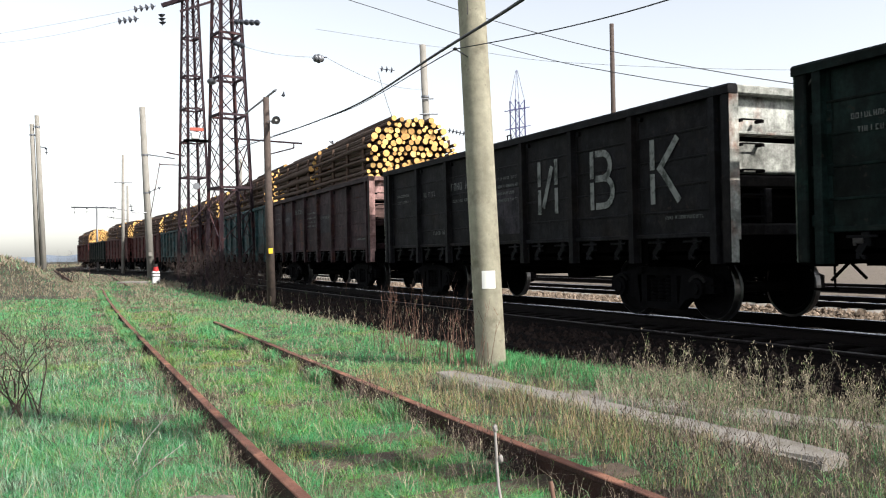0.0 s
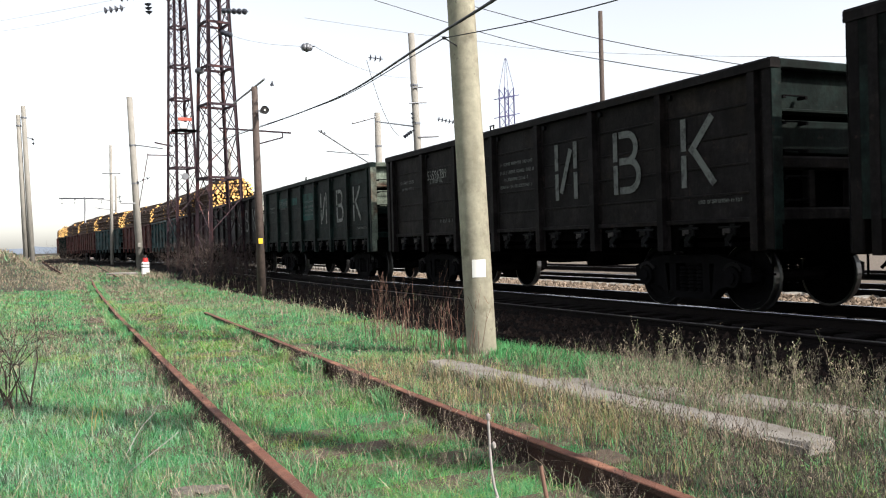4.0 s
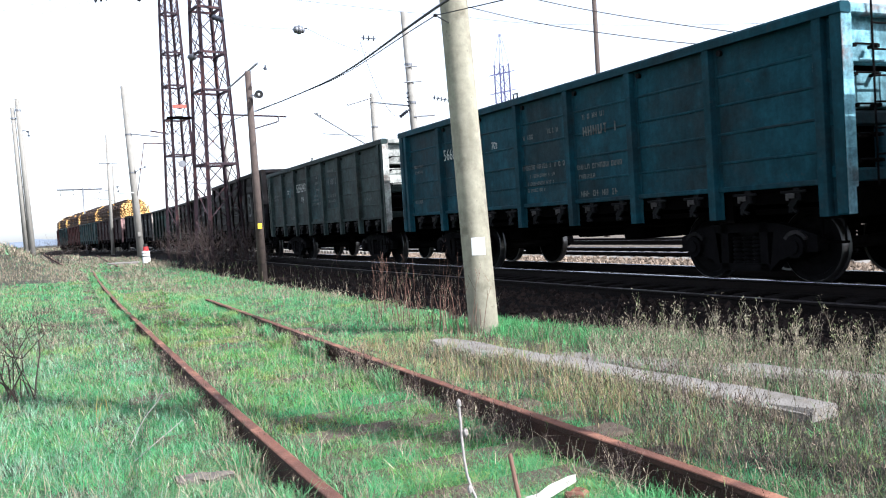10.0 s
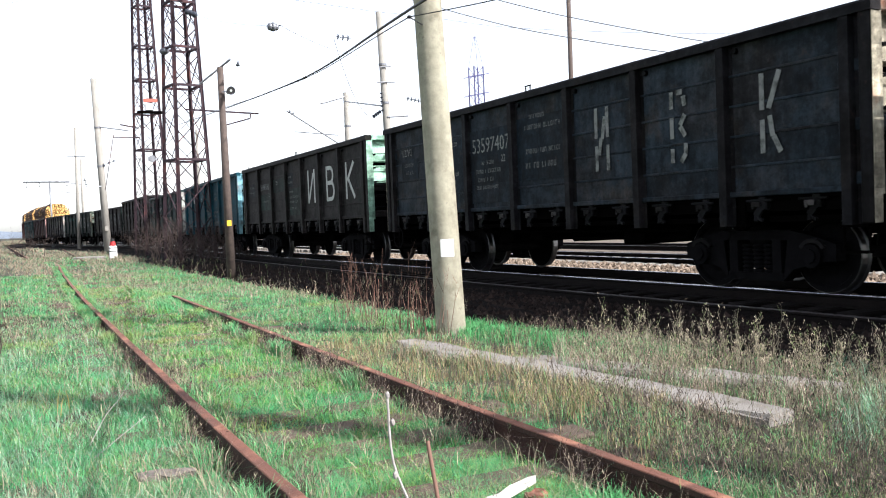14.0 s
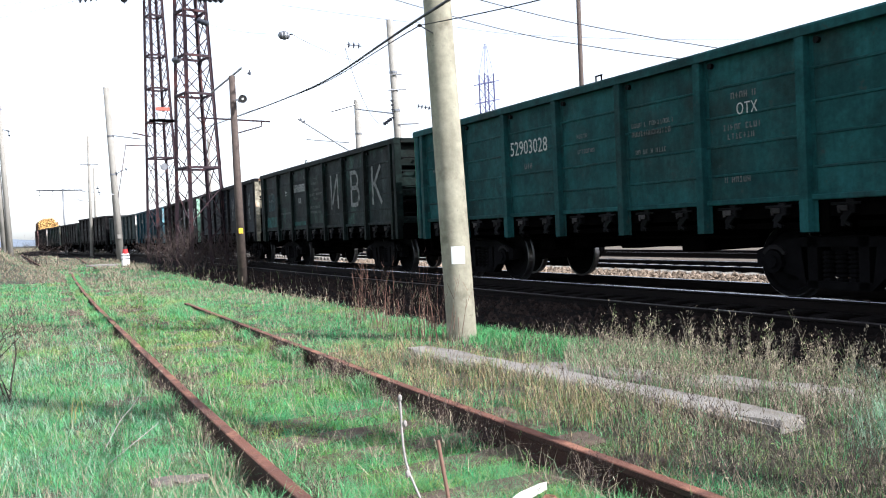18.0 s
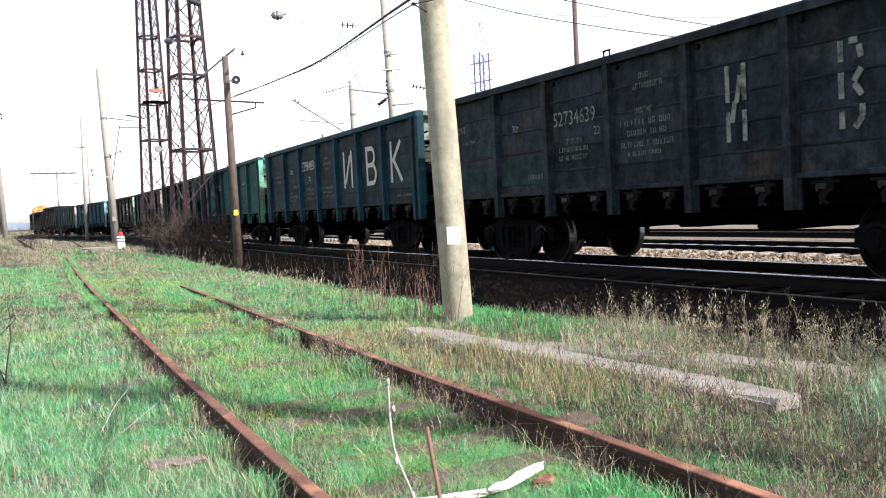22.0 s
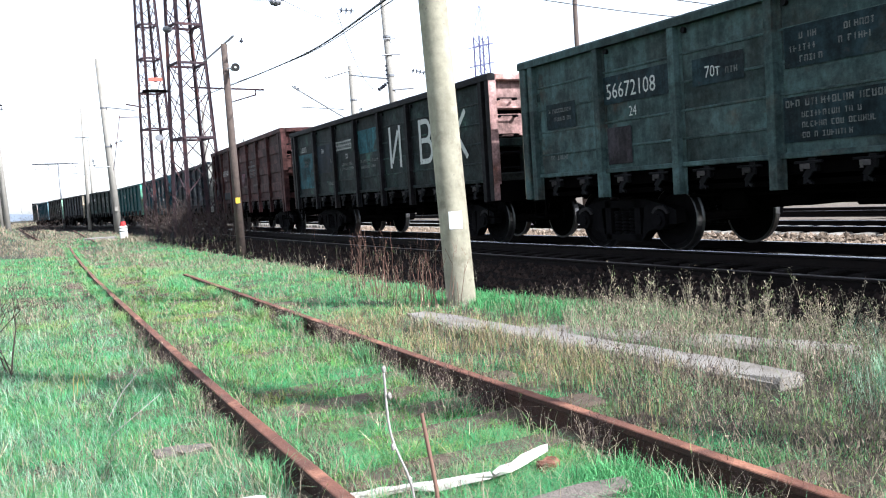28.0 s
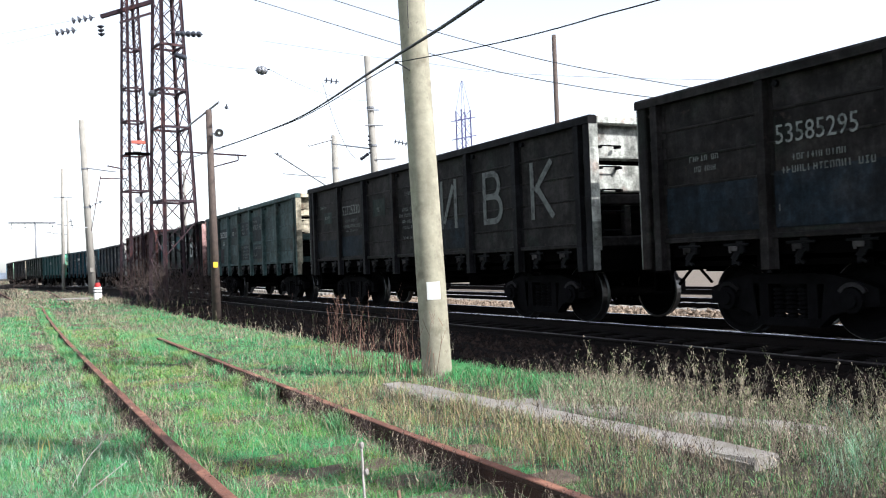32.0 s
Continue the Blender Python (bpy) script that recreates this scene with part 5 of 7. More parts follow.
def wagon(n, colour, end_colour, kind, letters, number, number_bay, load, label):
    w = tagged(empty("freight_wagon"), label, "freight wagon", "wagons of the train")
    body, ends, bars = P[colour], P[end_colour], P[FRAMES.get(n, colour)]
    top = 3.59 if n in (2, 11) else 3.285
    stretch = Matrix.Translation((0, 0, SILL)) @ Matrix.Diagonal((1, 1, (top - SILL) / 2.065, 1)) @ Matrix.Translation((0, 0, -Z0))
    for s, turn in ((-1, 0), (1, 180)):
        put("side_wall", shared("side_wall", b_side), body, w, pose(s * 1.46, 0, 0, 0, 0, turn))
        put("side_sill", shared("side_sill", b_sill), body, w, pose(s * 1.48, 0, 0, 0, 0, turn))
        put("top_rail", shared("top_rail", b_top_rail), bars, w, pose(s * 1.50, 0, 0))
        if kind == 0:
            for k in range(1, 5):
                put("plate_seam", shared("plate_seam", b_seam), body, w, pose(s * 1.474, 0, Z0 + (Z1 - Z0) * k / 5))
        else:
            for k in range(7):
                for z in (1.74, 2.30, 2.86):
                    put("stamped_rib", shared("stamped_rib", b_stamp), body, w, pose(s * 1.48, bay(k), z))
        for y in POSTS:
            put("side_post", shared("side_post", b_post), bars, w, pose(s * 1.515, y, 0, 0, 0, turn))
    for s in (-1, 1):
        turn = 0 if s > 0 else 180
        for x in (-1, 1):
            put("corner_post", shared("corner_post", b_corner), bars, w, pose(x * 1.475, s * (HALF - 0.085), 0))
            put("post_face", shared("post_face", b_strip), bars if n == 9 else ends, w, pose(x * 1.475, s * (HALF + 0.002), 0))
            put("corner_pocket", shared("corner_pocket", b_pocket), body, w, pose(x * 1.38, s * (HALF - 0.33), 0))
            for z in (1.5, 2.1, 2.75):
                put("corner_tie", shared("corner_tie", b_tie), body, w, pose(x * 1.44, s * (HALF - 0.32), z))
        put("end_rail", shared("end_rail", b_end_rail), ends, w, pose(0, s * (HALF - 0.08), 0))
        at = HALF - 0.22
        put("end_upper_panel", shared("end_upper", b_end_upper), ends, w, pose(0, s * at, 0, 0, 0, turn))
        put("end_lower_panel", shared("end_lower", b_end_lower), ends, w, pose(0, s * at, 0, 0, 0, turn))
        # near-black backing stands in for the shade of the end's recesses
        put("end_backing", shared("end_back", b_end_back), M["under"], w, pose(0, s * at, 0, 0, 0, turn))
        # lower end bars in the dark side coat: grime and the next wagon's shade
        for z in (2.11, 1.44):
            put("end_beam", shared("end_beam", b_end_beam), body, w, pose(0, s * at, z, 0, 0, turn))
        for x in (-0.75, 0.0, 0.75):
            put("end_stanchion", shared("end_stanchion", b_stanchion), body, w, pose(x, s * at, 0, 0, 0, turn))
        for z in (1.28, 1.62, 1.92, 2.26, 2.62, 2.95):
            put("grab_iron", shared("grab_iron", b_grab), M["bogie"], w, pose(-1.15, s * (at + 0.02), z, 0, 0, turn))
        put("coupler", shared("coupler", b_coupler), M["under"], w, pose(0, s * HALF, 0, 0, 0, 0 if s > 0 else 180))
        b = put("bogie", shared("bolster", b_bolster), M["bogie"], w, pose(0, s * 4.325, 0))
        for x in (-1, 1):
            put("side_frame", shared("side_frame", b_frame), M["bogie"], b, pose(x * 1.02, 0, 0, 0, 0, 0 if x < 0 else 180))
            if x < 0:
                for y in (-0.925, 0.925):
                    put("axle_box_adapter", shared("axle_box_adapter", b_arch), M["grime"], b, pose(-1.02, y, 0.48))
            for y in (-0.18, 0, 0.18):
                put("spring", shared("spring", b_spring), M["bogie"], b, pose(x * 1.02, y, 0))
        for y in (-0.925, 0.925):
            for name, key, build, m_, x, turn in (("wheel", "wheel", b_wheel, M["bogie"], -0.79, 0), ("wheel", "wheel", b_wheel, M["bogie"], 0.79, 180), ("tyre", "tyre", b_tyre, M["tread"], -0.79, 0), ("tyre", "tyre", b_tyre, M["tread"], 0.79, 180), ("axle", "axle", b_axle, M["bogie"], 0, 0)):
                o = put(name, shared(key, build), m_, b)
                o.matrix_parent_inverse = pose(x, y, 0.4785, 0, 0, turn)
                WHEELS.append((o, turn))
    for o in w.children:
        if o.name.split(".")[0] not in ("bogie", "coupler"):
            o.matrix_basis = stretch @ o.matrix_basis
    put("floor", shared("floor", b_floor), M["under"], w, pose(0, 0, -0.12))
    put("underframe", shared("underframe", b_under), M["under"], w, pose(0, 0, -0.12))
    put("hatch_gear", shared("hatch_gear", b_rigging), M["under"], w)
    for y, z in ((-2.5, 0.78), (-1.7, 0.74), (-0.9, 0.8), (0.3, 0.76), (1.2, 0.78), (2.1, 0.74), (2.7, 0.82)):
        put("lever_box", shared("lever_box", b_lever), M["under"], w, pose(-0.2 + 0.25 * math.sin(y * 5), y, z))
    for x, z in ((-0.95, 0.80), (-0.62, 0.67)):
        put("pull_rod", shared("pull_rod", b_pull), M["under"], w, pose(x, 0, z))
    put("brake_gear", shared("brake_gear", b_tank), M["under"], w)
    latch = shared("hatch_latch", b_latch)
    for k in range(7):
        for d in (-0.4, 0.4):
            put("hatch_latch", latch, M["latch"], w, pose(-1.44, bay(k) + d, -0.12))
            if n >= 0:
                put("lock_plate", shared("lock_plate", b_lock), M["dust"], w, pose(-1.44, bay(k) + d, -0.12))
    put("step", shared("step", b_steps), M["under"], w, pose(-1.46, HALF - 0.3, 0))
    put("step", shared("step", b_steps), M["under"], w, pose(-1.46, -HALF + 0.3, 0))
    if n in (2, 11):
        for y, m_ in ((HALF - 0.26, P["red"] if n == 11 else P["dark_green"]), (0.26 - HALF, body)):
            bm = bmesh.new()
            box(bm, (-1.545, y, 2.36), (0.02, 0.5, 2.3), bevel=0.006)
            part("corner_plate", bm, m_, w, "plain steel corner plate")
    if n in (6, 9, 11, 12, 14, 3):
        put("handwheel", shared("handwheel", b_handwheel), M["bogie"], w, pose(-1.5, HALF - 0.45, 0.74))
    put("lifting_lug", shared("lifting_lug", b_lug), M["bogie"], w, pose(-1.48, 0.3 + 0.7 * math.sin(n * 2.1), top))
    for y in POSTS[1:-1]:
        put("rope_hook", shared("rope_hook", b_hook), M["latch"], w, pose(-1.49, y - 0.2, top - 0.2))
    if n in (2, 4, 8, 11):
        put("ladder", shared("ladder", b_ladder), M["bogie"], w, pose(-0.9, -HALF - 0.04, 0))
    x = -1.4845 if kind == 0 else -1.52
    rnd = random.Random(100 + n)
    if letters is not None:
        wide, t = (0.58, 0.11) if letters != 2 else (0.28, 0.075)
        for k, ch in ((4, "И"), (5, "В"), (6, "К")):
            bm = bmesh.new()
            letter(bm, ch, bay(k) - wide / 2 - (0.17 if ch == "К" else 0), 1.76, wide * (1.05 if ch == "К" else 1), 0.98, t, x, letters)
            tagged(part("stencil_letter", bm, M["white_paint"] if n in (5, 9, 12) else M["worn_paint"] if n in (-1, 0, 6, 7, 10) else M["grey_paint"], w, "white stencilled letter"), kind="")
    if -3 < n:
        markings(w, n, x)
    WAGONS.append((w, n))
    if load:
        log_load(n)
    return w


LOADS = []


def log_places(rnd):
    """The cross-section of a heaped load: (x, z, r), close packed and uneven."""
    out, z, row = [], 3.14, 0
    while z < 5.15:
        x = -1.38 + (0.10 if row % 2 else 0)
        while x < 1.40:
            if z < 5.10 - 0.95 * abs(x / 1.42) ** 2.6 + rnd.uniform(-0.05, 0.05):
                out.append((x + rnd.uniform(-0.03, 0.03), z + rnd.uniform(-0.035, 0.035), rnd.choice((0.05, 0.06, 0.07, 0.08, 0.09, 0.1))))
            x += rnd.uniform(0.185, 0.215)
        z += 0.168
        row += 1
    return out


def log_mesh(r):
    key = ("log", r)
    if key not in SHARED:
        bm = bmesh.new()
        seg, rings = 10, []
        for k in range(6):
            y = -3.0 + 1.2 * k
            rr = r * (1 - 0.02 * k)
            rings.append([bm.verts.new((rr * math.cos(2 * math.pi * j / seg) + 0.015 * math.sin(k), y, rr * math.sin(2 * math.pi * j / seg) + 0.012 * math.cos(2 * k))) for j in range(seg)])
        for a, b in zip(rings, rings[1:]):
            for j in range(seg):
                bm.faces.new((a[j], b[j], b[(j + 1) % seg], a[(j + 1) % seg]))
        for ring in (rings[0], rings[-1][::-1]):
            bm.faces.new(ring).material_index = 1
        me = made("log", bm)
        me.materials.append(M["bark"]), me.materials.append(M["log_end"])
        SHARED[key] = me
    return SHARED[key]


def log_load(n):
    rnd = random.Random(7 if n == -2 else abs(n) % 3)
    load = tagged(empty("log_load"), "heaped sawn pine logs held by wooden stakes", "logs", "log loads")
    for stack, y0 in ((0, -2.95), (1, 3.2)):
        places = log_places(random.Random(n * 7 + stack) if n == -2 else rnd)
        if n == -2:
            for x, z, r in places:
                o = new("log", log_mesh(r))
                o.parent = load
                o.matrix_basis = pose(x, y0 + rnd.uniform(-0.09, 0.09), z, rnd.uniform(-0.5, 0.5), rnd.uniform(0, 360), rnd.uniform(-0.4, 0.4))
        else:
            key = ("stack", stack, abs(n) % 3)
            if key not in SHARED:
                bm = bmesh.new()
                for x, z, r in places:
                    d = rnd.uniform(-0.08, 0.08)
                    rod(bm, (x, -3 + d, z), (x, 3 + d, z), r, seg=8)
                for f in bm.faces:
                    if len(f.verts) > 4:
                        f.material_index = 1
                me = made("log_load", bm)
                me.materials.append(M["bark"]), me.materials.append(M["log_end_far"])
                SHARED[key] = me
            o = new("log_load", SHARED[key])
            o.parent = load
            o.matrix_basis = pose(0, y0, 0)
            tagged(o, kind="stuff")

    def stake(bm):
        rod(bm, (0, 0, 2.6), (0.03, 0, 4.5), 0.06, 0.045, seg=7)

    for k in range(8):
        for s in (-1, 1):
            put("stake", shared("stake", stake), M["bark"], load, pose(s * 1.39, -5.4 + k * 1.55, 0, 0, 0, 0 if s < 0 else 180))
    LOADS.append((load, n))


def place_on_track(n, t):
    """The pose of wagon n at t seconds."""
    i = min(int(t), 31)
    y = S_KEYS[i] + (S_KEYS[i + 1] - S_KEYS[i]) * (t - i) - n * PITCH - 6.39
    a, b = track_x(y - 4.325), track_x(y + 4.325)
    return pose((a + b) / 2, y, RAIL_Z, 0, 0, -math.degrees(math.atan2(b - a, 8.65)))


def motions():
    for thing, n in WAGONS + LOADS:
        walk(thing, [(float(t), place_on_track(n, float(t))) for t in range(33)])
    # the wheels roll without slipping
    firsts = {}
    for o, turn in WHEELS:
        if turn not in firsts:
            rows = []
            for k in range(321):
                i = min(k // 10, 31)
                d = S_KEYS[i] + (S_KEYS[i + 1] - S_KEYS[i]) * (k / 10 - i) - S_KEYS[0]
                rows.append((k / 10, pose(0, 0, 0, -math.degrees(d / 0.4785) * (1 if turn == 0 else -1), 0, 0)))
            walk(o, rows)
            firsts[turn] = o.animation_data
        else:
            o.rotation_mode = "QUATERNION"
            keys = o.animation_data_create()
            keys.action = firsts[turn].action
            keys.action_slot = firsts[turn].action_slot


# ---- posts, towers, wires ----
def concrete_pole():
    p = tagged(empty("concrete_pole"), "leaning round concrete pole with a white painted plate", "pole")
    bm = bmesh.new()
    base, top = Vector((5.31, 9.58, -0.4)), Vector((5.22, 9.94, 7.3))
    n, seg = 18, 28
    rings = []
    for k in range(n):
        c = base.lerp(top, k / (n - 1))
        r = 0.188 - 0.022 * k / (n - 1)
        rings.append([bm.verts.new(c + Vector((r * math.cos(2 * math.pi * j / seg), r * math.sin(2 * math.pi * j / seg), 0))) for j in range(seg)])
    for a, b in zip(rings, rings[1:]):
        for j in range(seg):
            bm.faces.new((a[j], a[(j + 1) % seg], b[(j + 1) % seg], b[j]))
    bm.faces.new(rings[-1])
    smooth(part("shaft", bm, M["concrete"], p).data)
    # a painted patch bent round the shaft
    bm = bmesh.new()
    mid = math.atan2(-9.6, -5.31) + 0.14
    c = base.lerp(top, 1.32 / 7.7)
    cols = []
    for j in range(9):
        a = mid - 0.45 + 0.9 * j / 8
        cols.append([bm.verts.new((c.x + 0.194 * math.cos(a), c.y + 0.194 * math.sin(a), z)) for z in (0.80, 1.02)])
    for a, b in zip(cols, cols[1:]):
        bm.faces.new((a[0], b[0], b[1], a[1]))
    part("plate", bm, M["white"], p, "white rectangular plate")


def mast(name, base, top, r0, r1, material, label, category="pole", bands=()):
    p = tagged(empty(name, Matrix.Translation(base)), label, category)
    bm = bmesh.new()
    d = Vector(top) - Vector(base)
    rod(bm, -d * 0.03, d, r0, r1, 14)
    smooth(part("shaft", bm, material, p).data)
    for u in bands:
        bm = bmesh.new()
        c = d * u
        rod(bm, c - Vector((0, 0, 0.05)), c + Vector((0, 0, 0.05)), r0 + (r1 - r0) * u + 0.03, seg=12)
        part("band", bm, M["grey_metal"], p)
    return p


def arm(p, a, b, r=0.04, material=None, name="arm"):
    """A bracket on a mast, in the world's places."""
    o = p.matrix_basis.translation
    bm = bmesh.new()
    rod(bm, Vector(a) - o, Vector(b) - o, r, seg=8)
    return part(name, bm, material or M["grey_metal"], p)


def insulator(p, a, b, n=3, r=0.09, name="insulator"):
    o = p.matrix_basis.translation
    a, b = Vector(a) - o, Vector(b) - o
    bm = bmesh.new()
    rod(bm, a, b, 0.02, seg=6)
    u = (b - a).normalized()
    for k in range(n):
        c = a.lerp(b, (k + 0.5) / n)
        rod(bm, c - u * 0.045, c + u * 0.02, r, r * 0.45, 12)
    return part(name, bm, M["insulator"], p)


def lattice_tower(centre, side0, side1, height, levels, turn, label, name="lattice_tower", arms=True):
    tw = tagged(empty(name, Matrix.Translation(centre) @ pose(0, 0, 0, 0, 0, turn)), label, "lattice tower")
    def at(k, z):
        s = (side0 + (side1 - side0) * z / height) / 2
        return Vector((s * (1, 1, -1, -1)[k % 4], s * (1, -1, -1, 1)[k % 4], z))
    for k in range(4):
        bm = bmesh.new()
        for j in (0, 1):
            e = Vector(((0.06 * (-1 if k < 2 else 1)) * (1 - j), (0.06 * (-1 if k in (0, 3) else 1)) * j, 0))
            a, b = at(k, -0.3) + e * 0.8, at(k, height) + e * 0.8
            d = b - a
            box(bm, (a + b) / 2, (0.16 if j == 0 else 0.016, 0.16 if j == 1 else 0.016, d.length), d.to_track_quat("Z", "Y").to_matrix().to_4x4())
        part("leg", bm, M["lattice"], tw)
    zs = [0.4]
    while zs[-1] < height:
        zs.append(zs[-1] + 1.0 * (side0 + (side1 - side0) * zs[-1] / height))
    for z0, z1 in zip(zs, zs[1:]):
        z1 = min(z1, height)
        for k in range(4):
            bm = bmesh.new()
            bar(bm, at(k, z0), at(k + 1, z1), 0.046, 0.02)
            bar(bm, at(k + 1, z0), at(k, z1), 0.02, 0.046)
            part("cross_brace", bm, M["lattice"], tw)
    for u in levels:
        for k in range(4):
            bm = bmesh.new()
            bar(bm, at(k, u), at(k + 1, u), 0.10, 0.10)
            part("girt", bm, M["lattice"], tw)
    return tw


def cable(name, pts, r, material, label, sag=0.0, category="cable", n=14):
    """A hanging wire through the given points."""
    out = []
    pts = [Vector(p) for p in pts]
    for i, (a, b) in enumerate(zip(pts, pts[1:])):
        # smooth through the points, with the tangents of their neighbours
        d = (b - a).length
        before, after = pts[max(i - 1, 0)], pts[min(i + 2, len(pts) - 1)]
        ta, tb = (b - before).normalized() * d, (after - a).normalized() * d
        for k in range(n):
            u = k / n
            p = (2 * u**3 - 3 * u**2 + 1) * a + (u**3 - 2 * u**2 + u) * ta + (3 * u**2 - 2 * u**3) * b + (u**3 - u**2) * tb
            out.append(p - Vector((0, 0, sag * 4 * u * (1 - u))))
    out.append(Vector(pts[-1]))
    cu = bpy.data.curves.new(name, "CURVE")
    cu.dimensions, cu.bevel_depth, cu.bevel_resolution, cu.use_fill_caps = "3D", r, 1, True
    sp = cu.splines.new("POLY")
    sp.points.add(len(out) - 1)
    for p, v in zip(sp.points, out):
        p.co = (*v, 1)
    cu.materials.append(material)
    return tagged(new(name, cu), label, category)


def horn(p, at, aim):
    """A loudspeaker horn with a dark mouth."""
    o = p.matrix_basis.translation
    at, aim = Vector(at) - o, Vector(aim).normalized()
    bm = bmesh.new()
    rod(bm, at - aim * 0.14, at + aim * 0.12, 0.045, 0.115, 18, caps=False)
    rod(bm, at - aim * 0.30, at - aim * 0.13, 0.075, 0.075, 14)
    body = part("loudspeaker", bm, M["grey_metal"], p, "grey loudspeaker horn")
    bm = bmesh.new()
    rod(bm, at + aim * 0.02, at + aim * 0.10, 0.08, 0.108, 18)
    part("horn_mouth", bm, M["black"], body, "dark mouth of the horn")
    bm = bmesh.new()
    rod(bm, at + aim * 0.09, at + aim * 0.125, 0.034, 0.024, 14)
    part("horn_driver", bm, M["white"], body, "pale driver cone in the horn")
    bm = bmesh.new()
    bar(bm, at - aim * 0.2, at - aim * 0.2 + Vector((-0.16, 0.1, 0)), 0.03, 0.03)
    part("bracket", bm, M["grey_metal"], body)


def flat_plate(p, at, aim, w, h, material, name, label):
    o = p.matrix_basis.translation
    bm = bmesh.new()
    box(bm, (0, 0, 0), (w, 0.012, h), bevel=0.002)
    a = math.atan2(aim[0], -aim[1])
    bmesh.ops.transform(bm, matrix=Matrix.Translation(Vector(at) - o) @ Matrix.Rotation(a, 4, "Z"), verts=bm.verts)
    return part(name, bm, material, p, label)


def posts_and_towers():
    concrete_pole()
    # its neighbour in the row, whose shadow crosses the siding
    mast("concrete_pole", (5.35, 0.66, -0.3), (5.38, 0.71, 8.0), 0.19, 0.165, M["concrete"], "round concrete pole beside the siding")
    p = mast("wooden_post", (6.37, 23.96, -0.15), (6.39, 24.18, 5.72), 0.125, 0.085, M["wood_post"], "weathered wooden post with loudspeaker and yellow plate")
    horn(p, (6.52, 23.72, 5.01), (-0.1, -1, -0.08))
    flat_plate(p, (6.34, 23.82, 1.41), (0.0, -1), 0.12, 0.15, M["yellow"], "yellow_plate", "small yellow plate")
    arm(p, (6.6, 23.9, 5.9), (7.17, 29.9, 6.17), 0.03)
    insulator(p, (6.72, 23.6, 5.66), (6.74, 23.6, 5.8), 1, 0.06)
    rt = lattice_tower((8.85, 40.1, -0.2), 1.73, 0.76, 17.0, (4.6, 7.9, 9.6, 11.6, 14.0), 10, "rusty brown steel lattice tower with cross braces")
    lt = lattice_tower((9.95, 55.1, -0.2), 1.59, 0.66, 19.0, (6.4, 8.6, 10.6, 12.6, 15.0), 13, "rusty brown lattice tower with insulators and crossarm")

    def on(tower, build, name, material, label=""):
        bm = bmesh.new()
        build(bm)
        bmesh.ops.transform(bm, matrix=tower.matrix_basis.inverted(), verts=bm.verts)
        return part(name, bm, material, tower, label)

    on(lt, lambda bm: bar(bm, (8.4, 55.9, 16.9), (11.2, 54.2, 17.7), 0.22, 0.22), "crossarm", M["lattice"])
    on(lt, lambda bm: bar(bm, (9.2, 54.3, 16.2), (11.0, 54.0, 16.9), 0.12, 0.12), "crossarm", M["lattice"])
    on(lt, lambda bm: box(bm, (9.95, 53.9, 8.35), (1.5, 0.3, 0.14)), "platform", M["under"])
    on(lt, lambda bm: box(bm, (9.85, 53.8, 8.64), (0.40, 0.3, 0.40), bevel=0.03), "white_box", M["white"], "small white box")
    on(lt, lambda bm: box(bm, (9.95, 53.75, 9.02), (0.8, 0.1, 0.2), bevel=0.02), "red_board", M["old_red"], "faded red board")
    on(lt, lambda bm: rod(bm, (9.9, 54.0, 5.6), (9.9, 53.8, 5.6), 0.2, 0.2, 14), "lamp", M["grey_metal"])

    def disc_string(a, b, n, r):
        a, b = Vector(a), Vector(b)

        def build(bm):
            rod(bm, a, b, 0.02, seg=6)
            u = (b - a).normalized()
            for k in range(n):
                c = a.lerp(b, (k + 0.5) / n)
                rod(bm, c - u * 0.09, c + u * 0.03, r, r * 0.35, 12)
        return build

    for a, b, n in (((6.34, 52.55, 15.57), (7.48, 51.99, 15.74), 4), ((5.51, 52.96, 14.91), (6.59, 52.43, 15.05), 4), ((7.76, 51.86, 15.25), (7.81, 51.84, 14.6), 3)):
        on(lt, disc_string(a, b, n, 0.2), "insulator_string", M["insulator"])
    on(lt, lambda bm: (bar(bm, (7.9, 51.8, 7.34), (9.3, 54.4, 7.45), 0.07, 0.07), bar(bm, (7.48, 51.8, 6.63), (9.3, 54.4, 6.9), 0.06, 0.06), rod(bm, (7.5, 51.8, 6.75), (6.9, 51.6, 3.7), 0.025, seg=6)), "bracket", M["lattice"])
    for a, b, n in (((9.05, 39.3, 11.84), (9.41, 36.2, 11.07), 5), ((9.0, 39.3, 10.9), (9.0, 37.4, 10.3), 3)):
        on(rt, disc_string(a, b, n, 0.13), "insulator_string", M["insulator"])
    on(rt, lambda bm: lathe_ball(bm, (8.15, 40.2, 9.27), 0.17), "round_lamp", M["grey_metal"], "round grey lamp")
    on(rt, lambda bm: (bar(bm, (8.8, 39.4, 6.6), (11.65, 38.0, 6.3), 0.07, 0.07), rod(bm, (11.3, 38.1, 6.35), (11.3, 38.1, 6.1), 0.03, seg=6), rod(bm, (10.2, 38.4, 5.8), (11.3, 38.1, 6.1), 0.03, seg=6)), "bracket", M["lattice"], "thin bracket arm")

    p = mast("concrete_post", (8.49, 63.7, -0.15), (8.19, 64.36, 11.94), 0.26, 0.2, M["post"], "tall grey concrete catenary post", bands=(0.5, 0.72))
    arm(p, (8.3, 64.0, 8.6), (10.2, 63.5, 8.3), 0.04)
    insulator(p, (8.4, 63.9, 5.9), (9.3, 63.6, 6.3), 3, 0.13)
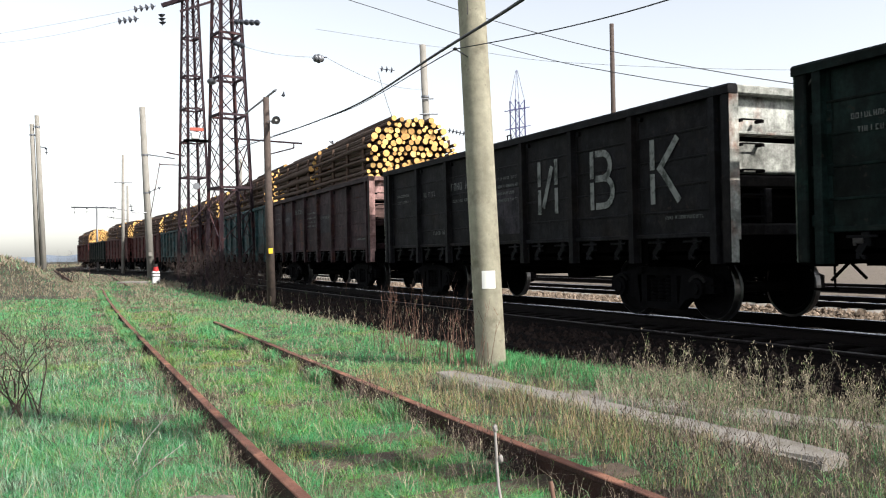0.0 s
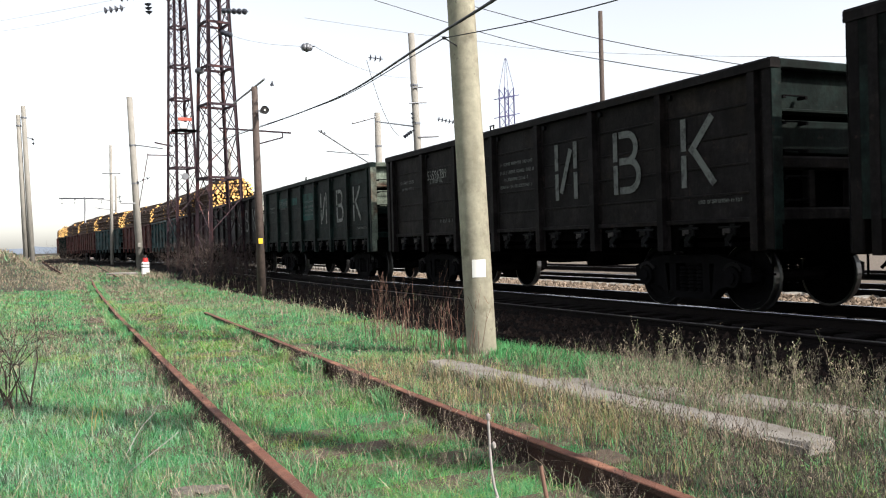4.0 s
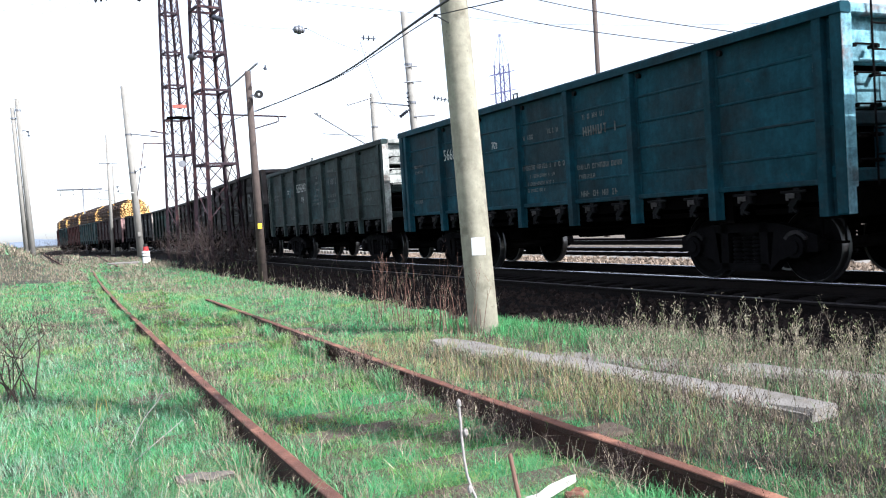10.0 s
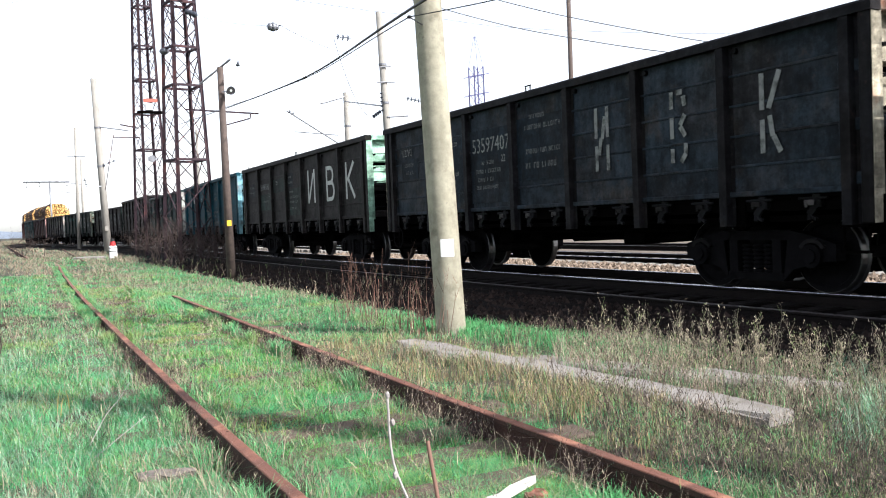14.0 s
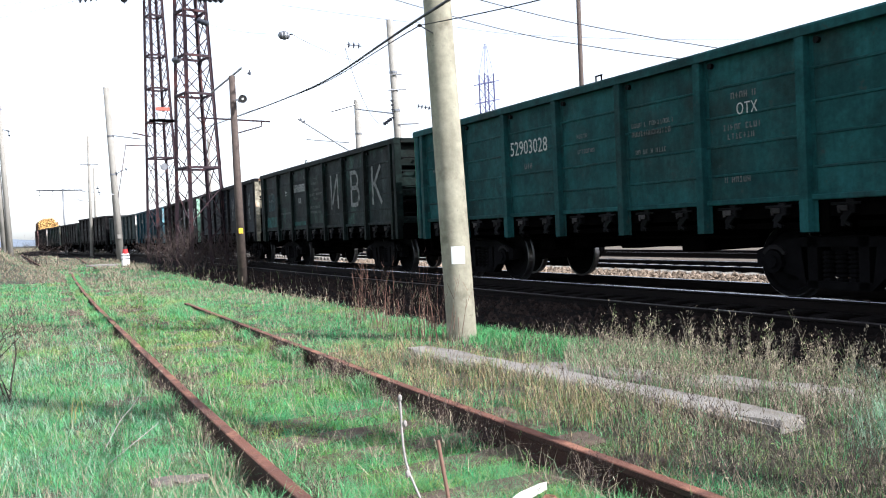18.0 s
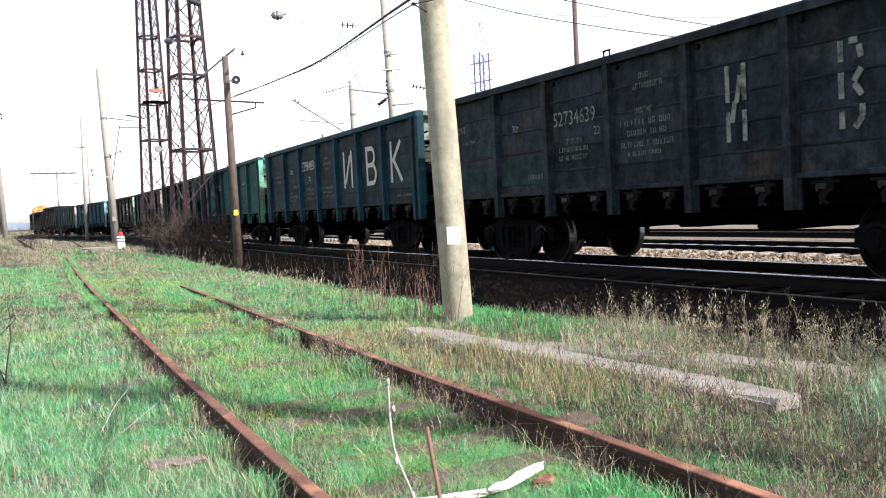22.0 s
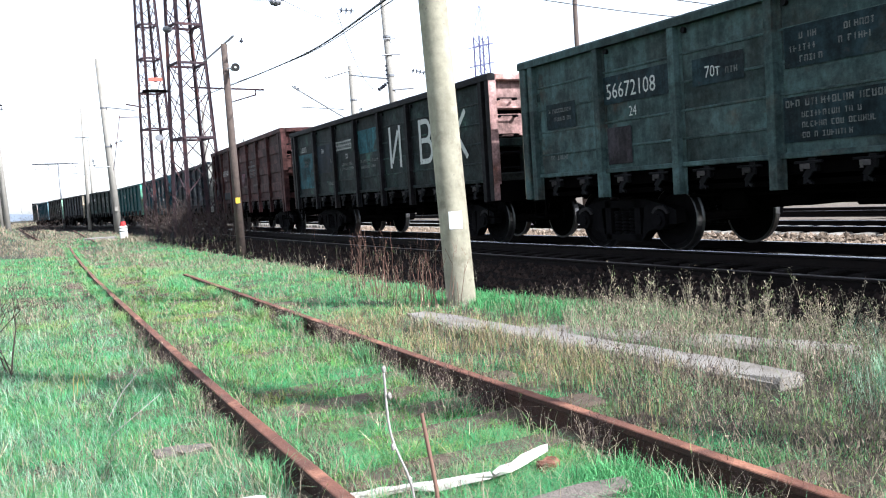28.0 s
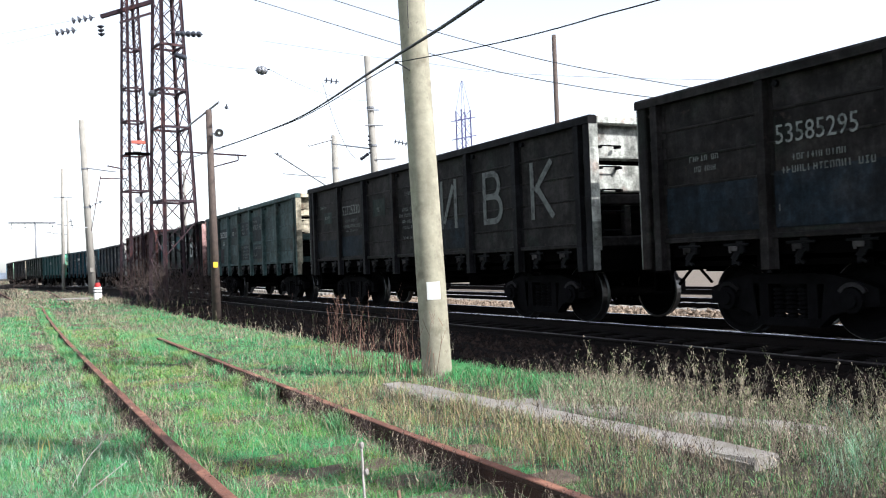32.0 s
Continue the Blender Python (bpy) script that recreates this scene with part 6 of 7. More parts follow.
    arm(p, (8.4, 63.8, 4.5), (7.3, 63.6, 4.5), 0.04)
    insulator(p, (7.3, 63.6, 4.5), (7.2, 63.6, 5.1), 2, 0.15)
    flat_plate(p, (8.43, 63.4, 1.6), (-0.1, -1), 0.24, 0.3, M["post"], "number_plate", "small white plate")
    p = mast("concrete_post", (18.1, 38.0, -0.15), (17.96, 38.49, 11.38), 0.20, 0.155, M["post"], "grey concrete catenary post with insulators", bands=(0.62, 0.5, 0.78))
    arm(p, (18.0, 38.2, 6.82), (22.4, 53.9, 9.35), 0.04)
    insulator(p, (17.72, 38.1, 7.5), (17.76, 38.1, 6.5), 5, 0.09)
    arm(p, (17.6, 38.2, 7.95), (18.5, 38.1, 8.0), 0.035)
    arm(p, (17.75, 38.2, 8.7), (18.3, 38.1, 8.72), 0.03)
    insulator(p, (17.1, 37.74, 6.25), (17.65, 38.0, 6.58), 4, 0.09)
    insulator(p, (19.81, 39.6, 7.46), (20.6, 39.2, 7.25), 5, 0.14)
    insulator(p, (15.14, 37.13, 9.75), (15.75, 36.86, 9.66), 3, 0.16)
    arm(p, (18.0, 38.1, 6.3), (19.0, 37.9, 6.35), 0.04)
    p = mast("concrete_post", (22.6, 54.0, -0.15), (22.61, 54.13, 9.97), 0.25, 0.20, M["post"], "grey concrete catenary post with bracket arms", bands=(0.78,))
    arm(p, (20.73, 53.99, 9.18), (22.6, 54.1, 9.72), 0.06)
    p = mast("catenary_bracket_post", (20.3, 47.2, -0.15), (20.35, 47.2, 6.2), 0.13, 0.1, M["post"], "grey post with a slanting catenary bracket")
    arm(p, (15.8, 46.36, 7.6), (20.3, 47.2, 5.2), 0.04)
    arm(p, (16.82, 48.04, 6.65), (19.0, 46.92, 6.36), 0.025)
    insulator(p, (15.9, 46.4, 7.6), (16.3, 46.5, 7.38), 2, 0.1)
    mast("wooden_post", (27.1, 35.6, -0.15), (27.2, 35.7, 12.62), 0.14, 0.11, M["wood_post"], "dark weathered wooden post")
    p = mast("concrete_post", (9.55, 91.5, -0.15), (9.8, 91.97, 11.69), 0.17, 0.13, M["post"], "thin grey concrete post")
    arm(p, (8.9, 91.7, 8.9), (10.6, 91.7, 8.9), 0.05)
    p = mast("catenary_mast", (9.1, 115.0, -0.15), (9.08, 115.0, 7.9), 0.12, 0.09, M["grey_metal"], "grey catenary mast with a long crossarm")
    arm(p, (6.3, 116.6, 7.85), (11.2, 113.9, 7.65), 0.09)
    for x in (6.6, 8.0, 10.9):
        insulator(p, (x, 117.2 - (x - 4.6) * 0.5, 7.8), (x, 117.2 - (x - 4.6) * 0.5, 7.0), 2, 0.12)
    for x, y in ((14, 128), (11.4, 104), (20.5, 97), (17.2, 74)):
        p = mast("catenary_mast", (x, y, -0.15), (x + 0.1, y, 9.6), 0.15, 0.11, M["post"], "distant grey catenary mast")
        arm(p, (x, y, 6.8), (x - 2.6, y, 7.2), 0.05)
        insulator(p, (x - 1.6, y, 7.0), (x - 2.2, y, 7.15), 2, 0.14)
    for (x0, h, lean), (y, w) in zip(((1.22, 9.44, -0.21), (1.53, 9.94, -0.24)), ((57.35, 0.16), (57.2, 0.17))):
        p = mast("concrete_post", (x0, y, 0.2), (x0 + lean, y, h), w, w * 0.75, M["post"], "grey concrete post standing on a grassy mound", bands=(0.93,) if h > 9.3 else ())
        if h > 9.6:
            arm(p, (1.35, 57.2, 8.1), (1.75, 57.0, 8.0), 0.03)
            insulator(p, (1.75, 57.0, 8.05), (1.78, 57.0, 7.6), 2, 0.09)
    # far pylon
    tw = tagged(empty("power_pylon", Matrix.Translation((78.0, 129.0, 0))), "distant steel power line pylon, tinted blue for haze", "pylon")
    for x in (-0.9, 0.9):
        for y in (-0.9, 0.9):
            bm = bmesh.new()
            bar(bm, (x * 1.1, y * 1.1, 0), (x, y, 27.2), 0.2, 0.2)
            part("leg", bm, M["hazed_steel"], tw)
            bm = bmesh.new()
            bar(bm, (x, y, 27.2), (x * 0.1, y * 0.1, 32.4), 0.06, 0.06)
            part("peak_leg", bm, M["hazed_steel"], tw)
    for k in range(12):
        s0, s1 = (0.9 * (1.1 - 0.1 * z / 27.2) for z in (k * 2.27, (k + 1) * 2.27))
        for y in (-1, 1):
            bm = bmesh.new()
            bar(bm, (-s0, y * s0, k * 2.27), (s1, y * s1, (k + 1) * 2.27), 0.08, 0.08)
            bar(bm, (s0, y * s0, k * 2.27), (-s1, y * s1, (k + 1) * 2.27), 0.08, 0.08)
            part("cross_brace", bm, M["hazed_steel"], tw)
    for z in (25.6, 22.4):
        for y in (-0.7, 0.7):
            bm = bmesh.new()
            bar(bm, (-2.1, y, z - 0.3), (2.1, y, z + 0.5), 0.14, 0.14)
            part("crossarm", bm, M["hazed_steel"], tw)
    # dwarf signal
    s = tagged(empty("dwarf_signal", Matrix.Translation((7.1, 51.4, -0.15))), "small white trackside signal with red head", "signal")
    bm = bmesh.new()
    box(bm, (0, 0, 0.36), (0.40, 0.36, 0.72), bevel=0.05)
    part("base", bm, M["white"], s, "white painted base")
    bm = bmesh.new()
    for z in (0.42, 0.6):
        box(bm, (0, 0, z), (0.42, 0.38, 0.05), bevel=0.01)
    part("stripe", bm, M["black"], s)
    bm = bmesh.new()
    rod(bm, (0, 0, 0.70), (0, 0, 0.96), 0.17, 0.13, 14)
    part("head", bm, M["red"], s, "red painted head")
    bm = bmesh.new()
    rod(bm, (0, 0, 0.95), (0, 0, 1.12), 0.12, 0.10, 12)
    part("cap", bm, M["black"], s)


def lathe_ball(bm, at, r):
    bmesh.ops.create_icosphere(bm, subdivisions=3, radius=r, matrix=Matrix.Translation(at) @ Matrix.Diagonal((1.25, 1.25, 0.9, 1)))


def wires():
    W, T = M["wire"], M["thin_wire"]
    cable("cable", [(8.6, 40.0, 6.0), (6.71, 19.01, 4.52), (4.46, 8.54, 3.62), (3.94, 6.46, 3.41), (2.6, 1.4, 2.95)], 0.016, W, "thick black overhead cable", 0.0)
    cable("cable", [(8.6, 40.0, 6.1), (6.71, 19.01, 4.50), (4.65, 9.11, 3.63)], 0.007, W, "black overhead cable tied at the pole", 0.0)
    cable("cable", [(4.65, 9.11, 3.63), (4.72, 5.52, 3.24), (4.6, 1.0, 2.95)], 0.006, W, "black overhead cable tied at the pole", 0.02)
    bm = bmesh.new()
    lathe_ball(bm, (4.65, 9.11, 3.63), 0.022)
    rod(bm, (4.65, 9.11, 3.63), (5.15, 9.72, 3.70), 0.009, seg=6)
    tagged(part("cable_clamp", bm, W), "black cable clamp fixed to the concrete pole", "clamp")
    cable("wire", [(5.08, 9.6, 4.2), (5.06, 9.58, 7.2)], 0.005, W, "thin wire running up the concrete pole")
    far = "thin overhead wire crossing the yard"
    cable("overhead_wire", [(9.79, 44.18, 16.14), (14.35, 38.98, 13.33), (17.96, 34.26, 10.86), (19.78, 30.4, 9.17), (20.5, 27.09, 8.04), (22.07, 23.35, 6.86), (23.4, 17.0, 5.3)], 0.017, T, far)
    cable("overhead_wire", [(13.25, 40.26, 15.24), (16.69, 35.24, 12.57), (17.86, 31.33, 10.78), (20.34, 26.79, 8.74), (23.93, 21.7, 6.84), (25.0, 15.0, 5.0)], 0.017, T, far)
    cable("overhead_wire", [(17.28, 52.76, 15.51), (21.86, 46.9, 13.6), (22.6, 42.92, 12.52), (25.44, 37.92, 11.02), (33.52, 30.35, 9.7), (44, 20, 8.6)], 0.009, T, far)
    b = tagged(empty("span_insulator", Matrix.Translation((8.84, 26.86, 7.57))), "grey round insulator hanging on a thin span wire", "insulator")
    bm = bmesh.new()
    for x, r in ((-0.10, 0.12), (0.0, 0.145), (0.10, 0.11)):
        bmesh.ops.create_icosphere(bm, subdivisions=3, radius=r, matrix=Matrix.Translation((x, 0, 0)) @ Matrix.Diagonal((0.75, 1, 1, 1)))
    part("body", bm, M["grey_metal"], b)
    bm = bmesh.new()
    rod(bm, (-0.2, 0.05, 0.0), (0.26, -0.05, 0.05), 0.02, seg=8)
    part("rod", bm, M["insulator"], b)
    cable("span_wire", [(9.0, 37.4, 10.3), (8.7, 26.95, 7.62)], 0.006, T, "thin span wire from the tower", 0.1)
    cable("span_wire", [(9.1, 26.8, 7.6), (17.9, 38.3, 9.2)], 0.006, T, "thin span wire to the concrete post", 0.3)
    cable("span_wire", [(-12, 63, 12.9), (-0.6, 58.19, 14.33), (5.51, 52.96, 14.9)], 0.007, T, "thin power line to the tower", 0.1)
    cable("span_wire", [(-14, 66, 13.6), (6.34, 52.55, 15.57)], 0.007, T, "thin power line to the tower", 0.3)
    cable("span_wire", [(16.9, 37.9, 6.3), (15.2, 37.5, 9.7)], 0.012, T, "thin slack wire on the concrete post", 0.6)


# ---- loose things on the ground ----
def rough_beam(name, a, b, w, h, material, label, category, seed, taper=1.0, n=14):
    """A weathered concrete beam with chipped edges, from a to b along its top's middle."""
    a, b = Vector(a), Vector(b)
    d = (b - a).normalized()
    side = d.cross((0, 0, 1)).normalized()
    bm = bmesh.new()
    rings = []
    prof = [(-0.5, -1), (-0.5, -0.14), (-0.4, 0), (0.4, 0), (0.5, -0.14), (0.5, -1)]
    for k in range(n + 1):
        c = a.lerp(b, k / n)
        s = (1 + (taper - 1) * k / n) * (0.72 if k in (0, n) else 1)
        ring = []
        for j, (u, v) in enumerate(prof):
            q = c + side * u * w * s + Vector((0, 0, v * h))
            q += Vector([noise.noise((k * 1.7 + j * 3.1, seed, i * 9.0)) for i in range(3)]) * 0.03
            ring.append(bm.verts.new(q))
        rings.append(ring)
    for p, q in zip(rings, rings[1:]):
        for j in range(6):
            bm.faces.new((p[j], p[(j + 1) % 6], q[(j + 1) % 6], q[j]))
    bm.faces.new(rings[0][::-1]), bm.faces.new(rings[-1])
    return tagged(part(name, bm, material), label, category)


def loose_things():
    rough_beam("concrete_beam", (4.26, 8.76, -0.065), (4.67, 3.97, -0.095), 0.38, 0.2, M["slab"], "long fallen concrete beam lying in dry weeds", "beam", 1)
    rough_beam("concrete_beam", (4.69, 7.1, -0.095), (5.65, 4.22, -0.085), 0.40, 0.2, M["slab"], "second fallen concrete beam half hidden by weeds", "beam", 4)
    rough_beam("concrete_slab", (5.3, 53.6, -0.02), (6.9, 53.2, -0.02), 1.3, 0.2, M["slab"], "pale concrete slab lying beside the trackside signal", "slab", 31, 1.0, 5)
    rough_beam("broken_plank", (1.30, 3.76, -0.11), (2.06, 3.52, -0.085), 0.042, 0.03, M["plank"], "broken whitish plank lying across the sleepers", "plank", 7, 0.9, 6)
    rough_beam("broken_plank", (2.09, 3.52, -0.085), (2.48, 3.66, -0.06), 0.056, 0.035, M["plank"], "broken whitish plank end propped on a brick", "plank", 9, 0.7, 5)
    rough_beam("brick", (2.36, 3.55, -0.105), (2.47, 3.56, -0.10), 0.06, 0.06, M["rust_rail"], "piece of red-brown brick", "brick", 12, 1.0, 3)
    rough_beam("broken_wood", (1.75, 3.17, -0.125), (2.52, 3.08, -0.10), 0.17, 0.09, M["grey_wood"], "weathered grey sleeper end in the grass", "wood", 21, 0.85, 8)
    rough_beam("broken_wood", (0.78, 5.14, -0.11), (1.10, 5.08, -0.11), 0.14, 0.05, M["grey_wood"], "grey rotten piece of wood in the grass", "wood", 15, 0.6, 5)
    rough_beam("stone", (0.92, 3.90, -0.075), (1.07, 3.86, -0.08), 0.11, 0.1, M["plank"], "small white stone in the grass", "stone", 18, 0.8, 3)
    rough_beam("stone", (0.77, 4.10, -0.12), (0.83, 4.08, -0.12), 0.05, 0.05, M["plank"], "small white stone in the grass", "stone", 19, 0.8, 3)
    cable("fallen_twig", [(1.12, 7.5, 0.03), (0.98, 7.1, -0.02), (0.82, 6.6, -0.03), (0.64, 6.05, -0.11)], 0.003, M["pale_twig"], "pale dead twig fallen in the grass", 0.0, "twig", 4)
    cable("fallen_twig", [(1.02, 6.2, 0.0), (0.86, 5.95, -0.03), (0.62, 5.65, -0.10)], 0.0025, M["pale_twig"], "pale dead twig fallen in the grass", 0.0, "twig", 4)


# ---- vegetation ----
def strips(name, co, per, material, label, category, kind="stuff"):
    """Blades or twigs from an array (n, per, 3): per 5 are bent blades, per 4 are flat or crossed segments."""
    n = len(co)
    me = bpy.data.meshes.new(name)
    me.vertices.add(n * per)
    me.vertices.foreach_set("co", co.astype(np.float32).ravel())
    base = (np.arange(n) * per)[:, None]
    if per == 5:
        loops = (base + np.array([0, 1, 3, 2, 2, 3, 4])).ravel()
        starts = (np.arange(n)[:, None] * 7 + np.array([0, 4])).ravel()
    elif per == 3:
        loops = (base + np.array([0, 1, 2])).ravel()
        starts = np.arange(n) * 3
    else:
        loops = (base + np.array([0, 1, 2, 3])).ravel()
        starts = np.arange(n) * 4
    me.loops.add(len(loops))
    me.loops.foreach_set("vertex_index", loops.astype(np.int32))
    me.polygons.add(len(starts))
    me.polygons.foreach_set("loop_start", starts.astype(np.int32))
    me.update(calc_edges=True)
    me.validate()
    return tagged(put(name, me, material), label, category, kind=kind)


RNG = np.random.default_rng(11)


def field_noise(x, y, scale, seed):
    """Smooth patches for arrays, by a few random waves."""
    r = np.random.default_rng(seed)
    out = np.zeros_like(x)
    for _ in range(9):
        a, k = r.uniform(0, 6.28), r.uniform(0.5, 1.6) / scale
        out += np.sin(k * (x * np.cos(a) + y * np.sin(a)) * 6.28 + r.uniform(0, 6.28))
    return out / 3.0


def ground_array(x, y):
    """The ground's height, between the points of its sheet."""
    gx, gy = np.array(GROUND_X), np.array(GROUND_Y)
    j = np.clip(np.searchsorted(gx, x) - 1, 0, len(gx) - 2)
    i = np.clip(np.searchsorted(gy, y) - 1, 0, len(gy) - 2)
    u, v = (x - gx[j]) / (gx[j + 1] - gx[j]), (y - gy[i]) / (gy[i + 1] - gy[i])
    g = GROUND_Z
    return (g[i, j] * (1 - u) + g[i, j + 1] * u) * (1 - v) + (g[i + 1, j] * (1 - u) + g[i + 1, j + 1] * u) * v - 0.004


def track_array(y):
    ys = np.arange(-90, 400, 1.0)
    return np.interp(y, ys, [track_x(v) for v in ys])


def blades(x, y, h, w, lean, rng):
    n = len(x)
    a = rng.uniform(0, 6.283, n)
    b = a + rng.uniform(0.9, 2.2, n)
    z = ground_array(x, y)
    root = np.stack([x, y, z], 1)
    side = np.stack([np.cos(a), np.sin(a), np.zeros(n)], 1) * (w / 2)[:, None]
    out = np.stack([np.cos(b), np.sin(b), np.zeros(n)], 1) * (lean * h)[:, None]
    up = np.zeros((n, 3))
    up[:, 2] = h
    mid = root + up * 0.55 + out * 0.3
    tip = root + up * (1 - 0.25 * lean)[:, None] + out
    return np.stack([root - side, root + side, mid - side * 0.75, mid + side * 0.75, tip], 1)


def polar(n, r0, r1, a0, a1, rng, power=1.0):
    r = r0 + (r1 - r0) * rng.uniform(0, 1, n) ** power
    a = np.radians(rng.uniform(a0, a1, n))
    return r * np.sin(a), r * np.cos(a), r


def clear_of_rails(x, y):
    s = 1.159 + 0.0349 * y + 0.00049 * y * y
    wide = 0.09 + 0.07 * (field_noise(x, y, 0.6, 101) > -0.3) * (y < 15)  # bare strips beside the rails
    return (np.abs(x - s + 0.02) > wide) & ((np.abs(x - s - 1.57) > wide) | (y > 17.3))


def siding_array(y):
    return 1.159 + 0.0349 * y + 0.00049 * y * y


def chance(rng, x, limit):
    return rng.uniform(0, 1, len(x)) < limit


def gaps(x, y):
    """Bare dark places among the weeds between the siding and the ballast."""
    return (x > siding_array(y) + 1.72) & (y < 9.5) & (field_noise(x, y, 0.75, 97) + 0.6 * field_noise(x, y, 0.25, 98) > 0.25)


def grass():
    rng = RNG
    # short green grass in tufts
    x, y, r = polar(330000, 1.6, 62, -4, 62, rng, 1.25)
    green = field_noise(x, y, 3.0, 3) + 0.8 * field_noise(x, y, 0.7, 4)
    s = siding_array(y)
    edge = track_array(y) - 4.3 + 0.2 * field_noise(x, y, 1.5, 8)
    weedy = (x > s + 1.75) & (y < 9) & (x < 5.3)
    inside = (x > s) & (x < s + 1.59)
    keep = (x < edge) & clear_of_rails(x, y) & (rng.uniform(-1.9, 1.3, len(x)) < green + 0.5) & ~(weedy & chance(rng, x, 0.82))
    keep &= off_beams(x, y)
    far = np.clip((y - 13) / 14, 0, 1)
    keep &= ~chance(rng, x, far * np.clip(0.3 + 1.1 * field_noise(x, y, 7.0, 31), 0.02, 0.95))
    keep &= ~((x < 3.2) & (y > 34) & chance(rng, x, 0.97)) & ~gaps(x, y)
    keep &= ~(inside & (field_noise(x, y, 0.9, 21) > 1.2) & (y < 9))
    x, y, r, g = x[keep], y[keep], r[keep], green[keep]
    clump = np.clip(field_noise(x, y, 0.45, 41) + 0.7 * field_noise(x, y, 0.2, 43), -1.2, 2.4)
    h = rng.uniform(0.025, 0.085, len(x)) * (1 + 0.25 * np.clip(g, -1, 1.5) + 0.55 * clump).clip(0.25, 3) + 0.0004 * r
    strips("grass", blades(x, y, h, 0.0018 + 0.0005 * r, rng.uniform(0.4, 1.9, len(x)), rng), 5, M["grass"], "short fresh green spring grass", "grass")
    # fine sward under it
    x, y, r = polar(950000, 1.7, 34, -4, 62, rng, 1.15)
    s = siding_array(y)
    bare = field_noise(x, y, 1.4, 51) + 0.8 * field_noise(x, y, 0.5, 52)
    keep = (x < track_array(y) - 4.3 + 0.2 * field_noise(x, y, 1.5, 8)) & clear_of_rails(x, y) & off_beams(x, y) & (bare < rng.uniform(-0.3, 1.5, len(x)))
    keep &= ~((x > s) & (x < s + 1.59) & (field_noise(x, y, 0.9, 21) > 1.3) & (y < 9))
    keep &= ~((x > s + 1.75) & (y < 8) & chance(rng, x, 0.78)) & ~gaps(x, y)
    x, y, r = x[keep], y[keep], r[keep]
    b = blades(x, y, rng.uniform(0.02, 0.08, len(x)) * (1 + 0.4 * np.clip(field_noise(x, y, 0.45, 41), -1, 2)), 0.0025 + 0.0005 * r, rng.uniform(0.5, 2.2, len(x)), rng)
    strips("grass", b[:, [0, 1, 4]], 3, M["sward"], "fine dense green sward between the rails and beside them", "grass")
    # the finest blades, close by
    x, y, r = polar(420000, 1.8, 10, -4, 50, rng, 1.3)
    s = siding_array(y)
    keep = clear_of_rails(x, y) & off_beams(x, y) & (field_noise(x, y, 1.4, 51) + 0.8 * field_noise(x, y, 0.5, 52) < rng.uniform(0, 1.8, len(x))) & (x < s + 2.2)
    keep &= ~((x > s) & (x < s + 1.59) & (field_noise(x, y, 0.9, 21) > 1.2))
    x, y, r = x[keep], y[keep], r[keep]
    b = blades(x, y, rng.uniform(0.02, 0.09, len(x)), 0.0012 + 0.00035 * r, rng.uniform(0.5, 2.2, len(x)), rng)
    strips("grass", b[:, [0, 1, 4]], 3, M["grass"], "fine green blades close beside the siding", "grass")
    # the meadow goes on behind and beside
    x, y = rng.uniform(-30, 6.5, 480000), rng.uniform(-28, 40, 480000)
    x[:330000], y[:330000] = rng.uniform(-10, 6.5, 330000), rng.uniform(-10, 14, 330000)
    a = np.degrees(np.arctan2(x, y))
    keep = ((a < -3.5) | (a > 61) | (np.hypot(x, y) < 1.7)) & clear_of_rails(x, y) & (x < track_array(y) - 4.3) & (np.hypot(x - 0.22, y - 0.42) > 0.5)
    x, y = x[keep], y[keep]
    b = blades(x, y, rng.uniform(0.03, 0.10, len(x)), np.full(len(x), 0.026), rng.uniform(0.3, 1.3, len(x)), rng)
    strips("grass", b[:, [0, 1, 4]], 3, M["sward"], "green meadow grass round the siding", "grass")
    # rough grass far off
    x, y, r = polar(120000, 45, 420, -8, 30, rng, 1.4)
    beside = np.minimum(np.abs(x - far_rail(y)), np.abs(x - branch_rail(y)))
    keep = (x < track_array(y) - 3.8) & ((beside > 0.2) | (y > 140))
    x, y, r, beside = x[keep], y[keep], r[keep], beside[keep]
    b = blades(x, y, rng.uniform(0.12, 0.35, len(x)) * np.where((beside < 1.6) & (y < 140), 0.35, 1.0), 0.0014 * r, rng.uniform(0.3, 1.2, len(x)), rng)
    strips("dry_grass", b[:, [0, 1, 4]], 3, M["dry"], "rough dry grass far along the line", "grass")
    # last year's dry grass
    x, y, r = polar(320000, 1.6, 75, -4, 62, rng, 1.15)
    dry = field_noise(x, y, 2.2, 13) + 0.8 * field_noise(x, y, 0.6, 14)
    s = siding_array(y)
    near_rail = np.minimum(np.abs(x - s), np.abs(x - s - 1.59)) < 0.28
    weedy = (x > s + 1.7) & (y < 10)
    far_band = np.clip((y - 11) / 14, 0, 1) * np.clip(0.3 + 1.1 * field_noise(x, y, 7.0, 31), 0.05, 1.0)
    edge = track_array(y) - 4.1 + 0.3 * field_noise(x, y, 1.5, 8)
    keep = (x < edge) & clear_of_rails(x, y) & off_beams(x, y) & ~gaps(x, y) & chance(rng, x, 0.11 + 0.25 * np.clip(dry, 0, 2) + 0.4 * near_rail + 0.28 * weedy + 0.5 * far_band + 0.5 * ((x < 3) & (y > 36)))
    x, y, r, nr = x[keep], y[keep], r[keep], near_rail[keep]
    h = rng.uniform(0.05, 0.20, len(x)) * (1 + 0.3 * nr)
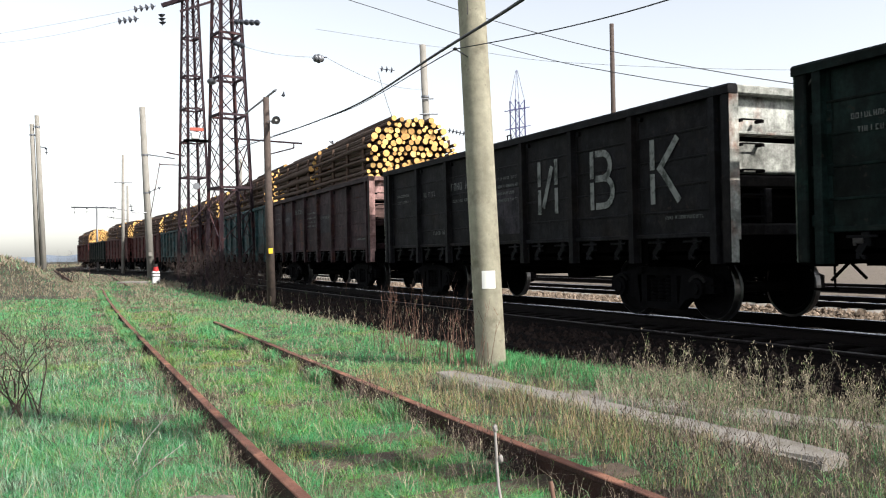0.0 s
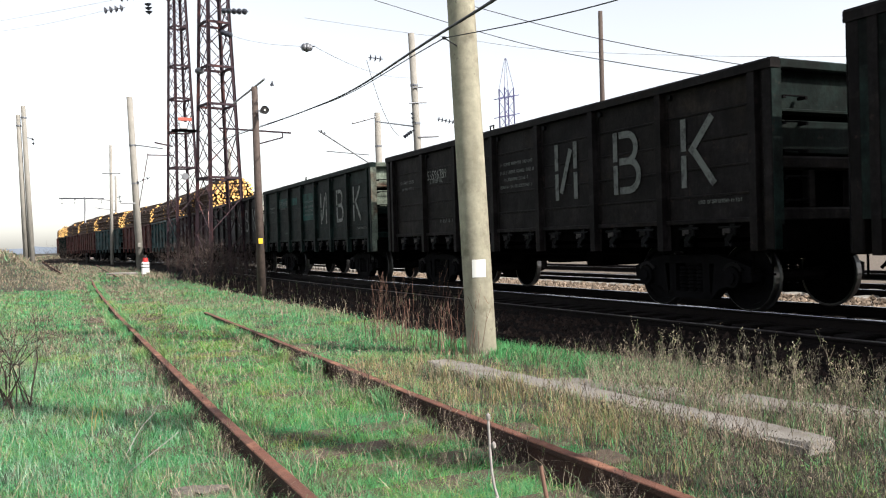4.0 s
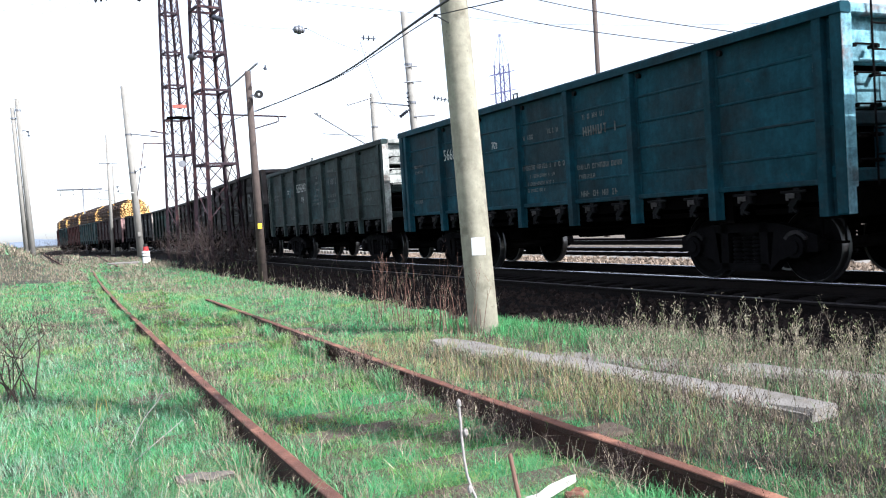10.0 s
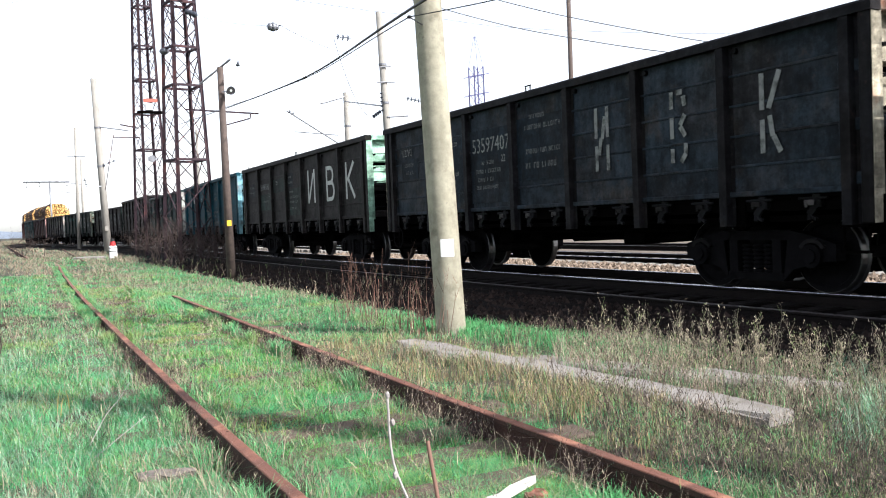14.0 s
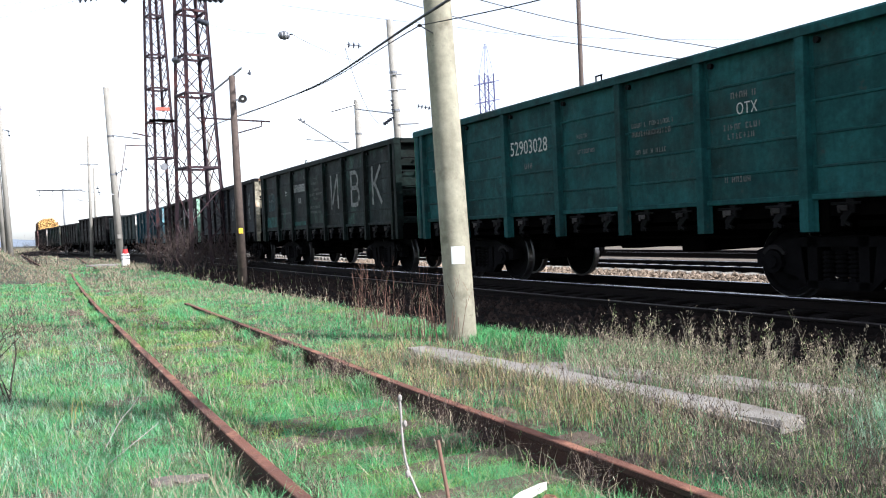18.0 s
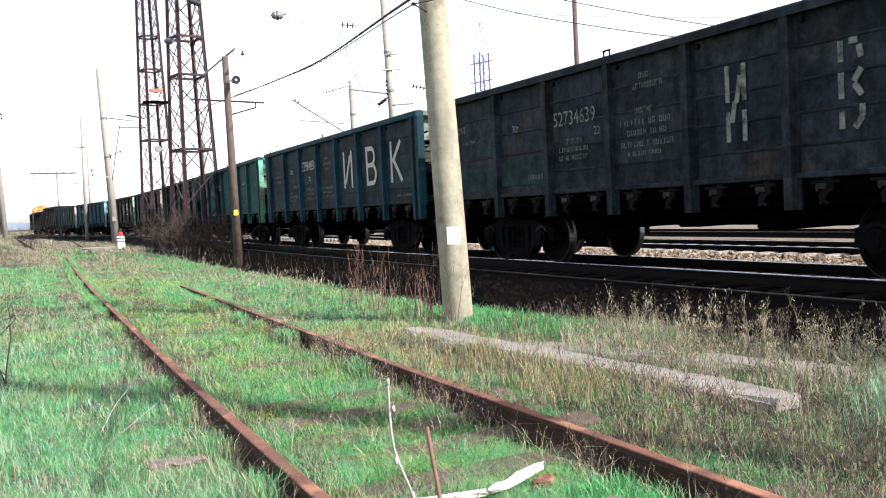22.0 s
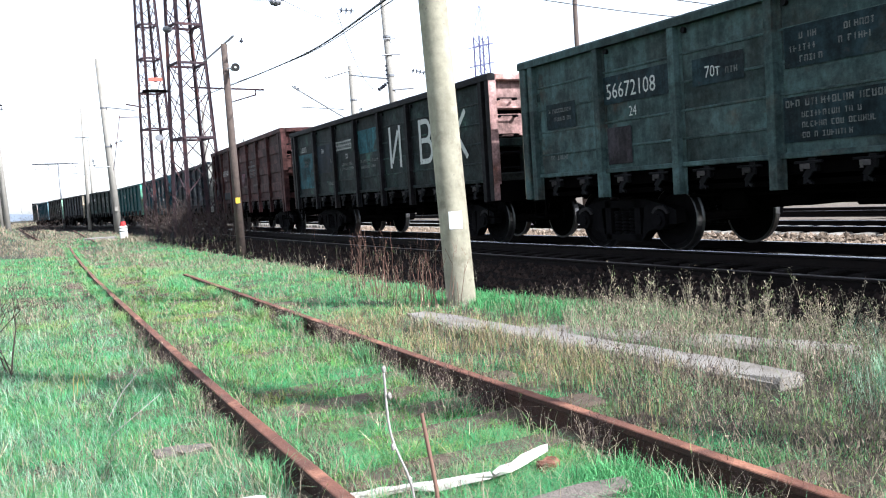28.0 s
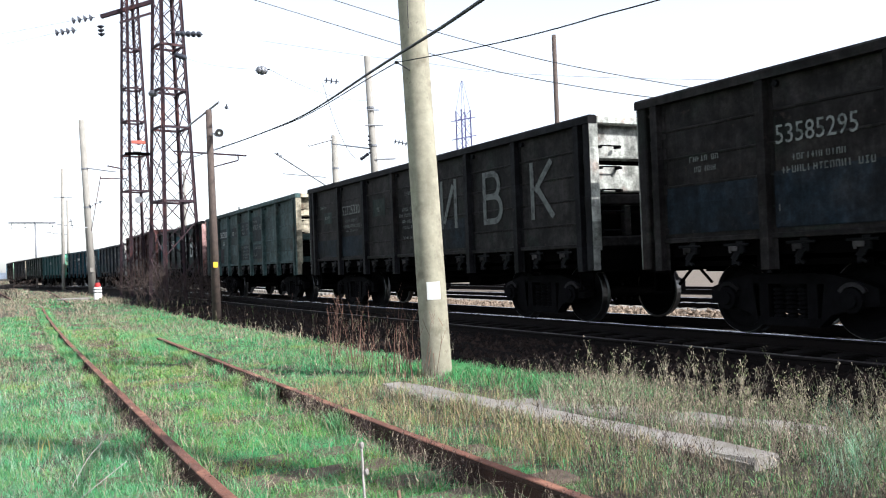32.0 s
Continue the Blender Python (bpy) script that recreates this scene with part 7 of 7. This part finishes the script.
    strips("dry_grass", blades(x, y, h, 0.0017 + 0.0004 * r, rng.uniform(0.3, 1.9, len(x)), rng), 5, M["dry"], "bleached dry grass of last year", "grass")
    # longer pale grass left of the siding
    x, y, r = polar(48000, 1.8, 15, -4, 22, rng, 1.1)
    keep = (x < siding_array(y) - 0.1) & chance(rng, x, np.clip(0.45 + 0.5 * field_noise(x, y, 1.6, 61), 0, 1))
    x, y, r = x[keep], y[keep], r[keep]
    strips("grass", blades(x, y, rng.uniform(0.05, 0.16, len(x)), 0.0012 + 0.0003 * r, rng.uniform(0.3, 1.5, len(x)), rng), 5, M["pale_grass"], "long pale fine grass beside the siding", "grass")
    # grass that hides the foot of the rails
    y = rng.uniform(4, 40, 80000)
    side_ = rng.choice([0, 1.59], len(y))
    x = siding_array(y) + side_ + rng.choice([-1, -1, 1], len(y)) * rng.uniform(0.075, 0.2, len(y))
    tall = field_noise(x * 0 + side_ * 5, y, 1.3, 71) + np.clip((y - 9) / 9, -0.6, 0.6)
    keep = chance(rng, x, np.clip(0.28 + 0.5 * tall, 0.02, 1)) & ((side_ < 1) | (y < 18))
    x, y, tall = x[keep], y[keep], tall[keep]
    h = rng.uniform(0.08, 0.19, len(x)) * np.clip(0.9 + 0.25 * tall, 0.7, 1.5)
    strips("grass", blades(x, y, h, 0.003 + 0.0005 * y, rng.uniform(0.2, 0.9, len(x)), rng), 5, M["sward"], "grass growing up against the rusty rails", "grass")
    # yellow-green grass between the rails
    y = rng.uniform(3.5, 24, 90000)
    x = siding_array(y) + rng.uniform(0.12, 1.46, len(y))
    keep = chance(rng, x, np.clip(0.35 + 0.6 * field_noise(x, y, 1.2, 91) + 0.4 * field_noise(x, y, 0.4, 92), 0, 1))
    x, y = x[keep], y[keep]
    strips("grass", blades(x, y, rng.uniform(0.02, 0.09, len(x)) * (1 + 0.4 * field_noise(x, y, 0.3, 93)).clip(0.4, 2), 0.0018 + 0.00045 * y, rng.uniform(0.4, 2.0, len(x)), rng), 5, M["moss"], "soft yellow-green grass between the rusty rails", "grass")
    # the far rail sinks into the grass
    y = np.concatenate([rng.uniform(15.0, 21, 6000), rng.normal(17.4, 0.5, 1500)])
    x = siding_array(y) + 1.55 + rng.normal(0, 0.2, len(y))
    strips("grass", blades(x, y, rng.uniform(0.06, 0.19, len(y)), 0.003 + 0.0005 * y, rng.uniform(0.3, 1.2, len(y)), rng), 5, M["sward"], "grass grown over the sunken rail", "grass")
    # lush tufts inside the nearer rail
    x, y = rng.normal(2.62, 0.13, 2600), rng.uniform(2.3, 3.35, 2600)
    keep = (x < siding_array(y) + 1.50) & (x > siding_array(y) + 1.1)
    x, y = x[keep], y[keep]
    strips("grass", blades(x, y, rng.uniform(0.05, 0.15, len(x)), np.full(len(x), 0.0045), rng.uniform(0.2, 0.9, len(x)), rng), 5, M["emerald"], "lush green tufts inside the rusty rail", "grass")
    # lush strip at the ballast's edge
    y = rng.uniform(6.2, 10.5, 9000)
    x = 5.78 - 0.22 * (y - 7.5) * 0.4 + rng.normal(0, 0.22, len(y))
    keep = (x < track_array(y) - 4.12) & (x > 5.0)
    x, y = x[keep], y[keep]
    strips("grass", blades(x, y, rng.uniform(0.05, 0.17, len(x)), np.full(len(x), 0.008), rng.uniform(0.2, 0.8, len(x)), rng), 5, M["emerald"], "lush emerald grass at the edge of the ballast", "grass")


def segments(a, b, w0, w1, rng):
    """Flat slivers from a to b, turned by chance about their length."""
    d = b - a
    q = rng.normal(size=a.shape)
    s = np.cross(d, q)
    s /= np.linalg.norm(s, axis=1, keepdims=True) + 1e-9
    return np.stack([a - s * w0[:, None] / 2, a + s * w0[:, None] / 2, b + s * w1[:, None] / 2, b - s * w1[:, None] / 2], 1)


def stems(x, y, h, rng, width, branch, heads, lean=0.15):
    """Dry upright weeds: bent stems, side twigs in the upper half and small seed heads."""
    n = len(x)
    root = np.stack([x, y, ground_array(x, y)], 1)
    tilt = rng.normal(0, lean, (n, 2))
    pts = [root]
    for k in range(1, 5):
        step = np.zeros((n, 3))
        step[:, :2] = (tilt + rng.normal(0, lean * 0.4, (n, 2))) * (h / 4)[:, None]
        step[:, 2] = h / 4
        pts.append(pts[-1] + step)
    out = []
    for k in range(4):
        out.append(segments(pts[k], pts[k + 1], width * (1 - 0.2 * k), width * (0.8 - 0.2 * k), rng))
    for _ in range(branch):
        u = rng.uniform(0.35, 0.98, n)
        k = np.minimum((u * 4).astype(int), 3)
        stack = np.stack(pts, 1)
        idx = np.arange(n)
        a = stack[idx, k] + (stack[idx, k + 1] - stack[idx, k]) * (u * 4 - k)[:, None]
        ang, ln = rng.uniform(0, 6.283, n), h * rng.uniform(0.08, 0.28, n)
        b = a + np.stack([np.cos(ang) * ln * 0.38, np.sin(ang) * ln * 0.38, ln * rng.uniform(0.5, 1.0, n)], 1)
        out.append(segments(a, b, width * 0.6, width * 0.35, rng))
        for _ in range(heads):
            c = b + rng.normal(0, 0.012, (n, 3))
            e = c + rng.normal(0, 1, (n, 3)) * 0.008 + np.array([0, 0, 0.012])
            out.append(segments(c, e, width * 1.3, width * 0.9, rng))
    return np.concatenate(out)


def off_beams(x, y):
    """Clear of the fallen beams."""
    out = np.ones(len(x), bool)
    for (ax, ay), (bx, by) in (((4.26, 8.76), (4.67, 3.97)), ((5.36, 5.1), (5.65, 4.22))):
        u = np.clip(((x - ax) * (bx - ax) + (y - ay) * (by - ay)) / ((bx - ax) ** 2 + (by - ay) ** 2), 0, 1)
        out &= np.hypot(x - ax - u * (bx - ax), y - ay - u * (by - ay)) > 0.13
    return out


def weeds():
    rng = np.random.default_rng(5)
    # tall weeds in front of the ballast
    x, y = rng.uniform(4.7, 6.9, 1900), rng.uniform(2.0, 7.6, 1900)
    keep = chance(rng, x, np.clip((x / y - 0.70) / 0.7, 0, 0.8)) & off_beams(x, y) & (x < track_array(y) - 3.6) & ~((x > 4.5) & (x < 5.5) & (y > 3.0) & (y < 4.9) & chance(rng, x, 0.97))
    x, y = x[keep], y[keep]
    r = np.hypot(x, y)
    strips("dry_weeds", stems(x, y, 0.12 + 0.38 * rng.uniform(0, 1, len(x)) ** 2.2, rng, 0.0012 + 0.00034 * r, 11, 2), 4, M["tall_weed"], "tall thin brown dry weeds with small seed heads", "weeds")
    # low tangled weeds among the beams and the rail
    x, y = rng.uniform(2.6, 6.4, 8000), rng.uniform(1.8, 8.6, 8000)
    keep = off_beams(x, y) & (x > siding_array(y) + 1.68) & (x < 6.1 + 0.1 * (8 - y)) & (x < track_array(y) - 3.95) & chance(rng, x, np.clip(0.6 + 0.4 * field_noise(x, y, 1.1, 81), 0.1, 1)) & ~gaps(x, y) & chance(rng, x, 0.7)
    x, y = x[keep], y[keep]
    strips("dry_weeds", stems(x, y, rng.uniform(0.10, 0.30, len(x)), rng, 0.0018 + 0.0004 * np.hypot(x, y), 5, 0, 0.28), 4, M["weed"], "low tangled grey dry weeds beside the rail", "weeds")
    x, y = rng.uniform(2.6, 5.8, 3000), rng.uniform(1.8, 7.2, 3000)
    keep = off_beams(x, y) & (x > siding_array(y) + 1.7) & (field_noise(x, y, 1.0, 83) > -0.1) & ~gaps(x, y) & chance(rng, x, np.clip((x / y - 0.55) * 2.2, 0.1, 0.9))
    x, y = x[keep], y[keep]
    strips("dry_weeds", stems(x, y, rng.uniform(0.14, 0.36, len(x)), rng, 0.0015 + 0.00035 * np.hypot(x, y), 8, 1, 0.25), 4, M["weed"], "dark dry weeds with tiny seed heads among the beams", "weeds")
    # greener thin grass standing among them
    x, y = rng.uniform(2.6, 6.4, 14000), rng.uniform(1.8, 8.8, 14000)
    keep = off_beams(x, y) & (x > siding_array(y) + 1.68) & (x < 6.1 + 0.1 * (8 - y)) & (x < track_array(y) - 4.0) & chance(rng, x, np.clip(0.55 + 0.5 * field_noise(x, y, 0.9, 85), 0, 1)) & ~gaps(x, y)
    x, y = x[keep], y[keep]
    strips("grass", blades(x, y, rng.uniform(0.05, 0.19, len(x)), 0.0018 + 0.0004 * np.hypot(x, y), rng.uniform(0.1, 0.8, len(x)), rng), 5, M["sward"], "thin yellow-green grass standing among the weeds", "grass")
    # grass close against the long beam
    u = rng.uniform(0, 1, 2600)
    x, y = 4.05 + 0.41 * u - np.abs(rng.normal(0, 0.07, 2600)), 8.85 - 4.85 * u
    strips("grass", blades(x, y, rng.uniform(0.05, 0.17, 2600), 0.003 + 0.0005 * np.hypot(x, y), rng.uniform(0.1, 0.8, 2600), rng), 5, M["dry"], "dry grass close against the fallen beam", "grass")
    # tufts along the rails
    y = rng.uniform(2.2, 14, 900)
    x = siding_array(y) + rng.choice([0, 1.59], 900) + rng.choice([-1, 1], 900) * rng.uniform(0.07, 0.2, 900)
    strips("dry_weeds", stems(x, y, rng.uniform(0.08, 0.24, 900), rng, 0.002 + 0.0004 * np.hypot(x, y), 4, 0, 0.35), 4, M["weed"], "dry weeds growing along the rusty rails", "weeds")
    # dark dead weeds in clumps against the rails
    c = rng.uniform(2.4, 11, 64)
    side_ = rng.choice([0, 1.59, 1.59], 64)
    left = rng.choice([-1, -1, 1], 64)
    i = rng.integers(0, 64, 1300)
    y = c[i] + rng.normal(0, 0.09, len(i))
    x = siding_array(y) + side_[i] + left[i] * (0.085 + np.abs(rng.normal(0, 0.06, len(i))))
    strips("dry_weeds", stems(x, y, rng.uniform(0.06, 0.24, len(i)), rng, 0.0012 + 0.0003 * np.hypot(x, y), 4, 1, 0.2), 4, M["dark_twig"], "dark dead weeds in clumps against the rusty rails", "weeds")
    # the same among the beams, thick where the ground is dry
    x, y = rng.uniform(2.8, 6.4, 5200), rng.uniform(1.8, 8.8, 5200)
    keep = off_beams(x, y) & (x > siding_array(y) + 1.68) & (x < track_array(y) - 3.9) & chance(rng, x, np.clip((x / y - 0.62) * 2.5, 0.05, np.where(x < 4.6, 0.8, 0.42))) & (field_noise(x, y, 0.8, 95) > np.where(x < 4.6, -0.35, 0.0))
    x, y = x[keep], y[keep]
    strips("dry_weeds", stems(x, y, rng.uniform(0.10, 0.32, len(x)), rng, 0.0014 + 0.00035 * np.hypot(x, y), 7, 1, 0.32), 4, M["dark_twig"], "dark tangled dead weeds among the beams", "weeds")
    # straw-coloured grass in tufts between the rail and the long beam
    c = np.stack([rng.uniform(3.0, 4.6, 150), rng.uniform(3.2, 9.4, 150)], 1)
    i = rng.integers(0, 150, 9000)
    x, y = c[i, 0] + rng.normal(0, 0.10, len(i)), c[i, 1] + rng.normal(0, 0.12, len(i))
    keep = off_beams(x, y) & (x > siding_array(y) + 1.67) & ~gaps(x, y) & (x / y < 0.95)
    x, y = x[keep], y[keep]
    strips("dry_grass", blades(x, y, rng.uniform(0.07, 0.27, len(x)), 0.0016 + 0.00035 * np.hypot(x, y), rng.uniform(0.1, 0.9, len(x)), rng), 5, M["straw"], "tufts of straw-coloured grass beside the fallen beam", "grass")
    # pale bushy grass between the beams and the ballast
    c = np.stack([rng.uniform(4.7, 6.3, 190), rng.uniform(3.9, 7.6, 190)], 1)
    i = rng.integers(0, 190, 13000)
    x, y = c[i, 0] + rng.normal(0, 0.11, len(i)), c[i, 1] + rng.normal(0, 0.13, len(i))
    keep = off_beams(x, y) & (x < track_array(y) - 4.0) & (x / y > 0.72)
    x, y = x[keep], y[keep]
    strips("dry_grass", blades(x, y, rng.uniform(0.06, 0.24, len(x)), 0.0016 + 0.00035 * np.hypot(x, y), rng.uniform(0.1, 0.9, len(x)), rng), 5, M["bleached"], "bushy straw-coloured grass between the beams and the ballast", "grass")
    # long pale grass at the end of the beams
    x, y = rng.uniform(4.4, 6.6, 12000), rng.uniform(1.9, 5.6, 12000)
    keep = off_beams(x, y) & (x / y > 1.3) & chance(rng, x, np.clip(0.25 + 0.6 * field_noise(x, y, 0.7, 99), 0, 0.8))
    x, y = x[keep], y[keep]
    strips("grass", blades(x, y, rng.uniform(0.10, 0.33, len(x)), 0.0018 + 0.0003 * np.hypot(x, y), rng.uniform(0.2, 0.9, len(x)), rng), 5, M["pale_grass"], "long pale green grass among the dead weeds", "grass")
    # low dark clumps of last year's weeds in the meadow
    x, y, r = polar(230, 2.2, 20, -4, 34, rng, 0.8)
    i = rng.integers(0, 230, 9000)
    x, y = x[i] + rng.normal(0, 0.09, len(i)), y[i] + rng.normal(0, 0.11, len(i))
    keep = clear_of_rails(x, y) & (x < siding_array(y) + 1.6)
    x, y = x[keep], y[keep]
    strips("dry_weeds", stems(x, y, rng.uniform(0.03, 0.15, len(x)), rng, 0.0012 + 0.0004 * np.hypot(x, y), 3, 0, 0.55), 4, M["dark_twig"], "low dark clumps of dead weeds in the meadow", "weeds")
    # thin scattered weeds in the grass
    x, y, r = polar(3000, 2.3, 22, -2, 30, rng)
    keep = clear_of_rails(x, y) & (field_noise(x, y, 1.8, 87) > -0.2)
    x, y, r = x[keep], y[keep], r[keep]
    strips("dry_weeds", stems(x, y, rng.uniform(0.08, 0.30, len(x)), rng, 0.0015 + 0.0004 * r, 4, 0, 0.3), 4, M["tall_weed"], "thin dry weeds scattered in the grass", "weeds")
    # reddish stalks round the foot of the pole
    y = rng.uniform(8.9, 12.8, 100)
    x = 4.78 + (y - 9.0) * 0.10 + rng.normal(0, 0.16, 100)
    strips("dry_stalks", stems(x, y, 0.35 + 0.7 * rng.uniform(0, 1, 100) ** 1.3, rng, np.full(100, 0.010), 2, 0, 0.12), 4, M["stalk"], "bare reddish dry stalks beside the concrete pole", "stalks")
    x, y = rng.uniform(5.0, 8.0, 110), rng.uniform(15, 36, 110)
    strips("dry_stalks", stems(x, y, rng.uniform(0.2, 0.5, 110), rng, np.full(110, 0.014), 3, 1, 0.25), 4, M["weed"], "dry scrub along the edge of the ballast", "stalks")
    # a few ochre stalks left of the siding
    x, y = np.array([0.40, 0.43, 0.47, 0.55, 0.58, 0.66, 0.62]), np.array([7.4, 7.36, 7.42, 7.3, 7.36, 7.5, 7.2])
    strips("ochre_stalks", blades(x, y, np.array([0.27, 0.22, 0.17, 0.28, 0.19, 0.25, 0.13]), np.full(7, 0.007), np.full(7, 0.3), rng), 5, M["ochre"], "few ochre dry stalks in the grass", "stalks")


def bush(name, at, height, spread, count, seed, label, thick):
    """A leafless shrub: forked stems from one root, thinner at each fork."""
    rng = np.random.default_rng(seed)
    tip = rng.normal(0, spread * 0.18, (count, 3)) * np.array([1, 1, 0]) + np.array(at)
    direction = rng.normal(0, 0.45, (count, 3)) * spread / height + np.array([0, 0, 1.0])
    out, w = [], np.full(count, thick)
    length = np.full(count, height * 0.36)
    for level in range(4):
        for _ in range(2):
            direction = direction / np.linalg.norm(direction, axis=1, keepdims=True)
            nxt = tip + direction * (length * rng.uniform(0.35, 0.65, len(tip)))[:, None]
            out.append(segments(tip, nxt, w, w * 0.85, rng))
            tip, w = nxt, w * 0.85
            direction = direction + rng.normal(0, 0.22, direction.shape)
        if level < 3:
            tip, w, length = np.repeat(tip, 3, 0), np.repeat(w * 0.7, 3), np.repeat(length * 0.72, 3)
            direction = np.repeat(direction, 3, 0) + rng.normal(0, 0.55, (len(tip), 3))
    return strips(name, np.concatenate(out), 4, M["twig"], label, "shrub", kind="")


def shrubs():
    bush("bare_shrub", (3.3, 66.0, -0.1), 2.2, 2.0, 22, 77, "dark leafless shrub behind the mound", 0.04)
    bush("bare_shrub", (0.02, 8.9, -0.2), 1.15, 0.9, 16, 2, "leafless dark shrub in the grass", 0.019)
    for i, (x, y, h, s, c) in enumerate(((7.6, 37.2, 2.2, 2.0, 26), (8.9, 37.0, 2.0, 2.0, 26), (10.0, 37.4, 2.4, 2.2, 26), (9.4, 35.6, 1.2, 1.8, 22), (7.2, 39.5, 2.4, 2.0, 20), (10.8, 50, 2.2, 2.2, 16))):
        bush("bare_shrub", (x, y, -0.2), h, s, c, 30 + i, "tangled leafless brown shrub at the tower's foot", 0.03)
    # two stems close by
    for name, pts, r, m_, lab in (
        ("pale_stem", [(0.30, 0.36, -0.2), (0.262, 0.41, 0.6), (0.2355, 0.443, 1.04), (0.2345, 0.450, 1.085), (0.2285, 0.462, 1.115), (0.2300, 0.470, 1.152)], 0.0008, M["pale_twig"], "thin pale dead plant stem"),
        ("brown_stem", [(0.215, 0.34, -0.2), (0.218, 0.37, 0.7), (0.220, 0.385, 1.09), (0.2205, 0.40, 1.142)], 0.0012, M["stalk"], "thin brown dead plant stem"),
    ):
        stem = cable(name, pts, r, m_, lab, 0.0, "plant stem", 4)
        if name == "pale_stem":
            pale = stem
    for x, y, z in ((0.2310, 0.466, 1.138), (0.2280, 0.459, 1.108), (0.2345, 0.4515, 1.088), (0.2302, 0.4702, 1.154)):
        bm = bmesh.new()
        bmesh.ops.create_icosphere(bm, subdivisions=1, radius=0.0016, matrix=Matrix.Translation((x, y, z)) @ Matrix.Diagonal((1, 1, 1.7, 1)))
        part("bud", bm, M["pale_twig"], pale)


def stones():
    """Ballast between the tracks: faceted stones, the ones that show under the wagons."""
    rnd = random.Random(9)
    sets = {True: ([], []), False: ([], [])}
    for i in range(15000):
        y = rnd.uniform(2, 34)
        cx = track_x(y)
        verts, faces = sets[i % 2 == 0]
        if i % 2 == 0:
            x = cx - rnd.uniform(1.7, 4.5)
            z = -0.11 - 0.12 * max(0, (cx - x - 3.9) / 0.6)
        else:
            x = cx + rnd.uniform(1.0, 3.6)
            z = -0.03 + 0.06 * abs(math.sin(y * math.pi / 0.56))
        r = rnd.uniform(0.025, 0.065)
        b = len(verts)
        for p in ((1, 0, 0), (-1, 0, 0), (0, 1, 0), (0, -1, 0), (0, 0, 1), (0, 0, -1)):
            verts.append(tuple(c + r * rnd.uniform(0.6, 1.3) * (q + rnd.uniform(-0.25, 0.25)) for c, q in zip((x, y, z), p)))
        for t in ((0, 2, 4), (2, 1, 4), (1, 3, 4), (3, 0, 4), (2, 0, 5), (1, 2, 5), (3, 1, 5), (0, 3, 5)):
            faces.append(tuple(b + k for k in t))
    for dark, (verts, faces) in sets.items():
        tagged(put("ballast_stones", raw_mesh("ballast_stones", verts, faces), M["dark_stone" if dark else "stone"]), "ballast stones beside the track, coloured dark for the train's shade" if dark else "pale broken ballast stones between the tracks", "stones", kind="stuff")


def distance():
    """A low wooded skyline, far off; its haze is painted into the colour."""
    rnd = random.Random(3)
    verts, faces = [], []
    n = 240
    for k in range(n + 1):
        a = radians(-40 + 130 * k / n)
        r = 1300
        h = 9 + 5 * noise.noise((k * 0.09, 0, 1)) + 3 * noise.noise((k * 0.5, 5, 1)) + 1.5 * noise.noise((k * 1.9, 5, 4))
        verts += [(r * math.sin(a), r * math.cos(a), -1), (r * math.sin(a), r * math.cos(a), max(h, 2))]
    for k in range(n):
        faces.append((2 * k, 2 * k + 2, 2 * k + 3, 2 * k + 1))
    tagged(put("backdrop", raw_mesh("backdrop", verts, faces), M["hazed_trees"]), "hazy low wooded skyline", "treeline", kind="structure")


build_ground()
distance()
build_tracks()
posts_and_towers()
wires()
for row in FLEET:
    wagon(*row)
loose_things()
stones()
shrubs()
weeds()
grass()
motions()
